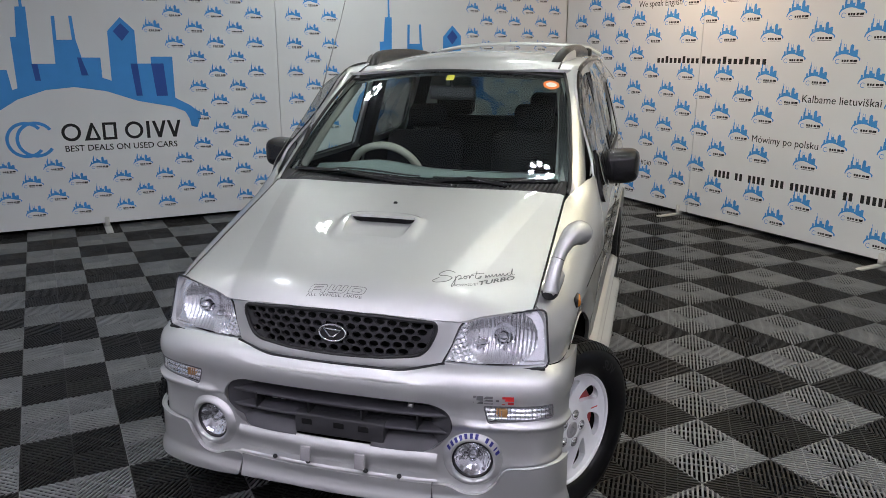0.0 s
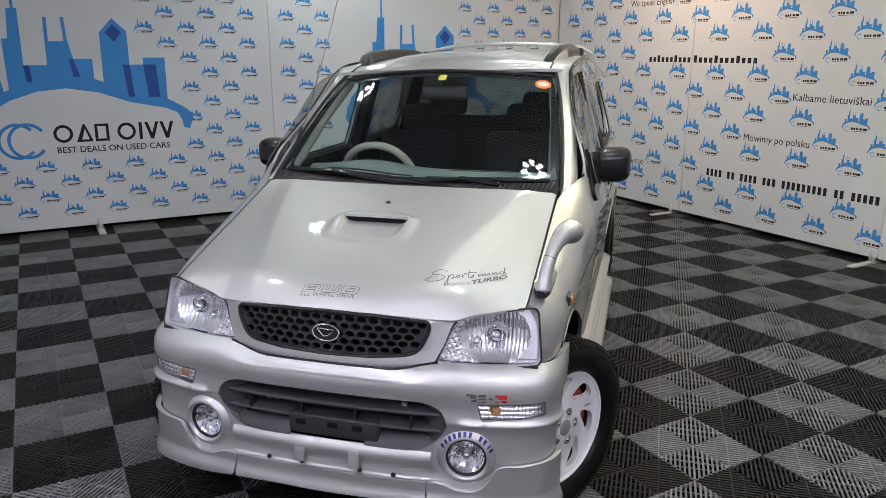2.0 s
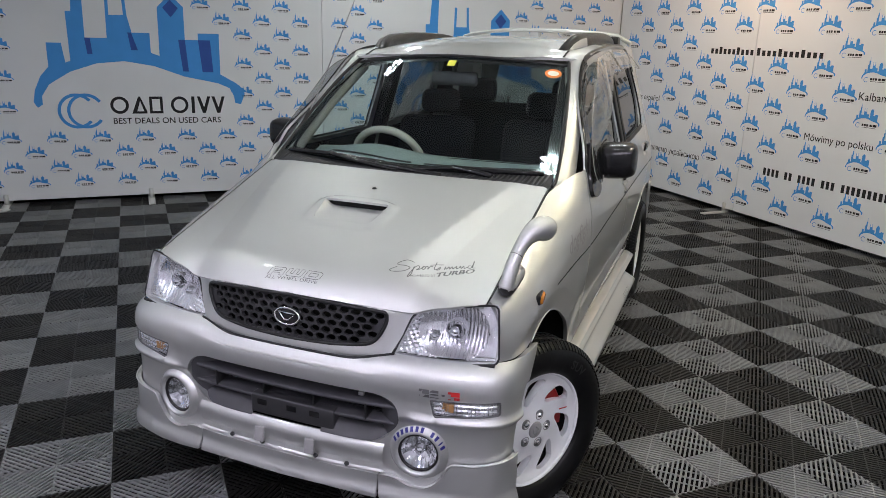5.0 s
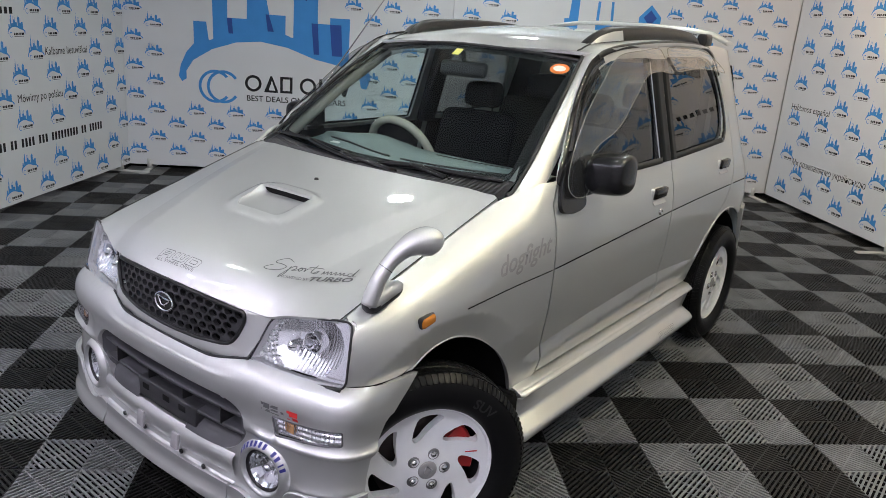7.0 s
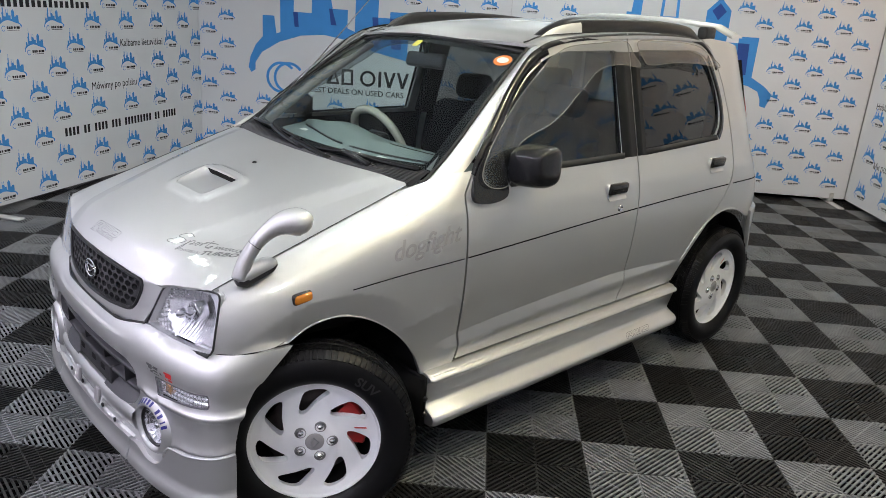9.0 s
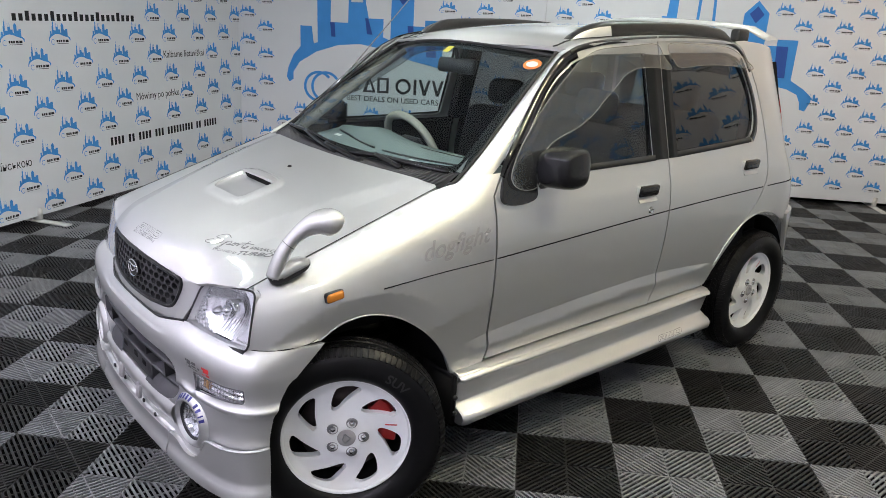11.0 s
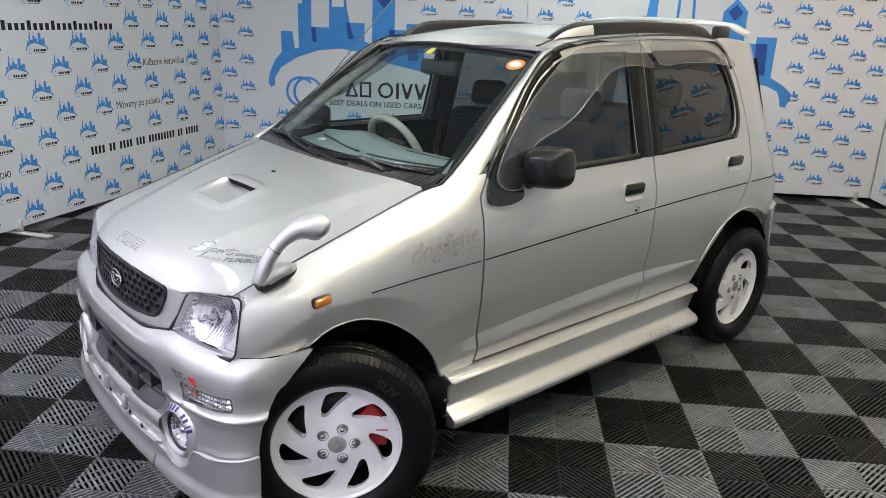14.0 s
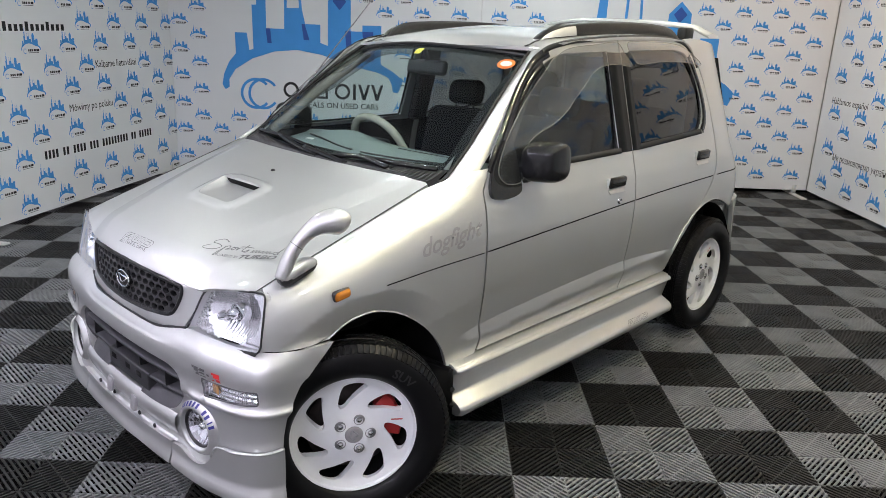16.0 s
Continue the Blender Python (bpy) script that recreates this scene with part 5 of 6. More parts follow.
part("radiator_dark", bm, DARK, car)
# oval emblem with a plain slanted shape in it
ring = [(0.043 * math.cos(a), 0.0255 * math.sin(a)) for a in (2 * math.pi * i / 40 for i in range(40))]
emb = skin("emblem", [Vector((a, 0.732 + b)) for a, b in ring], lambda a, b: (a, grille_y(a, b) - 0.004, b), BLACK, car, 0.02, thick=0.012, label="chrome oval badge")
tube("emblem_ring", [(a, grille_y(a, 0.732 + b) - 0.005, 0.732 + b) for a, b in ring], 0.0036, CHROME, emb, 8, closed=True)
tube("emblem_bar", [(a, grille_y(a, b) - 0.006, b) for a, b in ((-0.028, 0.745), (0.026, 0.740), (0.006, 0.721), (-0.008, 0.721), (-0.028, 0.745))], 0.0034, CHROME, emb, 6)

# ---- front bumper: a plan line from the middle round to the wheel arch ----
PLAN = spline([(0.0, -0.425), (0.12, -0.423), (0.24, -0.416), (0.36, -0.404), (0.48, -0.388), (0.58, -0.366), (0.64, -0.343), (0.678, -0.312), (0.699, -0.27), (0.709, -0.2), (0.712, -0.08), (0.714, 0.02)], 12)
PLAN_S = [0.0]
for p, q in zip(PLAN, PLAN[1:]):
    PLAN_S.append(PLAN_S[-1] + (q - p).length)


def plan(s):
    """Place and outward direction on the plan line."""
    t = min(abs(s), PLAN_S[-1] - 1e-4)
    i = max(0, int(np.searchsorted(PLAN_S, t)) - 1)
    f = (t - PLAN_S[i]) / (PLAN_S[i + 1] - PLAN_S[i])
    p = PLAN[i].lerp(PLAN[i + 1], f)
    d0 = (PLAN[min(i + 1, len(PLAN) - 1)] - PLAN[max(0, i - 1)]).normalized()
    d1 = (PLAN[min(i + 2, len(PLAN) - 1)] - PLAN[i]).normalized()
    d = d0.lerp(d1, f).normalized()
    sg = 1 if s >= 0 else -1
    return Vector((sg * p.x, p.y)), Vector((sg * d.y, -d.x))


def s_at_x(x):
    for p, s in zip(PLAN, PLAN_S):
        if p.x >= abs(x):
            return s if x >= 0 else -s
    return PLAN_S[-1]


def s_at_y(y):
    for p, s in zip(PLAN, PLAN_S):
        if p.y >= y and p.x > 0.6:
            return s
    return PLAN_S[-1]


INSET = [(0.16, 0.006), (0.24, 0.004), (0.30, -0.006), (0.36, -0.008), (0.44, -0.009), (0.470, -0.005), (0.484, 0.003), (0.494, 0.0025), (0.53, -0.002), (0.575, 0.001), (0.60, -0.001), (0.615, -0.005), (0.630, -0.013), (0.643, -0.025), (0.652, -0.038), (0.658, -0.049), (0.67, -0.068)]


def bumper_map(s, z, out=0.0):
    p, n = plan(s)
    o = lerp_table(INSET, z)
    k = smooth01((p.y + 0.345) / 0.20)
    mid = 1 - smooth01((abs(p.x) - 0.20) / 0.18)
    zz = z + 0.023 * mid * smooth01((z - 0.60) / 0.03) * -1 if z > 0.60 else z
    if o < 0 and z > 0.5:
        o *= 1 - 0.85 * k
    if z > 0.6:
        o *= 1 - 0.5 * mid
    flank = smooth01((abs(p.x) - 0.40) / 0.05)
    o += flank * (0.007 * smooth01((z - 0.462) / 0.012) * smooth01((0.500 - z) / 0.010) - 0.004 * smooth01((z - 0.498) / 0.006) * smooth01((0.572 - z) / 0.006))
    o += out
    return (p.x + n.x * o, p.y + n.y * o, zz)


top_edge = [(s_at_x(x), 0.660) for x in (0.635, 0.55, 0.45, 0.34, 0.22, 0.1, 0, -0.1, -0.22, -0.34, -0.45, -0.55, -0.635)]
arch_edge = [(s_at_y(-0.083), 0.6565), (s_at_y(-0.15), 0.605), (s_at_y(-0.205), 0.552), (s_at_y(-0.24), 0.48), (s_at_y(-0.258), 0.40), (s_at_y(-0.262), 0.34), (s_at_y(-0.262), 0.285)]
b_out = [(s_at_y(-0.18), 0.658)] + top_edge + [(-s_at_y(-0.18), 0.658)] + [(-a, b) for a, b in arch_edge]
b_out += [(-0.60, 0.262), (-0.45, 0.245), (-0.33, 0.262), (-0.30, 0.288), (0, 0.292), (0.30, 0.288), (0.33, 0.262), (0.45, 0.245), (0.60, 0.262)] + arch_edge[::-1]
opening = rounded([(-0.315, 0.383, 0.04), (-0.15, 0.378), (0, 0.376), (0.15, 0.378), (0.315, 0.383, 0.04), (0.386, 0.455, 0.05), (0.378, 0.520, 0.045), (0.320, 0.548, 0.03), (0.1, 0.551), (-0.1, 0.551), (-0.320, 0.548, 0.03), (-0.378, 0.520, 0.045), (-0.386, 0.455, 0.05)], 5)
FOG = (s_at_x(0.441), 0.374)


def disc(c, r, n=28):
    return [Vector((c[0] + r * math.cos(2 * math.pi * i / n), c[1] + r * math.sin(2 * math.pi * i / n))) for i in range(n)]


def signal_outline(sg, grow=0.0):
    a, b = s_at_x(0.470), s_at_x(0.668)
    pts = [(a - grow, 0.553 + grow, 0.008), (b + grow, 0.556 + grow, 0.008), (b + grow + 0.002, 0.512 - grow, 0.008), (a + 0.014 - grow, 0.499 - grow, 0.008)]
    return rounded([(sg * p[0], *p[1:]) for p in pts], 4)


bumper = skin("front_bumper", [Vector(p) for p in b_out], bumper_map, PAINT, car, 0.016,
              holes=(opening, disc(FOG, 0.068), disc((-FOG[0], FOG[1]), 0.068), signal_outline(1), signal_outline(-1)), thick=0.022, label="silver front bumper with a wide lower intake")
tube("bumper_seam", [Vector(bumper_map(s_at_x(x) if x else 0, 0.660)) + Vector((0, -0.001, 0.001)) for x in [-0.345 + 0.69 * i / 30 for i in range(31)]], 0.0038, RUBBER, bumper, 6)
for sg in (1, -1):
    o = signal_outline(sg, -0.002)
    sig = skin("turn_signal", o, lambda a, b: bumper_map(a, b, -0.012 + 0.0045 * abs(2 * ((b / 0.013) % 1.0) - 1)), REFLECTOR, bumper, 0.0035, thick=0.0, label="clear turn signal with an amber bulb")
    skin("signal_lens", o, lambda a, b: bumper_map(a, b, -0.002 + 0.0008 * math.sin(a * 900)), LENS, sig, 0.004, thick=0.0).visible_shadow = False
    tube("signal_rim", [Vector(bumper_map(p.x, p.y, -0.001)) for p in dense(o, 0.012)], 0.0028, DECAL, sig, 5, closed=True)
    bulb = Vector(bumper_map(sg * s_at_x(0.525), 0.528, -0.008))
    rbox("bulb", (0.034, 0.005, 0.026), BULB, sig, Matrix.Translation(bulb), 0.003)
    for k in range(13):
        x = 0.50 + 0.0125 * k
        tube("signal_rib", [Vector(bumper_map(sg * s_at_x(x), zr, -0.005)) for zr in (0.510, 0.530, 0.550)], 0.0013, REFLECTOR, sig, 4)
    # fog lamp: bezel, chrome bowl, lens
    fp, fn = plan(sg * FOG[0])
    face = Matrix.Translation((fp.x, fp.y + 0.006, FOG[1])) @ pose(0, 0, 0, 0, 0, -90 + sg * 8)
    fog = lathe("fog_lamp", [(0.062, -0.03), (0.062, 0.006), (0.066, 0.013), (0.072, 0.014), (0.080, 0.008), (0.090, -0.004), (0.096, -0.018)], PAINT, bumper, face, 48, "round fog lamp in a silver bezel")
    lathe("black_ring", [(0.055, -0.02), (0.056, 0.002), (0.0625, 0.002), (0.0625, -0.02)], BLACK, fog, face, 40)
    rows_p = [(0.0, -0.038), (0.015, -0.034), (0.03, -0.027), (0.045, -0.015), (0.055, -0.004)]
    lathe("bowl", rows_p, FOGBOWL, fog, face, 18, "faceted chrome bowl", smooth=False)
    lathe("bulb_shield", [(0.0, -0.006), (0.012, -0.008), (0.013, -0.035)], CHROME, fog, face, 16)
    g = lathe("lens", [(0.0, 0.004), (0.02, 0.003), (0.04, 0.0005), (0.055, -0.003)], LENS, fog, face, 32)
    g.visible_shadow = False

# intake: dark back, two slats, floor, number plate bracket
bm = bmesh.new()
box(bm, -0.42, 0.42, -0.345, -0.33, 0.30, 0.60)
part("intake_dark", bm, DARK, bumper)
for k in range(13):
    bm = bmesh.new()
    box(bm, -0.30, 0.30, -0.352, -0.346, 0.386 + 0.0125 * k, 0.3895 + 0.0125 * k)
    part("radiator_fin", bm, BLACK, bumper, smooth=False)
for zc in (0.502, 0.449):
    rows = []
    for i in range(31):
        x = -0.375 + 0.75 * i / 30
        yy = (plan(s_at_x(x))[0].y if abs(x) > 1e-6 else -0.425) + 0.016
        rows.append([Vector((x, yy + dy, zc + dz)) for dy, dz in ((0.062, 0.010), (0.008, 0.0045), (0.002, 0.003), (0.0, 0.0), (0.001, -0.006), (0.006, -0.008), (0.062, -0.004))])
    loft("intake_slat", rows, SLAT, bumper, flip=False, label="grey plastic intake slat")
for x in (-0.27, -0.09, 0.09, 0.27):
    rbox("slat_stay", (0.006, 0.05, 0.052), BLACK, bumper, Matrix.Translation((x, -0.375, 0.475)), 0.002, 2)
for sg in (1, -1):
    rows = []
    for k in range(9):
        t = k / 8
        z = 0.383 + 0.162 * t
        rows.append([Vector((sg * (0.375 - 0.085 * u ** 0.6), -0.392 + 0.055 * u, z)) for u in (0, 0.15, 0.35, 0.6, 1.0)])
    loft("intake_cheek", rows, SLAT, bumper, flip=sg < 0)
    rows = []
    for y0, z0 in ((-0.418, 0.384), (-0.414, 0.390), (-0.400, 0.407), (-0.372, 0.424), (-0.350, 0.430)):
        rows.append([Vector((sg * (0.125 + 0.25 * k / 8), y0 + 0.05 * (k / 8) ** 3, z0)) for k in range(9)])
    loft("intake_floor", rows, SLAT, bumper, flip=sg > 0, label="grey plastic intake floor")
plate = rbox("plate_bracket", (0.30, 0.04, 0.066), GRILLE, bumper, Matrix.Translation((0.018, -0.390, 0.424)), 0.006, 2, "black number plate bracket")
# the bracket's holes: their shade as near-black blocks in its face
for x in (-0.09, 0.018, 0.10):
    rbox("bracket_slot", (0.036, 0.006, 0.020), DARK, plate, Matrix.Translation((x, -0.4085, 0.432)), 0.004, 2)
for x in (-0.22, -0.19, 0.24):
    rbox("intake_bracket", (0.018, 0.012, 0.03), ALU, bumper, Matrix.Translation((x, -0.365, 0.505 if x > 0 else 0.49)), 0.003, 2)
# ledge below the intake, with tabs and bolts
rows = []
for k, (dy, z) in enumerate(((0.012, 0.385), (-0.002, 0.372), (-0.004, 0.350), (0.004, 0.318), (0.010, 0.304), (0.012, 0.298), (-0.004, 0.291))):
    rows.append([Vector((x, plan(s_at_x(x))[0].y + dy, z)) for x in [-0.335 + 0.67 * i / 24 for i in range(25)]])
ledge = loft("intake_ledge", rows, PAINT, bumper, flip=True)
for x in (-0.088, 0.094):
    rbox("ledge_tab", (0.034, 0.012, 0.050), DECALLIGHT, ledge, Matrix.Translation((x, -0.432, 0.333)) @ pose(0, 0, 0, -8, 0, 0), 0.004, 2, "grey rubber tab")
for x in (-0.20, -0.085, 0.11, 0.22):
    lathe("bolt", [(0, 0.006), (0.007, 0.005), (0.008, 0.0)], BLACK, ledge, Matrix.Translation((x, -0.422, 0.300)) @ pose(0, 0, 0, 0, 0, -90), 10)

# lower skirt: two corner pieces with a step and a middle lip
def skirt_map(s, z):
    p, n = plan(s)
    t = (0.372 - z) / 0.20
    o = 0.010 + 0.004 * t + 0.012 * smooth01((0.262 - z) / 0.045)
    return (p.x + n.x * o, p.y + n.y * o, z)


for sg in (1, -1):
    e = s_at_y(-0.262)
    pts = [(s_at_x(0.535), 0.352, 0.012), (s_at_x(0.60), 0.355), (s_at_x(0.68), 0.364, 0.02), (e, 0.372, 0.006), (e, 0.30), (e - 0.004, 0.212, 0.01), (s_at_x(0.66), 0.204), (s_at_x(0.5), 0.202), (s_at_x(0.41), 0.206, 0.02), (s_at_x(0.325), 0.214, 0.01), (s_at_x(0.318), 0.286, 0.01), (s_at_x(0.37), 0.290, 0.03), (s_at_x(0.42), 0.262, 0.03), (s_at_x(0.475), 0.268, 0.03), (s_at_x(0.515), 0.310, 0.02)]
    sk = skin("front_skirt", rounded([(sg * p[0], *p[1:]) for p in pts], 4), skirt_map, PAINT, bumper, 0.014, thick=0.014, label="silver skirt corner below the fog lamp")
    line_ = [Vector(skirt_map(sg * a, b)) + Vector((0, -0.001, 0.002)) for a, b in ((s_at_x(0.515), 0.312), (s_at_x(0.535), 0.352), (s_at_x(0.60), 0.355), (s_at_x(0.65), 0.361), (s_at_x(0.68), 0.364), (s_at_x(0.695), 0.368), (e, 0.372))]
    tube("step_edge", spline(line_, 4), 0.0035, PAINT, sk, 8)
le = s_at_x(0.3168)
lip_out = rounded([(-le, 0.289), (-0.15, 0.289), (0, 0.289), (0.15, 0.289), (le, 0.289), (le, 0.215), (0.15, 0.222), (0, 0.220), (-0.15, 0.222), (-le, 0.215)], 3)
skin("front_lip", lip_out, lambda s, z: skirt_map(s, z), PAINT, bumper, 0.016, thick=0.014, label="silver middle lip")


# ---- wheels ----
def wheel(name_at, label):
    """One wheel facing +x, its hub at the local origin: painted face with seven swept holes, dark barrel, tyre."""
    w = new("wheel")
    holes = []
    for i in range(7):
        t0 = 88 + 360 / 7 * i
        pol = [(0.171, t0 + 13), (0.178, t0 + 5), (0.180, t0 - 5), (0.177, t0 - 12), (0.167, t0 - 16), (0.148, t0 - 10), (0.126, t0), (0.107, t0 + 11), (0.097, t0 + 20), (0.098, t0 + 29), (0.110, t0 + 30), (0.132, t0 + 24), (0.154, t0 + 18)]
        pol = [(0.138 + (r - 0.138) * 0.93, t0 + 8 + (a - t0 - 8) * 0.90) for r, a in pol]
        holes.append(spline([(r * math.cos(radians(a)), r * math.sin(radians(a))) for r, a in pol], 2, True))

    def face(a, b):
        r = math.hypot(a, b)
        x = lerp_table([(0.0, 0.030), (0.05, 0.031), (0.075, 0.026), (0.12, 0.020), (0.165, 0.020), (0.185, 0.026), (0.198, 0.030)], r)
        return (x, a, b)
    rim = skin("rim", disc((0, 0), 0.1965, 56), face, WHEELWHITE, w, 0.012, holes=holes, thick=0.028, label="white seven-spoke rim")
    lathe("rim_lip", [(0.190, 0.020), (0.1955, 0.034), (0.201, 0.038), (0.206, 0.035), (0.207, 0.024), (0.204, 0.0)], WHEELWHITE, w, None, 64)
    lathe("barrel", [(0.195, 0.01), (0.19, -0.03), (0.185, -0.12), (0.10, -0.12), (0.0, -0.12)], DARK, w, None, 40)
    lathe("brake_disc", [(0.0, -0.030), (0.10, -0.030), (0.148, -0.030), (0.148, -0.045), (0.06, -0.05)], DISCDARK, w, None, 40)
    lathe("centre_cap", [(0.0, 0.036), (0.024, 0.036), (0.029, 0.033), (0.030, 0.026)], DECALLIGHT, w, None, 28, "grey centre cap")
    tube("cap_emblem", [(0.0365, 0.017 * a, 0.017 * b) for a, b in ((-0.3, 1.0), (0.8, 0.1), (-0.2, -1.0), (-0.8, -0.2), (-0.3, 1.0))], 0.0022, ALU2, w, 6)
    for i in range(5):
        a = radians(72 * i + 72)
        c = Matrix.Translation((0.026, 0.053 * math.cos(a), 0.053 * math.sin(a)))
        lathe("lug_nut", [(0, 0.012), (0.006, 0.011), (0.0105, 0.006), (0.0105, -0.004)], CHROME, w, c, 8, "chrome lug nut")
        lathe("lug_seat", [(0.0095, 0.003), (0.017, 0.006), (0.0185, 0.003)], ALU2, w, c, 16)
    mark = [(0.126, 15.5), (0.162, 11.0), (0.162, 12.6), (0.126, 17.6)]
    mesh_object("spoke_mark", [Vector((lerp_table([(0.10, 0.0235), (0.12, 0.021), (0.165, 0.021)], r), r * math.cos(radians(a)), r * math.sin(radians(a)))) for r, a in mark], [(0, 1, 2, 3)], DECALRED, w, smooth=False, label="thin red bar on a spoke")
    R = 0.311
    prof = [(0.200, 0.030), (0.203, 0.040), (0.212, 0.050), (0.228, 0.060), (0.248, 0.064), (0.270, 0.062), (0.288, 0.056), (0.301, 0.046), (R - 0.002, 0.034)]
    tread = [(R, 0.030), (R, 0.022), (R - 0.007, 0.021), (R - 0.007, 0.015), (R + 0.001, 0.014), (R + 0.001, -0.006), (R - 0.007, -0.007), (R - 0.007, -0.013), (R + 0.001, -0.014), (R + 0.001, -0.034), (R - 0.007, -0.035), (R - 0.007, -0.041), (R, -0.042), (R - 0.001, -0.056)]
    back = [(0.292, -0.068), (0.27, -0.083), (0.24, -0.086), (0.20, -0.07), (0.19, -0.06)]
    ty = lathe("tyre", prof + tread + back, TYRE, w, None, 96, "black tyre with a ribbed tread")
    # shoulder blocks and raised lettering band
    verts, faces = [], []
    for i in range(104):
        a = 2 * math.pi * i / 104
        for k, (r, x, da) in enumerate(((0.290, 0.0545, 0), (0.290, 0.0545, 0.036), (0.310, 0.0295, 0.036), (0.310, 0.0295, 0), (0.2935, 0.0575, 0.003), (0.2935, 0.0575, 0.033), (0.3132, 0.0340, 0.033), (0.3132, 0.0340, 0.003))):
            verts.append(Vector((x, r * math.cos(a + da), r * math.sin(a + da))))
        b = 8 * i
        faces += [(b + 4, b + 5, b + 6, b + 7), (b, b + 1, b + 5, b + 4), (b + 1, b + 2, b + 6, b + 5), (b + 2, b + 3, b + 7, b + 6), (b + 3, b, b + 4, b + 7)]
    mesh_object("shoulder_tread", verts, faces, TYRE, w, smooth=False, kind="stuff")

    # transverse cuts in the ribs of the tread
    verts, faces = [], []
    for x0, x1, count, skew in ((0.0145, 0.0215, 92, 0.0), (-0.0055, 0.0135, 80, 0.030), (-0.0335, -0.0145, 80, -0.030), (-0.056, -0.042, 92, 0.0)):
        for i in range(count):
            a, da = 2 * math.pi * i / count, 2 * math.pi / count * 0.74
            b = len(verts)
            for r in (R - 0.004, R + 0.0028):
                for x, p in ((x0, a), (x1, a + skew), (x1, a + skew + da), (x0, a + da)):
                    verts.append(Vector((x, r * math.cos(p), r * math.sin(p))))
            faces += [(b + 4, b + 7, b + 6, b + 5), (b, b + 4, b + 5, b + 1), (b + 1, b + 5, b + 6, b + 2), (b + 2, b + 6, b + 7, b + 3), (b + 3, b + 7, b + 4, b)]
    mesh_object("tread", verts, faces, TYRE, w, smooth=False, kind="stuff")

    def on_tyre(co, start, r0):
        a = radians(start) - co.x / r0
        r = r0 + co.y
        x = lerp_table([(0.203, 0.040), (0.212, 0.050), (0.228, 0.060), (0.248, 0.064), (0.268, 0.062), (0.284, 0.056)], r)
        return Vector((x + 0.0012, r * math.cos(a + 0), r * math.sin(a)))
    writing("tyre_lettering", "SUV", 0.042, TYREGREY, w, None, "raised tyre lettering", weight=0.001, bend=lambda co: on_tyre(co, 62, 0.236))
    w.parent = car
    w.matrix_basis = name_at
    return tagged(w, label)


SPOKE = 0
wheel_fl = wheel(pose(0.672, 0.018, 0.307, 0, 0, -31) @ pose(0, 0, 0, SPOKE, 0, 0), "white front wheel turned outwards with a black tyre")
wheel_rl = copy_thing(wheel_fl, pose(0.668, 2.43, 0.307, 47, 0, 0))
wheel_rl["label"] = "white rear wheel with a black tyre"
wheel_fr = copy_thing(wheel_fl, pose(-0.60, 0.03, 0.307, 0, 0, 154))
copy_thing(wheel_fl, pose(-0.668, 2.43, 0.307, 0, 0, 180))
for w, m in ((wheel_fl, pose(0.672, 0.018, 0.307, 0, 0, -31)), (wheel_fr, pose(-0.60, 0.03, 0.307, 0, 0, 154))):
    verts, faces = [], []
    for i in range(9):
        a = radians(-13 + 61 * i / 8)
        for r, x in ((0.10, -0.020), (0.10, -0.002), (0.155, -0.002), (0.162, -0.012), (0.162, -0.06), (0.10, -0.06)):
            verts.append(m @ Vector((x, r * math.cos(a), r * math.sin(a))))
    for i in range(8):
        for j in range(6):
            faces.append((6 * i + j, 6 * i + (j + 1) % 6, 6 * i + 6 + (j + 1) % 6, 6 * i + 6 + j))
    faces += [tuple(range(5, -1, -1)), tuple(range(48, 54))]
    mesh_object("brake_caliper", verts, faces, RED, car, smooth=False, label="red brake caliper")

# wheel wells and underbody
for cy, r, x0, x1 in ((0.06, 0.385, 0.30, 0.700), (2.36, 0.40, 0.34, 0.700)):
    for sx in (1, -1):
        rows = []
        for i in range(25):
            a = radians(-25 + 230 * i / 24)
            y, z = cy + r * math.cos(a), 0.315 + r * math.sin(a)
            xe = x1 if y > -0.15 else x1 - 0.10 * smooth01((-0.15 - y) / 0.12)
            rows.append([Vector((sx * x, y, z)) for x in (x0, x0 + 0.1, xe - 0.03, xe - 0.012)])
        loft("wheel_well", rows, DARK, car, flip=sx < 0)
bm = bmesh.new()
box(bm, -0.32, 0.32, -0.36, 2.6, 0.20, 0.42)
box(bm, -0.55, 0.55, 0.42, 2.0, 0.20, 0.40)
box(bm, -0.56, 0.56, -0.17, 0.34, 0.60, 0.74)
part("underbody", bm, DARK, car, smooth=False)

# ---- cabin ----
bm = bmesh.new()
box(bm, -0.66, 0.66, 0.45, 2.55, 0.42, 0.46)
part("cabin_floor", bm, SEAT, car, smooth=False)
bm = bmesh.new()
box(bm, -0.60, 0.60, 2.0, 2.56, 0.46, 0.78)
part("load_floor", bm, SEAT, car, smooth=False)
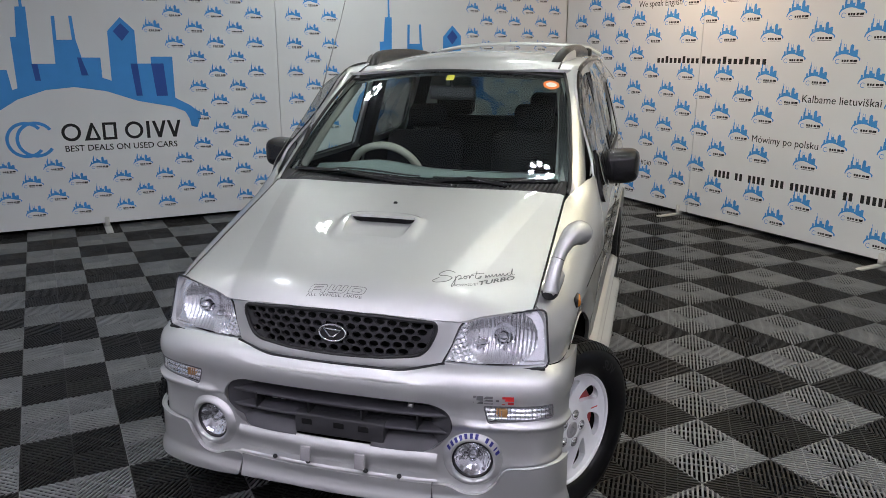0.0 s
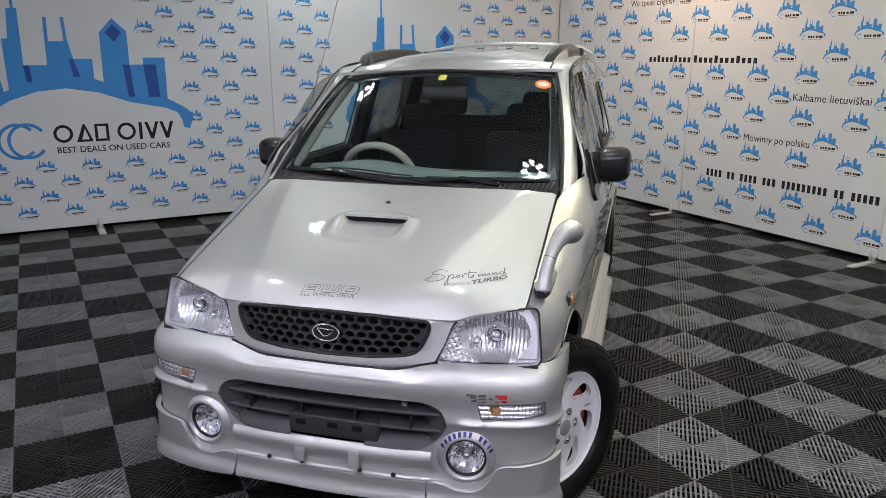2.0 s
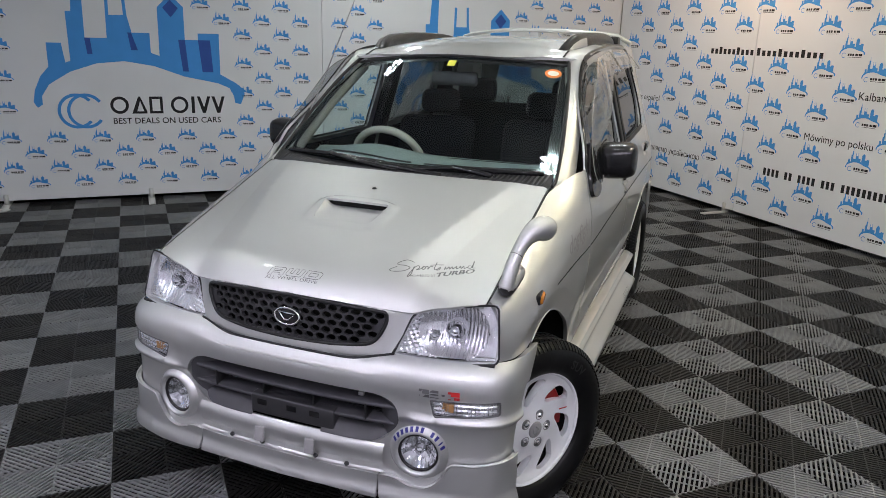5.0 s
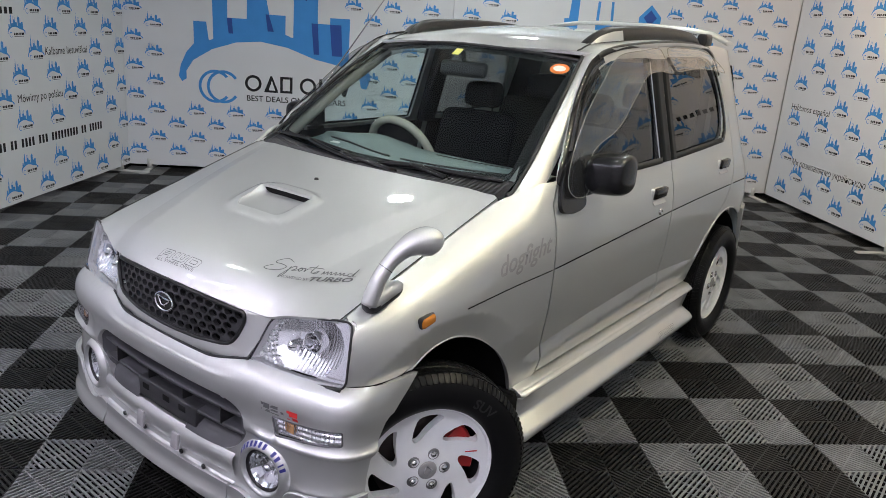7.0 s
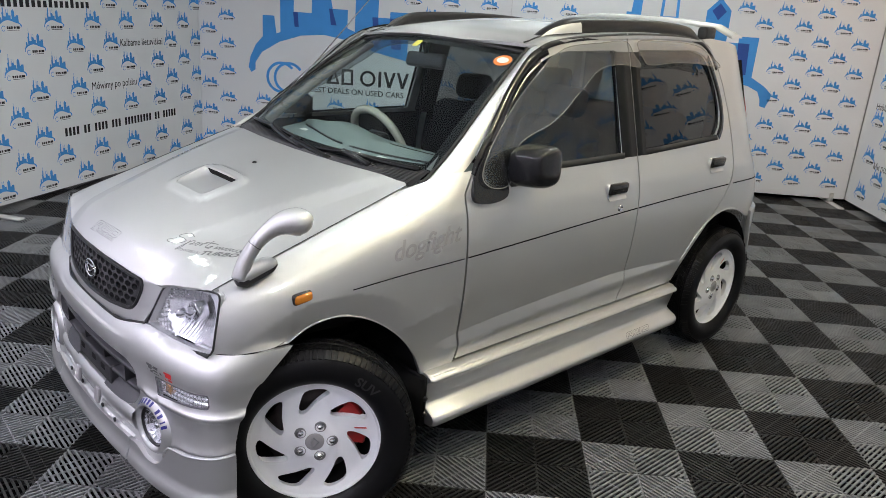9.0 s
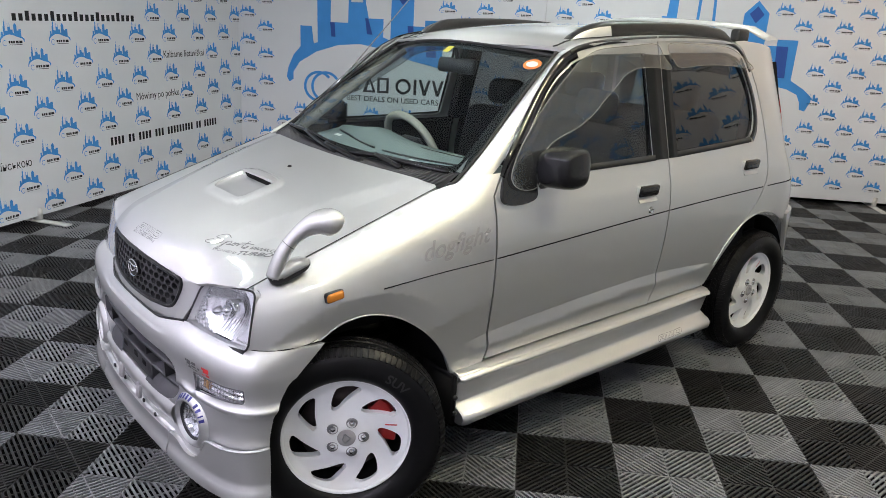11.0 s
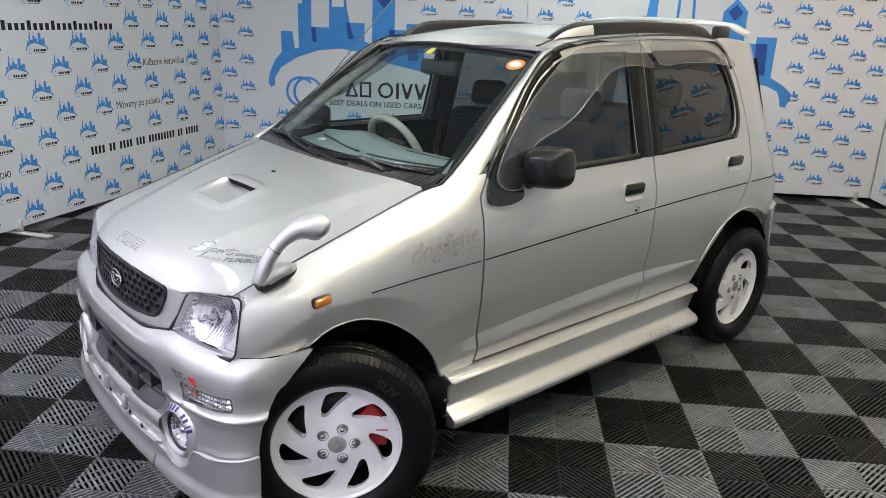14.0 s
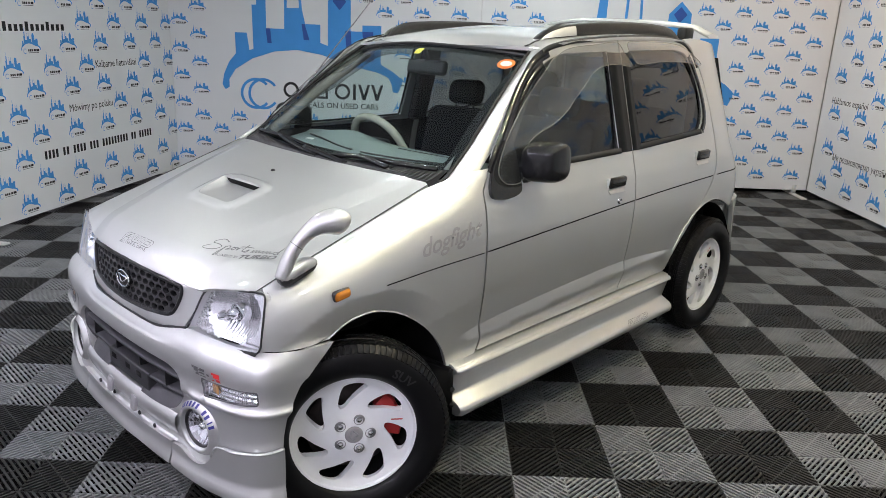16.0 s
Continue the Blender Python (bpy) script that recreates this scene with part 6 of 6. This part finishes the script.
for sx in (1, -1):
    for y0, y1 in ((0.62, 1.53), (1.57, 2.3)):
        rows = [[Vector((sx * (half_width(y, z) - 0.045), y, z)) for y in [y0 + (y1 - y0) * i / 8 for i in range(9)]] for z in (0.46, 0.7, 0.9, 1.0, 1.06)]
        loft("door_lining", rows, SEAT, car, flip=sx > 0, label="dark inner door panel")
    rows = [[Vector((sx * (half_width(y, z) - 0.035), y, z)) for y in [2.27 + 0.3 * i / 8 for i in range(9)]] for z in (0.78, 0.9, 1.06, 1.2, 1.32, 1.44)]
    loft("quarter_lining", rows, SEAT, car, flip=sx > 0, label="dark inner quarter panel")
    rbox("centre_pillar", (0.05, 0.11, 0.45), SEAT, car, Matrix.Translation((sx * 0.600, 1.55, 1.27)) @ pose(0, 0, 0, 0, sx * -15, 0), 0.015)
    tube("inner_a_pillar", [(sx * 0.565, 0.53, 1.06), (sx * 0.535, 0.80, 1.27), (sx * 0.49, 1.05, 1.44)], 0.028, BEIGEDARK, car, 8)
# dashboard
dash = []
for i in range(25):
    t = -1 + 2 * i / 24
    x = 0.57 * t
    hump = 0.030 * math.exp(-((x + 0.29) / 0.17) ** 2)
    yb = 0.55 + 0.20 * t * t
    dash.append([Vector((x, yb - 0.11, 1.035)), Vector((x, yb, 1.052 + hump * 0.3)), Vector((x, yb + 0.16 - 0.14 * t * t, 1.062 + hump)), Vector((x, yb + 0.25 - 0.18 * t * t, 1.058 + hump)), Vector((x, yb + 0.29 - 0.2 * t * t, 1.02)), Vector((x, yb + 0.30 - 0.2 * t * t, 0.85)), Vector((x, yb + 0.24 - 0.2 * t * t, 0.6))])
dashboard = loft("dashboard", dash, TRIM, car, label="grey dashboard with a low binnacle", flip=True)
def on_dash(t, f):
    """A place on the dashboard's top: t across, f from the glass rearwards."""
    i = min(23, max(0, int((t + 1) * 12)))
    u = (t + 1) * 12 - i
    rows_d = [dash[i][k].lerp(dash[i + 1][k], u) for k in range(4)]
    k = min(2, int(f * 3))
    return rows_d[k].lerp(rows_d[k + 1], f * 3 - k) + Vector((0, 0, 0.002))


for t0, t1, f in ((-0.80, -0.05, 0.40), (0.05, 0.80, 0.40)):
    tube("defroster_slot", [on_dash(t0 + (t1 - t0) * i / 16, f) for i in range(17)], 0.005, BLACK, dashboard, 6)
tube("dash_seam", [on_dash(0.12 + 0.76 * i / 16, 0.80) for i in range(17)], 0.0016, RUBBER, dashboard, 5)
for t in (-0.62, 0.42, 0.86):
    c = on_dash(t, 0.30)
    rbox("dash_label", (0.05, 0.022, 0.002), WHITE, dashboard, Matrix.Translation(c) @ pose(0, 0, 0, 8, 0, 0), 0.0009, 1, "small white label")
# steering wheel
sw = Matrix.Translation((-0.325, 1.0, 0.985)) @ pose(0, 0, 0, 26, 0, 0)
st = tube("steering_wheel", [sw @ Vector((0.172 * math.cos(2 * math.pi * i / 40), 0, 0.172 * math.sin(2 * math.pi * i / 40))) for i in range(40)], 0.0185, BEIGE, car, 10, "beige leather steering wheel", closed=True)
rbox("steering_hub", (0.13, 0.05, 0.10), BLACK, st, sw @ pose(0, 0, 0), 0.02)
for dx in (-1, 1):
    rbox("steering_spoke", (0.12, 0.02, 0.04), BLACK, st, sw @ pose(dx * 0.11, 0, -0.01), 0.008)


def seat(x, y, label):
    s = new("seat")
    s.parent = car
    tagged(s, label)
    rbox("cushion", (0.46, 0.50, 0.16), SEAT, s, pose(x, y, 0.66), 0.05)
    rbox("backrest", (0.42, 0.13, 0.50), SEAT, s, pose(x, y + 0.28, 0.915, -14, 0, 0), 0.06, 4)
    rbox("headrest", (0.21, 0.09, 0.13), SEAT, s, pose(x, y + 0.36, 1.235, -10, 0, 0), 0.042, 4)
    for dx in (-0.06, 0.06):
        tube("headrest_post", [(x + dx, y + 0.34, 1.12), (x + dx, y + 0.355, 1.20)], 0.006, BLACK, s, 6)
    return s


seat(-0.29, 1.19, "dark cloth front seat with a headrest")
seat(0.29, 1.19, "dark cloth front seat with a headrest")
bench = new("seat")
bench.parent = car
tagged(bench, "dark cloth rear bench seat")
rbox("cushion", (1.10, 0.46, 0.16), SEAT, bench, pose(0, 1.80, 0.68), 0.05)
rbox("backrest", (1.10, 0.13, 0.50), SEAT, bench, pose(0, 2.08, 0.95, -12, 0, 0), 0.05)
for dx in (-0.29, 0.29):
    rbox("headrest", (0.24, 0.09, 0.14), SEAT, bench, pose(dx, 2.15, 1.26, -8, 0, 0), 0.04)
# inner mirror, stickers, roof lining
im = rbox("inner_mirror", (0.215, 0.035, 0.062), BLACK, car, pose(0.005, 0.967, 1.381, -12, 0, 4), 0.016, 3, "black rear-view mirror")
tube("mirror_stem", [(0.002, 0.955, 1.452), (0.003, 0.962, 1.43), (0.005, 0.968, 1.40)], 0.010, BLACK, im, 8)
skin("roof_lining", [Vector(p) for p in ((-0.47, 1.03), (0.47, 1.03), (0.53, 1.2), (0.53, 2.4), (-0.53, 2.4), (-0.53, 1.2))], lambda a, b: (a, b, roof_z(a, b) - 0.035), BEIGEDARK, car, 0.1, thick=0.0, label="pale roof lining")


def on_glass(name, ca, cb, ra, rb, mat, lift, label="", n=28, round_=True, owner=None):
    if round_:
        o = [Vector((ca + ra * math.cos(2 * math.pi * i / n), cb + rb * math.sin(2 * math.pi * i / n))) for i in range(n)]
    else:
        o = [Vector((ca - ra, cb - rb)), Vector((ca + ra, cb - rb)), Vector((ca + ra, cb + rb)), Vector((ca - ra, cb + rb))]
    return skin(name, o, lambda a, b: screen(a, b) + Vector((0, -0.62, 0.78)) * lift, mat, owner or ws, 0.04, thick=0.0, label=label)


on_glass("round_sticker", 0.878, 0.905, 0.066, 0.048, ORANGE, 0.002, "orange oval inspection sticker")
on_glass("sticker_field", 0.878, 0.905, 0.045, 0.026, WHITE, 0.003)
on_glass("small_sticker", 0.02, 0.93, 0.034, 0.028, YELLOW, 0.002, "yellow inspection sticker", round_=False)


# ---- decals ----
def on_hood(x0, y0, ux, uy):
    """Letters laid on the bonnet: baseline from (x0, y0) along (ux, uy)."""
    u = Vector((ux, uy)).normalized()
    v = Vector((-u.y, u.x))

    def f(co):
        p = Vector((x0, y0)) + u * co.x + v * co.y
        q = hood_map(p.x, p.y)
        return Vector((q[0], q[1], q[2] + 0.0024))
    return f


def strokes(name, paths, width, mat, parent, bend, label=""):
    """Pen strokes as flat ribbons on a surface; a path is (points, curved)."""
    verts, faces = [], []
    for pts, curved in paths:
        p = spline(pts, 6) if curved else [q for i in range(len(pts) - 1) for q in (Vector(pts[i]), Vector(pts[i]).lerp(Vector(pts[i + 1]), 0.5))] + [Vector(pts[-1])]
        k = len(verts)
        for i, q in enumerate(p):
            d = p[min(i + 1, len(p) - 1)] - p[max(0, i - 1)]
            n = Vector((-d.y, d.x)).normalized() * width / 2
            verts += [bend(q + n), bend(q - n)]
        faces += [(k + 2 * i, k + 2 * i + 1, k + 2 * i + 3, k + 2 * i + 2) for i in range(len(p) - 1)]
    return mesh_object(name, verts, faces, mat, parent, smooth=False, label=label)


def outlined(x, poly, size, slant):
    return ([((x + px + slant * py) * size, py * size * 0.78) for px, py in poly + poly[:1]], False)


BLOCK_A = [(0.0, 0.0), (0.0, 0.8), (0.2, 1.0), (1.5, 1.0), (1.7, 0.8), (1.7, 0.0), (1.3, 0.0), (1.3, 0.3), (0.4, 0.3), (0.4, 0.0)]
BLOCK_A2 = [(0.4, 0.52), (1.3, 0.52), (1.3, 0.72), (0.4, 0.72)]
BLOCK_W = [(0.0, 0.2), (0.0, 1.0), (0.4, 1.0), (0.4, 0.3), (0.7, 0.3), (0.7, 1.0), (1.1, 1.0), (1.1, 0.3), (1.4, 0.3), (1.4, 1.0), (1.8, 1.0), (1.8, 0.2), (1.6, 0.0), (0.2, 0.0)]
BLOCK_D = [(0.0, 0.0), (0.0, 1.0), (1.4, 1.0), (1.7, 0.8), (1.7, 0.2), (1.4, 0.0)]
BLOCK_D2 = [(0.4, 0.28), (0.4, 0.72), (1.2, 0.72), (1.3, 0.6), (1.3, 0.4), (1.2, 0.28)]


def block_letters(size):
    return [outlined(x, poly, size, 0.25) for x, poly in ((0, BLOCK_A), (0, BLOCK_A2), (2.0, BLOCK_W), (4.1, BLOCK_D), (4.1, BLOCK_D2))]


strokes("decal", block_letters(0.031), 0.0016, DECAL, hood, on_hood(-0.099, -0.346, 1, 0.03), "dark outlined bonnet decal")
writing("decal", "ALL WHEEL DRIVE", 0.0115, DECAL, hood, None, "small bonnet decal", width=0.182, bend=on_hood(-0.103, -0.357, 1, 0.03))
SCRIPT = [([(0.072, 0.036), (0.052, 0.047), (0.026, 0.040), (0.022, 0.030), (0.046, 0.023), (0.056, 0.014), (0.036, 0.002), (0.006, 0.002), (-0.006, 0.012), (0.018, 0.022)], True),
          ([(0.070, 0.020), (0.058, -0.010), (0.046, -0.022), (0.050, -0.012), (0.072, 0.016), (0.084, 0.022), (0.084, 0.012), (0.074, 0.006), (0.090, 0.010), (0.098, 0.019), (0.104, 0.014), (0.096, 0.006), (0.094, 0.014), (0.106, 0.018), (0.112, 0.018), (0.110, 0.007), (0.118, 0.018), (0.128, 0.020)], True),
          ([(0.142, 0.036), (0.130, 0.010), (0.136, 0.006), (0.150, 0.016), (0.144, 0.006), (0.136, 0.004)], True), ([(0.120, 0.024), (0.140, 0.026), (0.162, 0.026)], True),
          ([(0.160, 0.004), (0.166, 0.017), (0.166, 0.006), (0.176, 0.017), (0.176, 0.006), (0.186, 0.017), (0.186, 0.006), (0.194, 0.012), (0.200, 0.017), (0.198, 0.006), (0.206, 0.010), (0.212, 0.017), (0.212, 0.006), (0.222, 0.017), (0.222, 0.006), (0.234, 0.012)], True),
          ([(0.246, 0.016), (0.236, 0.016), (0.234, 0.007), (0.244, 0.008), (0.258, 0.036), (0.248, 0.008), (0.256, 0.006)], True)]
strokes("decal", SCRIPT, 0.0026, DECAL, hood, on_hood(0.285, -0.256, 0.232, 0.128), "dark script bonnet decal")
writing("decal", "POWERED BY", 0.014, DECAL, hood, None, "small bonnet decal", width=0.075, bend=on_hood(0.345, -0.250, 0.232, 0.128))
writing("decal", "TURBO", 0.024, DECAL, hood, None, "dark bonnet decal", slant=0.4, weight=0.0006, width=0.118, bend=on_hood(0.416, -0.212, 0.101, 0.066))


def on_side(y0, z0, dy, dz, owner_lift=0.0027):
    u = Vector((dy, dz)).normalized()
    v = Vector((-u.y, u.x))
    S = side(1)

    def f(co):
        p = Vector((y0, z0)) + u * co.x + v * co.y
        q = Vector(S(p.x, p.y))
        return q + Vector((owner_lift, 0, 0))
    return f


writing("decal", "dogfight", 0.082, DECALLIGHT, car, None, "faded grey side decal", slant=0.42, weight=0.0012, width=0.27, bend=on_side(0.270, 0.846, 1, 0.13))


def on_skirt(co):
    y, z = 1.56 + co.x, 0.262 + co.y * 0.9
    return Vector((lerp_table([(0.251, 0.774), (0.286, 0.752), (0.314, 0.733)], z) + 0.003, y, z + 0.0036))


strokes("decal", block_letters(0.030), 0.0016, DECAL, car, on_skirt, "grey outlined skirt decal")


def bumper_bars(polys, mat, label):
    verts, faces = [], []
    for poly in polys:
        k = len(verts)
        verts += [Vector(bumper_map(s_at_x(a) if abs(a) > 1e-6 else 0, b, 0.0015)) for a, b in poly]
        faces.append(tuple(range(k, k + len(poly))))
    return mesh_object("decal_bars", verts, faces, mat, bumper, smooth=False, label=label)


def slanted(a0, a1, b0, b1):
    return [(a0, b0), (a1, b0), (a1 + 0.002, b1), (a0 + 0.002, b1)]


bumper_bars([slanted(0.434, 0.441, 0.560, 0.587), slanted(0.443, 0.462, 0.573, 0.587), slanted(0.450, 0.464, 0.560, 0.570), slanted(0.470, 0.495, 0.560, 0.568), slanted(0.470, 0.495, 0.571, 0.576), slanted(0.470, 0.495, 0.579, 0.587), slanted(0.500, 0.508, 0.570, 0.577)], DECAL, "grey bars of a maker's decal")
bumper_bars([slanted(0.517, 0.527, 0.560, 0.587), slanted(0.529, 0.551, 0.573, 0.587), slanted(0.538, 0.555, 0.560, 0.570)], DECALRED, "red bar shape of a maker's decal")
# blue bars in an arc over the fog lamp
fp, fn = plan(FOG[0])
fm_face = Matrix.Translation((fp.x, fp.y + 0.006, FOG[1])) @ pose(0, 0, 0, 0, 0, -82)
verts, faces = [], []
for i in range(12):
    if i == 4:
        continue
    a0 = radians(20 + 11.6 * i)
    a1 = a0 + radians(6.4 if i != 1 else 3.0)
    k = len(verts)
    for r, a in ((0.0755, a0), (0.0755, a1), (0.087, a1), (0.087, a0)):
        x = lerp_table([(0.066, 0.013), (0.072, 0.014), (0.080, 0.008), (0.090, -0.004)], r)
        verts.append(fm_face @ Vector((x + 0.0015, r * math.cos(a), r * math.sin(a))))
    faces.append((k, k + 1, k + 2, k + 3))
mesh_object("decal_bars", verts, faces, DECALBLUE, bumper, smooth=False, label="blue bars in an arc round the fog lamp")


# the body leans a little towards its far side: the upper parts there sit lower
for ob in car.children_recursive:
    if ob.type == "MESH" and ob.data.users == 1:
        m = ob.matrix_local if ob.parent == car else ob.parent.matrix_local @ ob.matrix_local
        if m != Matrix.Identity(4):
            continue
        for v in ob.data.vertices:
            if v.co.x < 0 and v.co.z > 1.0:
                v.co.z -= 0.024 * min(1.0, -v.co.x / 0.45) ** 2 * smooth01((v.co.z - 1.0) / 0.4)


# ---- floor tiles ----
TILE, TU, TV = 0.376, -0.0788, 0.1606


def tile_mesh(name, mat):
    """One open plastic tile: a rim, a cross, and slanting ribs that turn by a right angle from quarter to quarter."""
    bm = bmesh.new()
    h, q, d = TILE / 2 - 0.0008, TILE / 4, 0.018
    for a0, a1, b0, b1 in ((-h, h, -h, -h + 0.005), (-h, h, h - 0.005, h), (-h, -h + 0.005, -h + 0.005, h - 0.005), (h - 0.005, h, -h + 0.005, h - 0.005),
                           (-0.003, 0.003, -h + 0.005, h - 0.005), (-h + 0.005, -0.003, -0.003, 0.003), (0.003, h - 0.005, -0.003, 0.003)):
        vs = [bm.verts.new((x, y, z)) for z in (-d, -0.0045) for x, y in ((a0, b0), (a1, b0), (a1, b1), (a0, b1))]
        for f in ((4, 5, 6, 7), (0, 1, 5, 4), (1, 2, 6, 5), (2, 3, 7, 6), (3, 0, 4, 7)):
            bm.faces.new([vs[i] for i in f])
    lo, hi = 0.002, h - 0.0005
    span = hi - lo
    n, w = 15, 0.0077
    for sx in (1, -1):
        for sy in (1, -1):
            up = False
            for i in range(1, 2 * n, 2):
                c = 2 * span * i / (2 * n)

                def ends(cc):
                    if cc <= span:
                        return (cc, 0), (0, cc)
                    return (span, cc - span), (cc - span, span)
                hw = w * 0.7071
                p0, p1 = ends(max(0.0, c - hw))
                p3, p2 = ends(min(2 * span, c + hw))
                quad = [(lo + x, lo + (y if up else span - y)) for x, y in (p0, p1, p2, p3)]
                pts = [(sx * x, sy * y) for x, y in quad]
                area = sum(pts[k][0] * pts[(k + 1) % 4][1] - pts[(k + 1) % 4][0] * pts[k][1] for k in range(4))
                if area < 0:
                    pts = pts[::-1]
                vs = [bm.verts.new((x, y, z)) for z in (-0.006, -0.0004) for x, y in pts]
                for f in ((4, 5, 6, 7), (0, 1, 5, 4), (1, 2, 6, 5), (2, 3, 7, 6), (3, 0, 4, 7)):
                    bm.faces.new([vs[k] for k in f])
            # the stays that cross the ribs
            for shift, hw, top in ((0.0, 0.0017, -0.001), (0.34, 0.0011, -0.0022), (-0.34, 0.0011, -0.0022)):
                a0, b0 = lo + max(0.0, shift) * span, lo + max(0.0, -shift) * span
                reach = span * (1 - abs(shift))
                pts = [(a0, b0 + 2 * hw), (a0, b0), (a0 + 2 * hw, b0), (a0 + reach, b0 + reach - 2 * hw), (a0 + reach, b0 + reach), (a0 + reach - 2 * hw, b0 + reach)]
                pts = [(sx * x, sy * (lo + hi - y)) for x, y in pts]
                area = sum(pts[k][0] * pts[(k + 1) % 6][1] - pts[(k + 1) % 6][0] * pts[k][1] for k in range(6))
                if area < 0:
                    pts = pts[::-1]
                vs = [bm.verts.new((x, y, z)) for z in (-0.006, top) for x, y in pts]
                bm.faces.new(vs[6:])
                for k in range(6):
                    bm.faces.new((vs[k], vs[(k + 1) % 6], vs[6 + (k + 1) % 6], vs[6 + k]))
    me = bpy.data.meshes.new(name)
    bm.to_mesh(me)
    bm.free()
    me.materials.append(mat)
    return me


tiles = (tile_mesh("tile", TILEDARK), tile_mesh("tile", TILEGREY))
cells = []
for i in range(-12, 13):
    for j in range(-15, 14):
        u, v = TU + (i + 0.5) * TILE, TV + (j + 0.5) * TILE
        if LO_U < u < HI_U and LO_V < v < HI_V:
            cells.append((math.hypot(u - 0.9, v + 0.2), u, v, (i + j) % 2))
cells.sort()
for _, u, v, odd in cells[:300]:
    ob = new("tile", tiles[odd])
    ob.parent = ground
    ob.matrix_basis = Matrix.Translation((u, v, 0))
for odd, mat in ((0, TILEDARK), (1, TILEGREY)):
    me = tiles[odd]
    co = np.zeros(len(me.vertices) * 3)
    me.vertices.foreach_get("co", co)
    co = co.reshape(-1, 3)
    fs = [tuple(p.vertices) for p in me.polygons]
    vv, ff = [], []
    for _, u, v, o in cells[300:]:
        if o == odd:
            k = len(vv)
            vv += [tuple(c) for c in co + np.array((u, v, 0))]
            ff += [tuple(a + k for a in f) for f in fs]
    mesh_object("far_tiles", vv, ff, mat, ground, smooth=False, kind="stuff")
